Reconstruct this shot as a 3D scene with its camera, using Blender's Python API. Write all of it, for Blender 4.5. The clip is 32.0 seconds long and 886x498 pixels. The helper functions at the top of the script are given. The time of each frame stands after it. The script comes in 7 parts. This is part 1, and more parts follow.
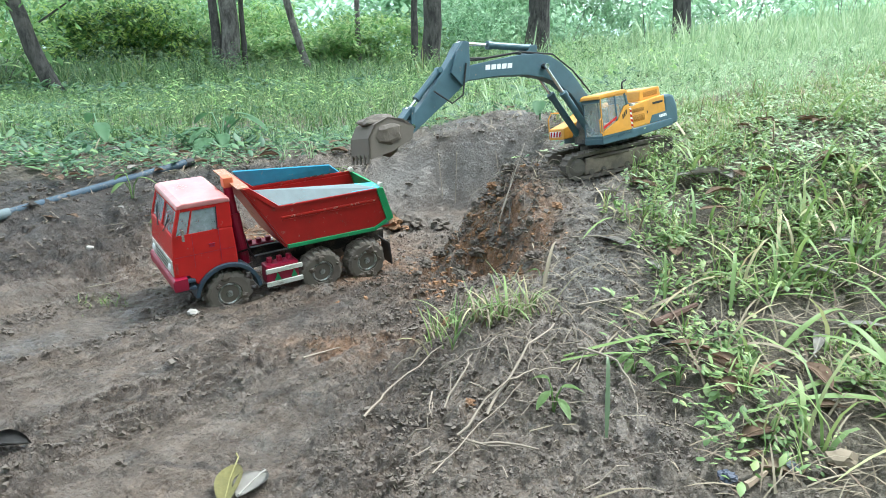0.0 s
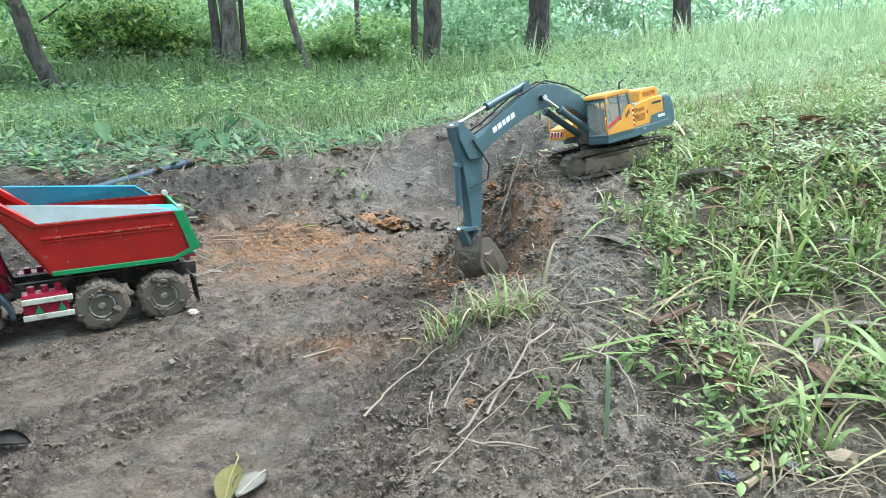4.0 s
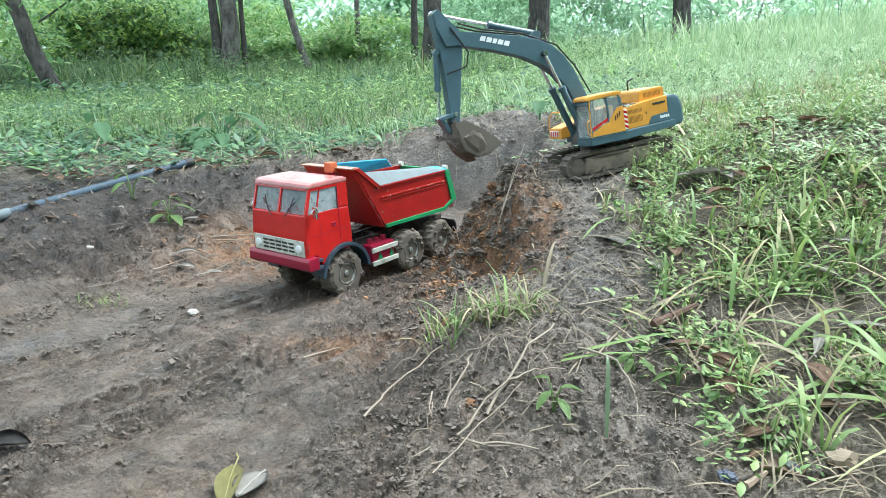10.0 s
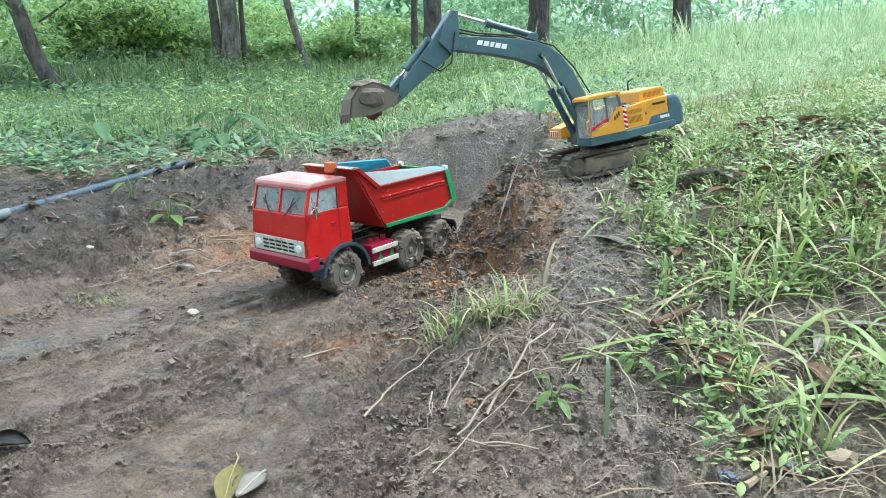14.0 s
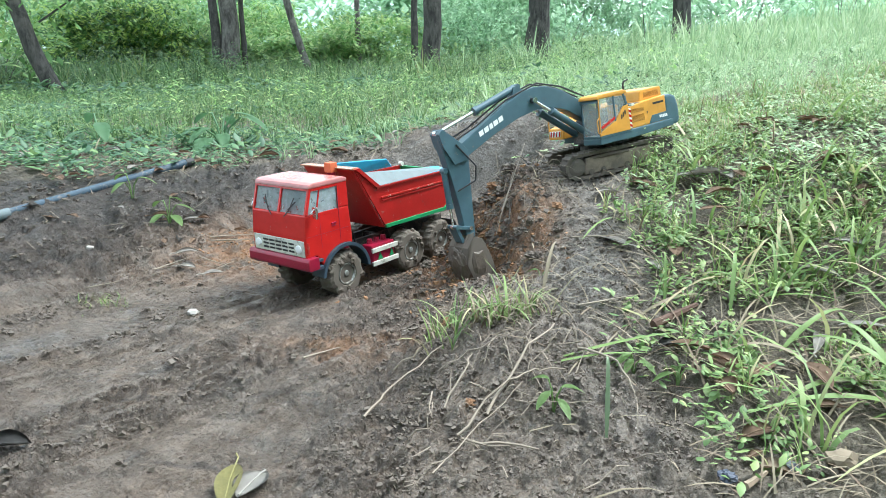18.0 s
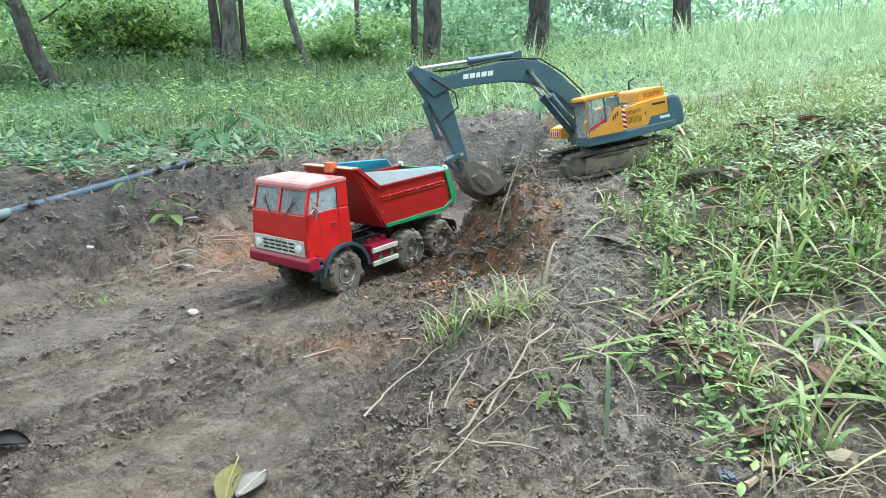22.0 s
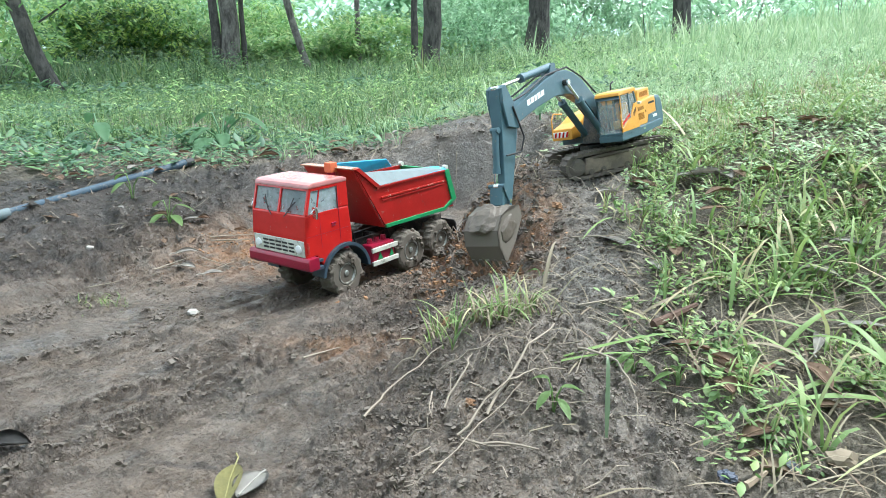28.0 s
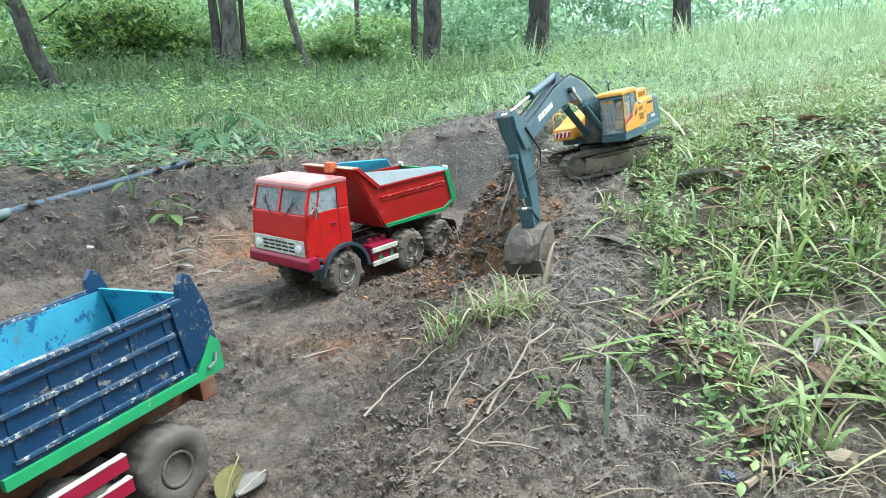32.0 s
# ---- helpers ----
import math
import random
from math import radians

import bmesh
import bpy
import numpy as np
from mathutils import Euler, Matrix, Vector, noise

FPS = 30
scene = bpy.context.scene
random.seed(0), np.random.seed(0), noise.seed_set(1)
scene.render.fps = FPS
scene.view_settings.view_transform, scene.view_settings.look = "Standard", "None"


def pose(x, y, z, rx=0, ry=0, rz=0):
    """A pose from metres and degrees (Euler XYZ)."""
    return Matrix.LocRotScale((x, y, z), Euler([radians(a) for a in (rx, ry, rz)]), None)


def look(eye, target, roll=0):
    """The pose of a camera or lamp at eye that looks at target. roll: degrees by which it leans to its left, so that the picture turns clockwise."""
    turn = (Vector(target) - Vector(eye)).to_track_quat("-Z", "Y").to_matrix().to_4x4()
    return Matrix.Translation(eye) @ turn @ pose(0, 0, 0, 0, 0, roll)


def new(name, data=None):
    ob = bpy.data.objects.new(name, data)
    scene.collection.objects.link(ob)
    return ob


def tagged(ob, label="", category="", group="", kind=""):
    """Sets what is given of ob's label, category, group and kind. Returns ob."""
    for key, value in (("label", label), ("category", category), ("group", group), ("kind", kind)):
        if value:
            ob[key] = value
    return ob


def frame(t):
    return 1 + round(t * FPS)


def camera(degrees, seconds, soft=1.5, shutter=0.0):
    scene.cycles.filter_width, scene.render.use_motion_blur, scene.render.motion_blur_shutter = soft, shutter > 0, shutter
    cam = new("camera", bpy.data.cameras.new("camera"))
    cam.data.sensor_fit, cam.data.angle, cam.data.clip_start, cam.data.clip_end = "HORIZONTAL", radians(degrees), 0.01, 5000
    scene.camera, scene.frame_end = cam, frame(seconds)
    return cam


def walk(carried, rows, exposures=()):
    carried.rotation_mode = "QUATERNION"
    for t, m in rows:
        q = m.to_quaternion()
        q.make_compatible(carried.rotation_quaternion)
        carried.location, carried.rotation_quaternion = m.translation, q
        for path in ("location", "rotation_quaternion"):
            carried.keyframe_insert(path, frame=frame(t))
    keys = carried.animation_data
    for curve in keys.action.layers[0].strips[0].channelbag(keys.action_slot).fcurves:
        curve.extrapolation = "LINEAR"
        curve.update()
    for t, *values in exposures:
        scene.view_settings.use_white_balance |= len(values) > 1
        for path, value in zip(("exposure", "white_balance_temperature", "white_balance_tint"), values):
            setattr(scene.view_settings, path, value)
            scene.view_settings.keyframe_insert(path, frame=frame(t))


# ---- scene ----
cam = camera(65.0, 32.0, soft=0.6)
EYE = pose(0, 0, 0.505, 90 - 16, 0, 0)
walk(cam, [(0.0, EYE), (32.0, EYE)], exposures=[(0.0, 1.27, 5860, 4), (32.0, 1.27, 5860, 4)])

# ---------------------------------------------------------------- light
world = bpy.data.worlds.new("sky")
scene.world = world
world.use_nodes = True
wn = world.node_tree.nodes
sky = wn.new("ShaderNodeTexSky")
sky.sky_type, sky.sun_disc = "NISHITA", False
sky.sun_elevation, sky.sun_rotation = radians(60), radians(66)
sky.air_density, sky.dust_density, sky.ozone_density = 1.0, 4.0, 1.0
soften = wn.new("ShaderNodeMixRGB")
soften.inputs[0].default_value = 0.65
soften.inputs[2].default_value = (9.5, 10.2, 10.8, 1)
world.node_tree.links.new(sky.outputs[0], soften.inputs[1])
world.node_tree.links.new(soften.outputs[0], wn["Background"].inputs[0])
wn["Background"].inputs[1].default_value = 0.14
sun = new("sun", bpy.data.lights.new("sun", "SUN"))
sun.data.energy, sun.data.angle, sun.data.color = 2.5, radians(16), (1, 0.96, 0.88)
sun.matrix_world = look((3.2, 2.6, 6), (0, 1.2, 0))


# ---------------------------------------------------------------- materials
def nodes_of(name):
    m = bpy.data.materials.new(name)
    m.use_nodes = True
    n, l = m.node_tree.nodes, m.node_tree.links
    return m, n, l, n["Principled BSDF"]


def noise_node(n, l, scale, detail=5, rough=0.6, coord="Object"):
    tc = n.new("ShaderNodeTexCoord")
    x = n.new("ShaderNodeTexNoise")
    x.inputs["Scale"].default_value, x.inputs["Detail"].default_value, x.inputs["Roughness"].default_value = scale, detail, rough
    l.new(tc.outputs[coord], x.inputs["Vector"])
    return x.outputs["Fac"]


def ramp(n, l, fac, stops):
    r = n.new("ShaderNodeValToRGB")
    e = r.color_ramp.elements
    while len(e) < len(stops):
        e.new(0.5)
    for k, (p, c) in enumerate(stops):
        e[k].position, e[k].color = p, (*c, 1) if len(c) == 3 else c
    l.new(fac, r.inputs[0])
    return r.outputs[0]


def mixed(n, l, fac, a, b, mode="MIX"):
    m = n.new("ShaderNodeMixRGB")
    m.blend_type = mode
    for k, v in enumerate((fac, a, b)):
        if hasattr(v, "is_linked"):
            l.new(v, m.inputs[k])
        elif k == 0:
            m.inputs[0].default_value = v
        else:
            m.inputs[k].default_value = (*v, 1)
    return m.outputs[0]


def bump(n, l, bsdf, height, strength, distance):
    b = n.new("ShaderNodeBump")
    b.inputs["Strength"].default_value, b.inputs["Distance"].default_value = strength, distance
    l.new(height, b.inputs["Height"])
    l.new(b.outputs[0], bsdf.inputs["Normal"])


def paint(name, color, dirt=0.35, rough=0.35, scale=30, metal=0.0, chips=0.0, chip=(0.35, 0.33, 0.3), spread=0.12):
    """Painted sheet with dried mud smears, two scales of wear and uneven gloss."""
    m, n, l, b = nodes_of(name)
    big, fine = noise_node(n, l, scale, 6, 0.65), noise_node(n, l, scale * 9, 4, 0.6)
    shade = mixed(n, l, ramp(n, l, big, [(0.3, (0, 0, 0)), (0.7, (1, 1, 1))]), color, tuple(c * (1 - spread * 2) for c in color))
    lo = 0.72 - dirt * 0.45
    mask = ramp(n, l, mixed(n, l, 0.35, big, fine), [(lo, (0, 0, 0)), (lo + 0.12, (1, 1, 1))])
    col = mixed(n, l, mask, shade, (0.125, 0.106, 0.086))
    if chips:
        worn = ramp(n, l, noise_node(n, l, scale * 2.6, 8, 0.75), [(0.66 - chips * 0.2, (0, 0, 0)), (0.69 - chips * 0.2, (1, 1, 1))])
        col = mixed(n, l, worn, col, chip)
    l.new(col, b.inputs["Base Color"])
    l.new(ramp(n, l, mask, [(0, (rough,) * 3), (1, (0.85,) * 3)]), b.inputs["Roughness"])
    b.inputs["Metallic"].default_value = metal
    bump(n, l, b, fine, 0.15, 0.002)
    return m


def plain(name, color, rough=0.5, metal=0.0, spread=0.25, scale=60, depth=0.002, strength=0.3):
    m, n, l, b = nodes_of(name)
    big, fine = noise_node(n, l, scale, 6, 0.65), noise_node(n, l, scale * 7, 3, 0.6)
    l.new(mixed(n, l, mixed(n, l, 0.4, big, fine), tuple(c * (1 - spread) for c in color), tuple(min(1, c * (1 + spread)) for c in color)), b.inputs["Base Color"])
    b.inputs["Roughness"].default_value, b.inputs["Metallic"].default_value = rough, metal
    bump(n, l, b, big, strength, depth)
    return m


def glass(name, tint, rough=0.08, alpha=0.55):
    m, n, l, b = nodes_of(name)
    d = noise_node(n, l, 70, 6, 0.7)
    b.inputs["Base Color"].default_value = (*tint, 1)
    l.new(ramp(n, l, d, [(0.4, (rough,) * 3), (0.7, (0.4,) * 3)]), b.inputs["Roughness"])
    l.new(ramp(n, l, d, [(0.35, (alpha * 0.8,) * 3), (0.75, (min(1, alpha * 1.3),) * 3)]), b.inputs["Alpha"])
    return m


def bark(name, low, high):
    """Furrowed bark: dark cracks along the stem, paler patches."""
    m, n, l, b = nodes_of(name)
    tc, mp, st = n.new("ShaderNodeTexCoord"), n.new("ShaderNodeMapping"), n.new("ShaderNodeTexNoise")
    mp.inputs["Scale"].default_value = (24, 24, 6)
    st.inputs["Scale"].default_value, st.inputs["Detail"].default_value, st.inputs["Roughness"].default_value = 1.0, 7, 0.7
    l.new(tc.outputs["Object"], mp.inputs[0])
    l.new(mp.outputs[0], st.inputs["Vector"])
    col = ramp(n, l, st.outputs["Fac"], [(0.38, low), (0.52, tuple((p + q) / 2 for p, q in zip(low, high))), (0.66, high)])
    pale = ramp(n, l, noise_node(n, l, 5, 5, 0.65), [(0.55, (0, 0, 0)), (0.65, (0.6, 0.6, 0.6))])
    l.new(mixed(n, l, pale, col, tuple(1.25 * c for c in high)), b.inputs["Base Color"])
    b.inputs["Roughness"].default_value = 0.9
    bump(n, l, b, st.outputs["Fac"], 1.0, 0.03)
    return m


def leaf_mat(name, stops, translucent=0.35, rough=0.5):
    """Leaves: colour differs from leaf to leaf, light comes through."""
    m, n, l, b = nodes_of(name)
    g = n.new("ShaderNodeNewGeometry")
    vein = noise_node(n, l, 14, 4, 0.6)
    mul = n.new("ShaderNodeMixRGB")
    mul.blend_type = "MULTIPLY"
    mul.inputs[0].default_value = 0.5
    c0 = ramp(n, l, g.outputs["Random Per Island"], stops)
    l.new(c0, mul.inputs[1])
    l.new(ramp(n, l, vein, [(0.3, (0.6, 0.62, 0.5)), (0.7, (1, 1, 1))]), mul.inputs[2])
    l.new(mul.outputs[0], b.inputs["Base Color"])
    b.inputs["Roughness"].default_value = rough
    t = n.new("ShaderNodeBsdfTranslucent")
    l.new(mul.outputs[0], t.inputs[0])
    mx = n.new("ShaderNodeMixShader")
    mx.inputs[0].default_value = translucent
    l.new(b.outputs[0], mx.inputs[1])
    l.new(t.outputs[0], mx.inputs[2])
    l.new(mx.outputs[0], n["Material Output"].inputs[0])
    return m


def ground_material():
    """Wet grey-brown mud, orange clay where it is dug, litter and dark soil under the plants."""
    m, n, l, b = nodes_of("ground")
    a = n.new("ShaderNodeAttribute")
    a.attribute_name = "soil"
    sep = n.new("ShaderNodeSeparateColor")
    l.new(a.outputs["Color"], sep.inputs[0])
    n1, n2, n3 = noise_node(n, l, 5, 6, 0.65), noise_node(n, l, 45, 8, 0.7), noise_node(n, l, 230, 5, 0.65)
    tc = n.new("ShaderNodeTexCoord")

    def smear(along, across, detail, rough):
        mp, st = n.new("ShaderNodeMapping"), n.new("ShaderNodeTexNoise")
        mp.inputs["Rotation"].default_value, mp.inputs["Scale"].default_value = (0, 0, radians(-52)), (along, across, 12)
        st.inputs["Scale"].default_value, st.inputs["Detail"].default_value, st.inputs["Roughness"].default_value = 1.0, detail, rough
        l.new(tc.outputs["Object"], mp.inputs[0])
        l.new(mp.outputs[0], st.inputs["Vector"])
        return st.outputs["Fac"]

    def attribute(name):
        x = n.new("ShaderNodeAttribute")
        x.attribute_name = name
        return x.outputs["Fac"]

    streak, flecks, cracks = smear(5, 30, 7, 0.7), smear(34, 85, 2, 0.5), smear(9, 60, 5, 0.6)
    mud = mixed(n, l, ramp(n, l, n1, [(0.36, (0, 0, 0)), (0.60, (1, 1, 1))]), (0.096, 0.082, 0.068), (0.134, 0.103, 0.077))
    mud = mixed(n, l, ramp(n, l, streak, [(0.46, (0, 0, 0)), (0.64, (0.6, 0.6, 0.6))]), mud, (0.088, 0.076, 0.063))
    # Dark noise patches put the shade of mud creases into the colour.
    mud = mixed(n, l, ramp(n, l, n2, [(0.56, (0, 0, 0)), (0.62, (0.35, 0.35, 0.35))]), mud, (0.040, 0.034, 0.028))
    mud = mixed(n, l, ramp(n, l, n3, [(0.32, (0.5, 0.5, 0.5)), (0.42, (0, 0, 0))]), mud, (0.118, 0.100, 0.083))
    mud = mixed(n, l, ramp(n, l, cracks, [(0.615, (0, 0, 0)), (0.64, (0.9, 0.9, 0.9))]), mud, (0.022, 0.019, 0.016))
    patch = ramp(n, l, noise_node(n, l, 22, 4, 0.6), [(0.40, (0.2, 0.2, 0.2)), (0.54, (1, 1, 1))])
    coarse, small = noise_node(n, l, 75, 6, 0.68), noise_node(n, l, 190, 5, 0.68)
    crumbs = mixed(n, l, 1.0, mixed(n, l, 0.45, ramp(n, l, coarse, [(0.45, (0, 0, 0)), (0.60, (1, 1, 1))]), ramp(n, l, small, [(0.46, (0, 0, 0)), (0.60, (1, 1, 1))])), patch, "MULTIPLY")
    # Dark specks: wet pits, with the clods' shaded sides coloured in.
    speck = ramp(n, l, small, [(0.575, (0, 0, 0)), (0.60, (0.6, 0.6, 0.6))])
    dry = ramp(n, l, small, [(0.39, (0.5, 0.5, 0.5)), (0.43, (0, 0, 0))])
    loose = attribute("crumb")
    # Loose crumbs: darker wet soil plus their own shade in the colour.
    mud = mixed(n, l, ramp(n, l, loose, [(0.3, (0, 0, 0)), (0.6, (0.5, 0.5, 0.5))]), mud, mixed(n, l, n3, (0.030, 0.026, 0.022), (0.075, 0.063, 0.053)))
    mud = mixed(n, l, mixed(n, l, 1.0, speck, patch, "MULTIPLY"), mud, (0.020, 0.017, 0.014))
    mud = mixed(n, l, dry, mud, (0.118, 0.098, 0.079))
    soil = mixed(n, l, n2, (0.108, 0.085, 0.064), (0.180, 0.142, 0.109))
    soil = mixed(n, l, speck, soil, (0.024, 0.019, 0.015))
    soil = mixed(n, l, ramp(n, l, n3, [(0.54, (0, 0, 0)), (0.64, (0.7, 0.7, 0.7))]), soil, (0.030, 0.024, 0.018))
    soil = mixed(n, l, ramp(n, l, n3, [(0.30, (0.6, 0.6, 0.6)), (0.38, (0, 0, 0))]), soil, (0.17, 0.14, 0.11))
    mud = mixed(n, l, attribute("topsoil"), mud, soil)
    dark_bank = mixed(n, l, n2, (0.013, 0.011, 0.009), (0.050, 0.041, 0.033))
    mud = mixed(n, l, attribute("dark_bank"), mud, dark_bank)
    mud = mixed(n, l, attribute("pale"), mud, mixed(n, l, n2, (0.085, 0.076, 0.066), (0.195, 0.178, 0.155)))
    clay = mixed(n, l, n3, (0.105, 0.056, 0.028), (0.28, 0.146, 0.068))
    cf = n.new("ShaderNodeMath")
    cf.operation = "MULTIPLY"
    l.new(sep.outputs[1], cf.inputs[0])
    l.new(ramp(n, l, noise_node(n, l, 15, 6, 0.65), [(0.36, (0.0, 0, 0)), (0.54, (1, 1, 1))]), cf.inputs[1])
    mud = mixed(n, l, cf.outputs[0], mud, clay)
    litter = mixed(n, l, n2, (0.070, 0.060, 0.044), (0.165, 0.140, 0.102))
    litter = mixed(n, l, ramp(n, l, n3, [(0.52, (0, 0, 0)), (0.66, (0.7, 0.7, 0.7))]), litter, (0.23, 0.20, 0.15))
    far = mixed(n, l, n1, (0.03, 0.06, 0.02), (0.07, 0.12, 0.04))
    col = mixed(n, l, sep.outputs[0], mud, litter)
    col = mixed(n, l, sep.outputs[2], col, far)
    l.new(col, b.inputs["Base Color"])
    wet = ramp(n, l, mixed(n, l, 0.4, n1, n2), [(0.42, (0.20,) * 3), (0.58, (0.52,) * 3)])
    wet = mixed(n, l, loose, wet, (0.55, 0.55, 0.55))
    l.new(mixed(n, l, sep.outputs[0], wet, (0.9, 0.9, 0.9)), b.inputs["Roughness"])
    b.inputs["Specular IOR Level"].default_value = 0.6
    grit = mixed(n, l, 0.45, ramp(n, l, noise_node(n, l, 120, 5, 0.7), [(0.42, (0, 0, 0)), (0.62, (1, 1, 1))]), n3)
    lumps = mixed(n, l, 0.5, ramp(n, l, flecks, [(0.50, (0, 0, 0)), (0.64, (1, 1, 1))]), ramp(n, l, streak, [(0.35, (0, 0, 0)), (0.65, (1, 1, 1))]))
    wide, fine, lumpy = n.new("ShaderNodeBump"), n.new("ShaderNodeBump"), n.new("ShaderNodeBump")
    lumpy.inputs["Strength"].default_value, lumpy.inputs["Distance"].default_value = 1.0, 0.0045
    l.new(crumbs, lumpy.inputs["Height"])
    l.new(lumpy.outputs[0], wide.inputs["Normal"])
    for x, h, d in ((wide, lumps, 0.003), (fine, grit, 0.0022)):
        x.inputs["Strength"].default_value, x.inputs["Distance"].default_value = 1.0, d
        l.new(h, x.inputs["Height"])
    l.new(wide.outputs[0], fine.inputs["Normal"])
    l.new(fine.outputs[0], b.inputs["Normal"])
    return m


M_GROUND = ground_material()
M_RED = paint("red_paint", (0.53, 0.017, 0.015), dirt=0.1, rough=0.22, scale=22, chips=0.12, chip=(0.3, 0.2, 0.17))
M_REDBED = paint("red_bed_paint", (0.40, 0.015, 0.013), dirt=0.25, rough=0.35, scale=26, chips=0.25, chip=(0.3, 0.15, 0.12))
M_REDEDGE = paint("worn_red_edge", (0.44, 0.02, 0.014), dirt=0.2, rough=0.35, scale=34, chips=0.45, chip=(0.42, 0.33, 0.28))
# Roof red is paled by fading and by a sky sheen mixed in.
M_ROOF = paint("faded_sky_sheen_paint", (0.55, 0.22, 0.21), dirt=0.25, rough=0.16, scale=16, spread=0.2)
M_GREEN = paint("green_paint", (0.03, 0.30, 0.11), dirt=0.22, rough=0.4, scale=30, chips=0.2)
M_CYAN = paint("cyan_paint", (0.05, 0.38, 0.60), dirt=0.25, rough=0.4, scale=24, chips=0.2)
M_CYANOLD = paint("stained_cyan_paint", (0.06, 0.31, 0.44), dirt=0.26, rough=0.45, scale=18, chips=0.48, chip=(0.02, 0.09, 0.2))
M_DRIEDMUD = paint("dried_mud", (0.27, 0.215, 0.165), dirt=0.5, rough=0.85, scale=40, spread=0.3)
M_STEEL = paint("scuffed_steel", (0.15, 0.19, 0.20), dirt=0.3, rough=0.7, scale=24, chips=0.25, chip=(0.12, 0.2, 0.22))
M_ORANGE = paint("orange_primer", (0.55, 0.13, 0.05), dirt=0.3, rough=0.5, scale=24)
M_NAVYEDGE = paint("worn_navy_edge", (0.012, 0.055, 0.12), dirt=0.45, rough=0.45, scale=45, chips=0.55, chip=(0.36, 0.36, 0.34))
M_WHITE = paint("white_trim", (0.62, 0.62, 0.55), dirt=0.4, rough=0.5, scale=40, chips=0.15, chip=(0.2, 0.18, 0.15))
M_MAROON = paint("maroon_paint", (0.28, 0.008, 0.035), dirt=0.25, rough=0.3, scale=40)
M_BLUEGREY = paint("slate_fender_paint", (0.035, 0.06, 0.085), dirt=0.35, rough=0.45, scale=30)
M_BLACK = plain("black_parts", (0.014, 0.014, 0.015), 0.6)
M_CHASSIS = paint("muddy_black_frame", (0.02, 0.02, 0.022), dirt=0.55, rough=0.6, scale=30)
M_RUBBER = paint("muddy_rubber", (0.05, 0.045, 0.04), dirt=1.15, rough=0.8, scale=24)
M_RIM = paint("rim_steel", (0.42, 0.44, 0.42), dirt=0.62, rough=0.4, scale=60, metal=0.6)
M_RIMPLATE = paint("muddy_wheel_plate", (0.10, 0.10, 0.10), dirt=0.75, rough=0.6, scale=60)
M_RUST = paint("rusty_frame_paint", (0.17, 0.06, 0.028), dirt=0.5, rough=0.7, scale=40, chips=0.3, chip=(0.3, 0.10, 0.05))
M_MUDTYRE = paint("mud_coated_tyre", (0.088, 0.078, 0.066), dirt=0.5, rough=0.75, scale=30, spread=0.25)
M_SHIELD = paint("tan_shield_paint", (0.42, 0.20, 0.12), dirt=0.3, rough=0.25, scale=30, chips=0.3, chip=(0.5, 0.44, 0.38))
M_CHROME = plain("chrome", (0.7, 0.7, 0.7), 0.2, 1.0, 0.1)
M_GLASS = glass("dusty_glass", (0.40, 0.47, 0.49), 0.08, 0.52)
M_CABGLASS = glass("hazy_cab_glass", (0.62, 0.66, 0.64), 0.08, 0.22)
M_YELLOW = paint("yellow_paint", (0.70, 0.33, 0.045), dirt=0.14, rough=0.35, scale=40)
# Yellow for the slats, with the shadow of the grille gaps painted in.
M_SHADEYELLOW = paint("shadow_yellow_paint", (0.40, 0.19, 0.03), dirt=0.2, rough=0.5, scale=40)
M_SLATE = paint("slate_grey_paint", (0.065, 0.125, 0.155), dirt=0.22, rough=0.4, scale=34, chips=0.1, chip=(0.25, 0.18, 0.13))
M_SLATEMUD = paint("muddy_slate_paint", (0.09, 0.095, 0.095), dirt=0.95, rough=0.6, scale=30)
M_TRACK = paint("muddy_track", (0.07, 0.06, 0.05), dirt=0.75, rough=0.7, scale=40)
M_LETTER = plain("white_marking", (0.75, 0.77, 0.77), 0.45, 0, 0.08)
M_DARKBLUE = paint("navy_bed_paint", (0.005, 0.034, 0.092), dirt=0.34, rough=0.36, scale=22, chips=0.42, chip=(0.17, 0.17, 0.15))
M_MUDLUMP = plain("clod_mud", (0.094, 0.075, 0.058), 0.62, 0, 0.6, 110, 0.002, 0.6)
M_CLAYLUMP = plain("clod_clay", (0.26, 0.138, 0.066), 0.75, 0, 0.35, 50, 0.004, 0.8)
M_PIPE = paint("grey_blue_pipe", (0.05, 0.08, 0.11), dirt=0.45, rough=0.18, scale=18)
M_TWIG = plain("dry_twig", (0.27, 0.23, 0.18), 0.8, 0, 0.4, 40)
M_ROOT = plain("pale_root", (0.24, 0.20, 0.155), 0.8, 0, 0.4, 40)
M_BARK = bark("bark", (0.05, 0.044, 0.038), (0.20, 0.185, 0.165))
M_BARKDARK = bark("dark_bark", (0.022, 0.020, 0.018), (0.105, 0.097, 0.086))
M_GRASS = leaf_mat("grass", [(0, (0.146, 0.24, 0.074)), (0.45, (0.235, 0.347, 0.114)), (0.76, (0.337, 0.427, 0.165)), (0.9, (0.471, 0.427, 0.24)), (1, (0.516, 0.416, 0.285))])
# Slope grass made bluer: some distance haze is in the blade colour.
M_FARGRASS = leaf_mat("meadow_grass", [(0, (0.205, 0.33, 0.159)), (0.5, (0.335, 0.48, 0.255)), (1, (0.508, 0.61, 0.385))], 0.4)
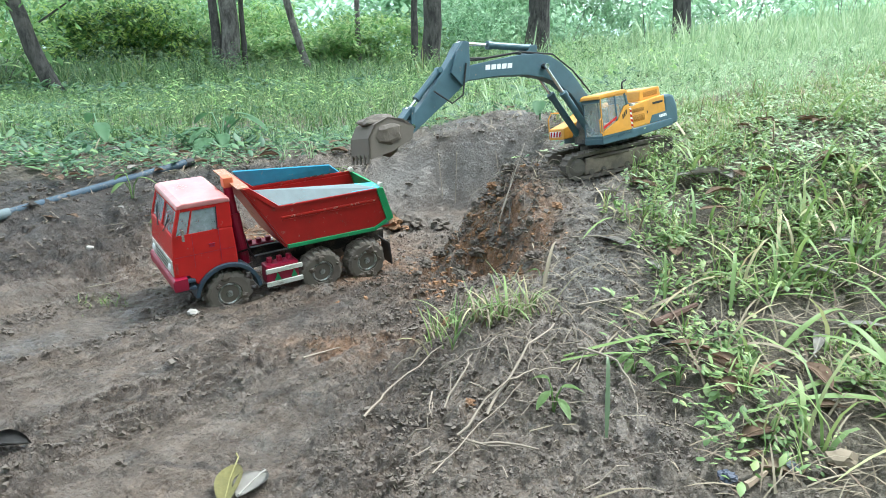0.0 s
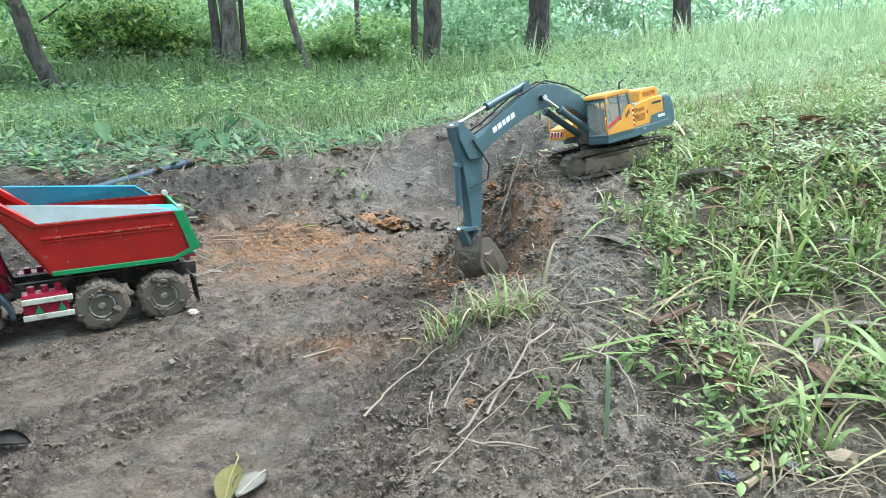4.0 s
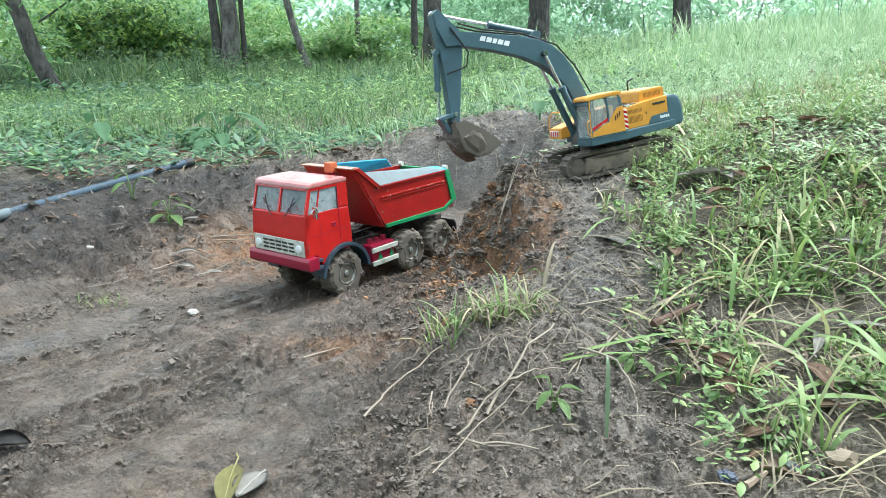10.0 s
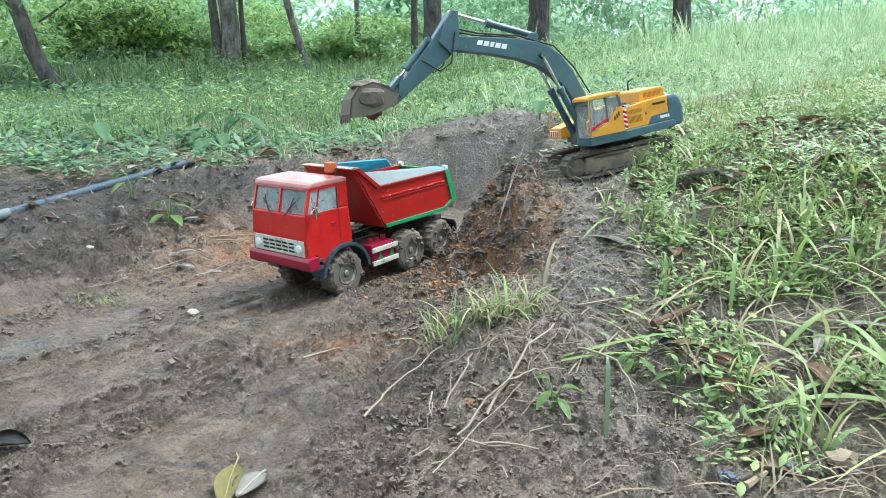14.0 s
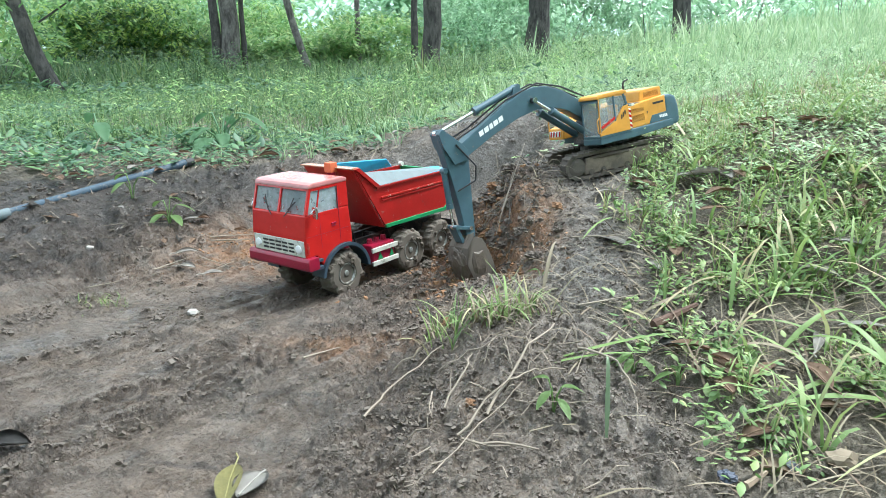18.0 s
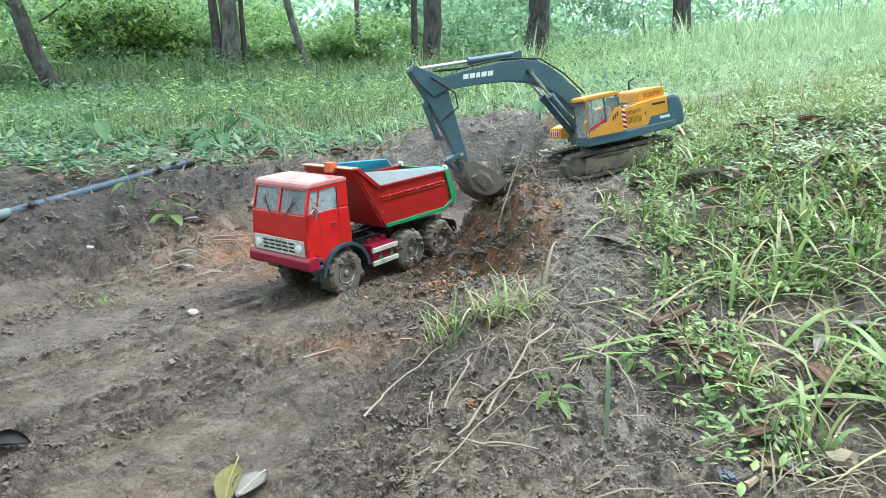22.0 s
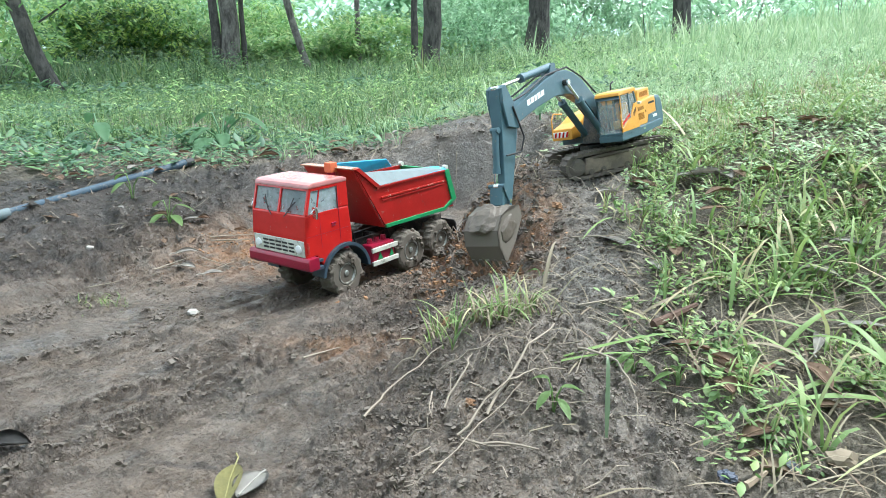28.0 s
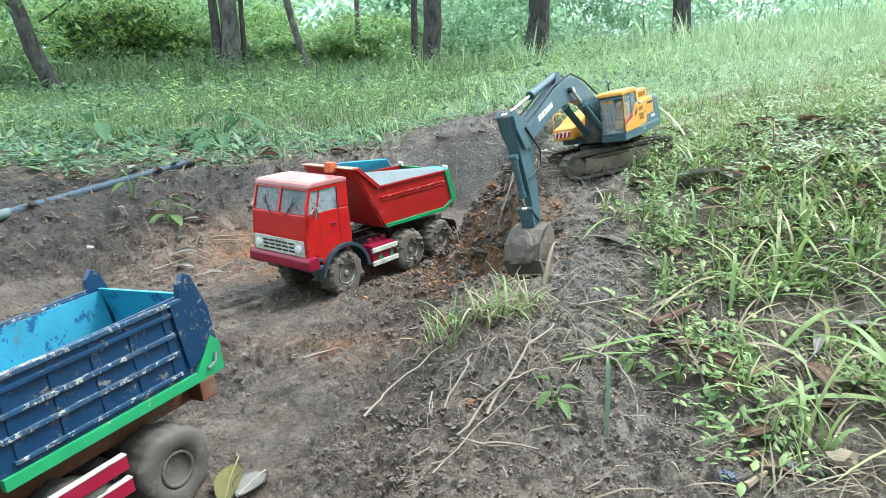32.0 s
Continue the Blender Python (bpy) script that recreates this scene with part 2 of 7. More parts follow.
# Left meadow grass and herbs: tree shade is worked into both darker ramps.
M_SHADEDGRASS = leaf_mat("shade_grass", [(0, (0.058, 0.12, 0.039)), (0.55, (0.126, 0.22, 0.082)), (0.9, (0.231, 0.33, 0.131)), (1, (0.357, 0.38, 0.209))], 0.4)
M_MEADOWLEAF = leaf_mat("meadow_leaves", [(0, (0.053, 0.12, 0.05)), (0.5, (0.116, 0.22, 0.082)), (0.85, (0.231, 0.34, 0.131)), (1, (0.378, 0.46, 0.198))], 0.4)
M_PALEBLADE = leaf_mat("grey_green_blade", [(0, (0.22, 0.30, 0.18)), (1, (0.26, 0.34, 0.2))], 0.2)
M_WEED = leaf_mat("weed_leaves", [(0, (0.114, 0.206, 0.067)), (0.5, (0.217, 0.337, 0.122)), (0.85, (0.343, 0.456, 0.18)), (1, (0.457, 0.5, 0.209))])
M_DRY = leaf_mat("dry_straw", [(0, (0.20, 0.16, 0.11)), (0.6, (0.31, 0.265, 0.19)), (1, (0.15, 0.10, 0.07))], 0.15, 0.8)
# The bright stops stand in for sunlit leaf tops on the dark bush.
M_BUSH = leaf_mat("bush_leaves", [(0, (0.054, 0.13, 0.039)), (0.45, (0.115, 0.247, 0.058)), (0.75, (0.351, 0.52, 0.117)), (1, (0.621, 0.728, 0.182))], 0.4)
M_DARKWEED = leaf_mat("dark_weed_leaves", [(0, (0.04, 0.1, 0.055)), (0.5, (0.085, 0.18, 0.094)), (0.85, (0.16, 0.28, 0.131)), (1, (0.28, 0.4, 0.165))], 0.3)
# Lit counterpart of the bush leaves: sunlight is part of the colour.
M_SUNBUSH = leaf_mat("sun_tinted_leaves", [(0, (0.152, 0.31, 0.103)), (0.6, (0.323, 0.52, 0.18)), (1, (0.551, 0.66, 0.308))], 0.45)
# Slope weeds paled and blued, with haze mixed into the leaf colour.
M_PALEWEED = leaf_mat("pale_weed_leaves", [(0, (0.191, 0.32, 0.163)), (0.5, (0.36, 0.52, 0.289)), (1, (0.572, 0.66, 0.424))], 0.4)
# Far leaves lightened towards blue: the haze is in these stops.
M_FARTREE = leaf_mat("hazed_tree_leaves", [(0, (0.207, 0.378, 0.223)), (0.6, (0.342, 0.549, 0.329)), (1, (0.488, 0.683, 0.461))], 0.4)


# ---------------------------------------------------------------- mesh helpers
def mesh_of(name, verts, faces, material, smooth=False):
    me = bpy.data.meshes.new(name)
    me.from_pydata(verts, [], faces)
    me.materials.append(material)
    if smooth:
        me.shade_smooth()
    return me


def part(name, bm, material, parent, label="", smooth=False):
    me = bpy.data.meshes.new(name)
    bmesh.ops.recalc_face_normals(bm, faces=bm.faces[:])
    bm.to_mesh(me)
    bm.free()
    me.materials.append(material)
    if smooth:
        me.shade_smooth()
    ob = new(name, me)
    ob.parent = parent
    return tagged(ob, label)


def bev(bm, w, segments=2):
    if w > 0:
        bmesh.ops.bevel(bm, geom=[e for e in bm.edges if len(e.link_faces) == 2 and e.calc_face_angle(0) > 0.5], offset=w, segments=segments, affect="EDGES", profile=0.6)
    return bm


def box(x0, x1, y0, y1, z0, z1, w=0.001, bm=None):
    one = bmesh.new()
    bmesh.ops.create_cube(one, size=1, matrix=Matrix.Translation(((x0 + x1) / 2, (y0 + y1) / 2, (z0 + z1) / 2)) @ Matrix.Diagonal((x1 - x0, y1 - y0, z1 - z0, 1)))
    bev(one, w)
    return join(bm, one)


def join(bm, one):
    if bm is None:
        return one
    me = bpy.data.meshes.new("tmp")
    one.to_mesh(me)
    one.free()
    bm.from_mesh(me)
    bpy.data.meshes.remove(me)
    return bm


def prism(profile, y0, y1, w=0.001, bm=None, taper=None):
    """A profile in x and z drawn out from y0 to y1; taper moves the second end's points."""
    one = bmesh.new()
    a = [one.verts.new((x, y0, z)) for x, z in profile]
    c = [one.verts.new((x, y1, z)) for x, z in (taper or profile)]
    one.faces.new(a)
    one.faces.new(c[::-1])
    for i in range(len(a)):
        j = (i + 1) % len(a)
        one.faces.new((a[i], a[j], c[j], c[i]))
    bmesh.ops.recalc_face_normals(one, faces=one.faces[:])
    bev(one, w)
    return join(bm, one)


def rod(p, q, r, r2=None, n=10, bm=None):
    p, q = Vector(p), Vector(q)
    one = bmesh.new()
    m = Matrix.Translation((p + q) / 2) @ (q - p).to_track_quat("Z", "Y").to_matrix().to_4x4()
    bmesh.ops.create_cone(one, cap_ends=True, segments=n, radius1=r, radius2=r if r2 is None else r2, depth=(q - p).length, matrix=m)
    return join(bm, one)


def tube(points, r, n=6, bm=None, r2=None, jitter=0.0):
    """A bent round bar through points, tapering from r to r2."""
    one = bmesh.new()
    pts = [Vector(p) for p in points]
    rings = []
    for i, p in enumerate(pts):
        d = (pts[min(i + 1, len(pts) - 1)] - pts[max(i - 1, 0)]).normalized()
        q = Vector((0, 0, 1)).rotation_difference(d).to_matrix()
        rr = r + ((r if r2 is None else r2) - r) * i / (len(pts) - 1)
        rings.append([one.verts.new(p + q @ Vector((math.cos(a) * rr, math.sin(a) * rr, 0)) * (1 + random.uniform(-jitter, jitter))) for a in (2 * math.pi * k / n for k in range(n))])
    for a, b in zip(rings, rings[1:]):
        for k in range(n):
            one.faces.new((a[k], a[(k + 1) % n], b[(k + 1) % n], b[k]))
    one.faces.new(rings[0][::-1])
    one.faces.new(rings[-1])
    return join(bm, one)


def lathe(profile, n=28, bm=None, axis="y"):
    """A turned form: radius and place along the y axis."""
    one = bmesh.new()
    rings = [[one.verts.new((math.cos(a) * r, y, math.sin(a) * r)) for a in (2 * math.pi * k / n for k in range(n))] for r, y in profile]
    for a, b in zip(rings, rings[1:]):
        for k in range(n):
            one.faces.new((a[k], a[(k + 1) % n], b[(k + 1) % n], b[k]))
    one.faces.new(rings[0])
    one.faces.new(rings[-1][::-1])
    return join(bm, one)


def lump(r, seed, squash=(1, 1, 1), sub=2, rough=0.35, bm=None, at=(0, 0, 0)):
    one = bmesh.new()
    bmesh.ops.create_icosphere(one, subdivisions=sub, radius=1)
    for v in one.verts:
        k = 1 + rough * noise.noise(v.co * 1.7 + Vector((seed * 3.1, seed, 0))) + rough * 0.5 * noise.noise(v.co * 4 + Vector((0, seed, seed)))
        v.co = Vector((v.co.x * squash[0], v.co.y * squash[1], v.co.z * squash[2])) * (r * k) + Vector(at)
    return join(bm, one)


# ---------------------------------------------------------------- ground
def value_noise(x, y, seed):
    xi, yi = np.floor(x).astype(np.int64), np.floor(y).astype(np.int64)
    fx, fy = x - xi, y - yi
    fx, fy = fx * fx * (3 - 2 * fx), fy * fy * (3 - 2 * fy)

    def h(a, b):
        k = (a * 374761393 + b * 668265263 + seed * 982451653) & 0x7FFFFFFF
        k = ((k ^ (k >> 13)) * 1274126177) & 0x7FFFFFFF
        return ((k ^ (k >> 16)) & 0xFFFF) / 65535.0

    return (h(xi, yi) * (1 - fx) + h(xi + 1, yi) * fx) * (1 - fy) + (h(xi, yi + 1) * (1 - fx) + h(xi + 1, yi + 1) * fx) * fy - 0.5


def chance(a, b, seed):
    k = (a * 374761393 + b * 668265263 + seed * 982451653) & 0x7FFFFFFF
    k = ((k ^ (k >> 13)) * 1274126177) & 0x7FFFFFFF
    return ((k ^ (k >> 16)) & 0xFFFF) / 65535.0


def domes(x, y, f, seed, least=0.18, most=0.60):
    """Separate rounded crumbs of uneven size, one in each cell of 1 / f metres; their height in metres."""
    x = x * f + 0.45 * value_noise(x * f * 1.9, y * f * 1.9, seed + 3)
    y = y * f + 0.45 * value_noise(x * 1.9 + 7, y * f * 1.9, seed + 4)
    xi, yi = np.floor(x).astype(np.int64), np.floor(y).astype(np.int64)
    z = np.zeros_like(x)
    for i in (-1, 0, 1):
        for j in (-1, 0, 1):
            a, b = xi + i, yi + j
            r = least + (most - least) * chance(a, b, seed + 2) ** 2
            d2 = (x - a - chance(a, b, seed)) ** 2 + (y - b - chance(a, b, seed + 1)) ** 2
            z = np.maximum(z, np.sqrt(np.maximum(0, r * r - d2)) * (0.55 + 0.5 * chance(a, b, seed + 5)))
    return z / f


def flaked(u, w, f, seed):
    """Crusts with a torn outline, drawn out along w, and a rough top: 0 to about 1."""
    n = fbm(u * 1.25, w * 0.6, f, 3, seed, 0.62)
    return sm(n, 0.04, 0.12) * (0.65 + 0.9 * fbm(u, w, f * 2.7, 2, seed + 7, 0.6))


def fbm(x, y, f, octaves, seed, gain=0.5):
    z, a = 0, 1.0
    for k in range(octaves):
        z = z + a * value_noise(x * f + 13.7 * k, y * f - 7.1 * k, seed + k)
        x, y = 0.8 * x - 0.6 * y, 0.6 * x + 0.8 * y
        f, a = f * 2.03, a * gain
    return z


def billow(x, y, f, octaves, seed, gain=0.5):
    """Rounded lumps with sharp creases between them."""
    z, a = 0, 1.0
    x, y = 0.83 * x - 0.56 * y, 0.56 * x + 0.83 * y
    for k in range(octaves):
        w = 0.35 * value_noise(x * f * 0.6, y * f * 0.6, seed + 40 + k)
        z = z + a * (np.abs(value_noise(x * f + w, y * f - w, seed + k)) * 2 - 0.5)
        x, y = 0.8 * x - 0.6 * y, 0.6 * x + 0.8 * y
        f, a = f * 2.1, a * gain
    return z


def sm(v, a, b):
    t = np.clip((v - a) / (b - a), 0, 1)
    return t * t * (3 - 2 * t)


def soil_masks(x, y):
    """How far a place is raised above the dug floor (0 to 1), from the right and from behind."""
    wob = 0.05 * fbm(x, y, 6, 3, 5)
    edge = np.interp(y, [0.0, 0.7, 1.2, 1.4, 1.6, 1.85, 2.1, 2.3], [-0.12, -0.09, -0.075, -0.045, -0.03, 0.10, 0.26, 0.30])
    wide = np.interp(y, [0.7, 1.15, 1.35, 1.6, 1.9, 2.1], [0.10, 0.11, 0.27, 0.20, 0.13, 0.07])
    right = sm(x + wob - edge, 0, wide)
    back = np.interp(x, [-2.5, -1.3, -0.8, -0.35, 0.0, 0.3, 0.6], [1.45, 1.62, 1.78, 2.02, 2.18, 2.22, 2.1])
    deep = np.interp(x, [-1.5, -0.7, -0.2, 0.1, 0.4], [0.5, 0.42, 0.24, 0.14, 0.1])
    behind = sm(y + wob - back, 0, deep)
    shut = np.maximum(sm(-x, 1.5, 2.1), sm(-y, -0.1, 0.5))
    return np.maximum(np.maximum(right, behind), shut), right, behind


def soft_plus(v, k=0.25):
    return 0.5 * (v + np.sqrt(v * v + k * k))


def land(x, y):
    """The lie of the land with no fine relief."""
    up, right, behind = soil_masks(x, y)
    hill = 0.05 + 0.19 * np.minimum(soft_plus(x + 0.02, 0.12), 7.0) * sm(y, 0.6, 1.7) * (1 - 0.36 * sm(y, 2.6, 7.5)) + 0.10 * sm(y, 0.85, 1.7)
    hill = hill + 0.10 * np.exp(-(((x - 0.12) / 0.40) ** 2 + ((y - 2.5) / 0.28) ** 2))
    hill = hill + 0.045 * np.exp(-(((x - 0.19) / 0.10) ** 2 + ((y - 1.60) / 0.13) ** 2)) + 0.035 * np.exp(-(((x - 0.10) / 0.09) ** 2 + ((y - 0.93) / 0.13) ** 2))
    hill = hill - 0.05 * sm(y, 4, 14) * sm(-x, -2, 2)
    base = hill * up + 0.046 * np.exp(-(((x - 0.065) / 0.055) ** 2 + ((y - 1.60) / 0.075) ** 2))
    # the hollow that the bucket digs
    dug = 0.105 * np.exp(-(((x - 0.085) / 0.080) ** 2 + ((y - 1.39) / 0.095) ** 2)) + 0.060 * np.exp(-(((x - 0.16) / 0.060) ** 2 + ((y - 1.27) / 0.060) ** 2))
    return np.maximum(base - dug, np.minimum(base, 0.004))


def crumb_cover(x, y):
    """Where the pit floor is broken into crumbs: torn ridges along the wheel tracks, and loose patches."""
    across, along = x * 0.788 - y * 0.616, x * 0.616 + y * 0.788
    u = across + 0.030 * value_noise(along * 2.6, across * 2.6, 3)
    torn = sm(value_noise(u * 7, along * 2.4, 23), -0.24, 0.06)
    ridge = np.maximum(sm(0.10 - np.abs(value_noise(u * 15, along * 0.9, 19)), 0.0, 0.09), 0.8 * sm(0.07 - np.abs(value_noise(u * 34, along * 1.7, 29)), 0.0, 0.06))
    loose = sm(fbm(x, y, 5.5, 3, 77), -0.02, 0.26)
    return np.clip(ridge * torn + 0.55 * loose + 0.8 * sm(x, -0.26, -0.06) * sm(y, 1.75, 1.2), 0, 1)


def height(x, y):
    x, y = np.asarray(x, float), np.asarray(y, float)
    up, right, behind = soil_masks(x, y)
    near = 1 - sm(np.hypot(x, y - 1.4), 2.2, 5.0)
    z = land(x, y)
    mud = 1 - sm(up, 0.35, 0.9)
    across, along = x * 0.788 - y * 0.616, x * 0.616 + y * 0.788
    u = across + 0.030 * value_noise(along * 2.6, across * 2.6, 3)
    lane = np.exp(-((((x + 0.10) * 0.6 - (y - 1.68) * 0.8) / 0.17) ** 2)) * sm(x, -1.1, -0.9) * (1 - sm(x, 0.0, 0.12))
    inside = mud * sm(y, 2.35, 1.9) * near * (1 - 0.6 * lane)
    # the lorries' lane is rolled flat
    z = z - 0.010 * lane * mud
    # wheel tracks pressed into the floor, and torn ledges beside them
    z = z + inside * (0.022 * value_noise(u * 12, along * 0.8, 11) + 0.012 * value_noise(u * 31, along * 1.5, 17) + 0.0035 * value_noise(u * 70, along * 6, 13))
    w = u * 8.5 + 0.5 * fbm(along, across, 2.2, 3, 301)
    w = w - np.floor(w)
    w2 = u * 23 + 0.6 * fbm(along, across, 4, 3, 303)
    w2 = w2 - np.floor(w2)
    z = z + inside * 0.010 * np.minimum((w2 / 0.7) ** 1.8, sm(w2, 1.0, 0.7)) * sm(value_noise(along * 4, across * 11, 308), -0.05, 0.15)
    z = z + inside * 0.021 * np.minimum((w / 0.72) ** 1.6, sm(w, 1.0, 0.72)) * sm(value_noise(along * 1.9, across * 5, 306), 0.0, 0.2)
    cover = crumb_cover(x, y)
    mid = domes(x, y, 52, 511, 0.15, 0.6)
    z = z + inside * (cover * 0.009 + (0.35 + 0.65 * cover) * (0.011 * flaked(u, along, 24, 601) + 0.0085 * flaked(u, along, 60, 611) + 0.006 * flaked(u, along, 110, 615)))
    # the broken edge of the bank and the heap under the digger: big torn lumps and crumbs
    crumb = np.clip(1.5 * np.exp(-(((x - 0.07) / 0.16) ** 2 + ((y - 1.54) / 0.20) ** 2)), 0, 1)
    face = sm(behind, 0.03, 0.2) * sm(x, -0.45, -0.2) * (1 - sm(x, 0.34, 0.42))
    broken = sm(right, 0.03, 0.3) * (1 - 0.75 * sm(right, 0.85, 1.0) * sm(y, 1.1, 1.3)) * (1 - face)
    pipe = np.exp(-((((x + 1.205) * 0.686 - (y - 1.841) * 0.7275 + 0.03) / 0.10) ** 2)) * sm(-x, 0.70, 0.85)
    z = z - 0.012 * pipe * sm(behind, 0.1, 0.5)
    left = (1 - 0.95 * pipe) * np.clip(sm(behind, 0.0, 0.2) + sm(-x, 0.5, 0.85) * sm(y, 1.35, 1.6), 0, 1) * sm(-x, 0.1, 0.45) * (1 - 0.7 * sm(y, 2.1, 2.4))
    big = domes(x, y, 21, 521, 0.2, 0.7)
    steep = 1 - 0.8 * np.clip(4 * behind * (1 - behind), 0, 1)
    z = z + near * np.maximum(broken, left) * (0.020 * steep * fbm(x, y, 10, 3, 31) + 0.22 * big * sm(fbm(x, y, 7, 2, 61), -0.1, 0.2) + steep * (0.012 * flaked(x, y * 1.3, 17, 621) + 0.006 * flaked(x, y * 1.3, 44, 631) + 0.003 * flaked(x, y * 1.3, 95, 635)))
    z = z + near * left * 0.035 * billow(x, y, 8, 2, 71, 0.5)
    z = z + crumb * (0.25 * big + 0.2 * mid + 0.008 * flaked(x, y * 1.6, 22, 641) + 0.005 * flaked(x, y * 1.6, 55, 651) + 0.018 * np.maximum(0, fbm(x, y, 14, 2, 67)))
    # the cut wall: smooth shaved slabs with shallow ledges
    z = z + near * face * (0.030 * fbm(x, y, 4.5, 2, 81, 0.4) + 0.010 * fbm(x, y, 14, 2, 83))
    z = z + near * sm(up, 0.85, 1.0) * (0.014 * fbm(x, y, 11, 3, 35) + 0.005 * flaked(x, y * 1.4, 40, 661))
    return z + (1 - near) * 0.10 * fbm(x, y, 0.35, 3, 81) + sm(np.hypot(x, y), 25, 300) * 1.5 * fbm(x, y, 0.02, 2, 91)


def spaced(lo, hi, step, far, last=None):
    """Grid lines: close together from lo to hi (from step to last), wider and wider beyond."""
    last = last or step
    mid = [lo]
    while mid[-1] < hi:
        mid.append(mid[-1] + step + (last - step) * (mid[-1] - lo) / (hi - lo))
    up, a, g = [], mid[-1], last
    while a < far:
        g *= 1.12
        a += g
        up.append(a)
    low, a, g = [], lo, step
    while a > -far:
        g *= 1.12
        a -= g
        low.append(a)
    return np.array(low[::-1] + mid + up)


def ground():
    xs, ys = spaced(-0.93, 0.48, 0.0023, 400), spaced(0.60, 2.35, 0.0025, 400, 0.0046)
    X, Y = np.meshgrid(xs, ys)
    Z = height(X, Y)
    nx, ny = len(xs), len(ys)
    v = np.stack([X, Y, Z], -1).reshape(-1, 3)
    i = np.arange(nx * ny).reshape(ny, nx)
    q = np.stack([i[:-1, :-1], i[:-1, 1:], i[1:, 1:], i[1:, :-1]], -1).reshape(-1, 4)
    me = bpy.data.meshes.new("ground")
    me.vertices.add(len(v))
    me.vertices.foreach_set("co", v.ravel())
    me.loops.add(len(q) * 4)
    me.loops.foreach_set("vertex_index", q.ravel())
    me.polygons.add(len(q))
    me.polygons.foreach_set("loop_start", np.arange(len(q)) * 4)
    me.update(calc_edges=True)
    me.polygons.foreach_set("use_smooth", np.ones(len(q), bool))
    up, right, behind = soil_masks(X, Y)
    litter = plant_cover(X, Y)
    clay = np.clip(3.6 * np.exp(-(((X - 0.10) / 0.10) ** 2 + ((Y - 1.42) / 0.12) ** 2)) + np.exp(-(((X + 0.28) / 0.30) ** 2 + ((Y - 1.62) / 0.16) ** 2)) + 3.0 * np.exp(-(((X + 0.42) / 0.17) ** 2 + ((Y - 1.83) / 0.14) ** 2)) + 0.75 * np.exp(-(((X + 0.15) / 0.16) ** 2 + ((Y - 1.11) / 0.05) ** 2)) + 0.10 * (1 - up), 0, 1)
    far = sm(np.hypot(X, Y), 3.0, 9.0)
    pale = np.clip(4 * behind * (1 - behind), 0, 1) * sm(X, -0.5, -0.1) * (1 - litter) + 0.6 * np.exp(-(((X + 0.02) / 0.16) ** 2 + ((Y - 2.02) / 0.14) ** 2)) + 1.1 * np.exp(-(((X - 0.42) / 0.26) ** 2 + ((Y - 1.62) / 0.28) ** 2)) * sm(right, 0.6, 1.0) + 1.0 * np.exp(-(((X - 0.26) / 0.12) ** 2 + ((Y - 1.20) / 0.20) ** 2)) + 0.35 * np.exp(-(((X - 0.22) / 0.10) ** 2 + ((Y - 0.78) / 0.12) ** 2))
    col = np.stack([litter, clay, far, np.ones_like(far)], -1).reshape(-1, 4)
    at = me.attributes.new("soil", "FLOAT_COLOR", "POINT")
    at.data.foreach_set("color", col.ravel())
    at = me.attributes.new("pale", "FLOAT", "POINT")
    at.data.foreach_set("value", np.clip(pale, 0, 1).ravel())
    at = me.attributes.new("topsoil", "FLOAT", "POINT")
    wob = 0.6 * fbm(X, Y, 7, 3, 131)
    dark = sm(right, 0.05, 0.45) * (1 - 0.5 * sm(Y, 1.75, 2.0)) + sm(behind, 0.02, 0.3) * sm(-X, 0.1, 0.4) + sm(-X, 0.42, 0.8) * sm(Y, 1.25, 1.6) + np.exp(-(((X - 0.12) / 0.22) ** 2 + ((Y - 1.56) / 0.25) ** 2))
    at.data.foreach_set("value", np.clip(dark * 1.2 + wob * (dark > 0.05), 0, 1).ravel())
    # Left bank soil set darker, with an uneven edge.
    at = me.attributes.new("dark_bank", "FLOAT", "POINT")
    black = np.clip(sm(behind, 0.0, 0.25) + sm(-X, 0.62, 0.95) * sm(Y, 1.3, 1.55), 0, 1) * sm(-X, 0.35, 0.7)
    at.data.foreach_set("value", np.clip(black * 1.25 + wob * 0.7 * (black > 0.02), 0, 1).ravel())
    # Mask for the crumb tone, which holds dark soil and painted crumb shade.
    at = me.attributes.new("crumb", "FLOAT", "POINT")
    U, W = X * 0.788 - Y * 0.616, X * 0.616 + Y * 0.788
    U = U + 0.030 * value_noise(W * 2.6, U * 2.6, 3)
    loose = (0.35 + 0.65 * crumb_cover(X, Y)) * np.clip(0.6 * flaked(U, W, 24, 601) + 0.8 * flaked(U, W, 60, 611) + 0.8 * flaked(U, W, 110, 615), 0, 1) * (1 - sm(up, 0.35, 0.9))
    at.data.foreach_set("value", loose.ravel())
    me.materials.append(M_GROUND)
    return tagged(new("ground", me), "wet grey-brown mud pit in a sloping meadow", "ground", kind="structure")


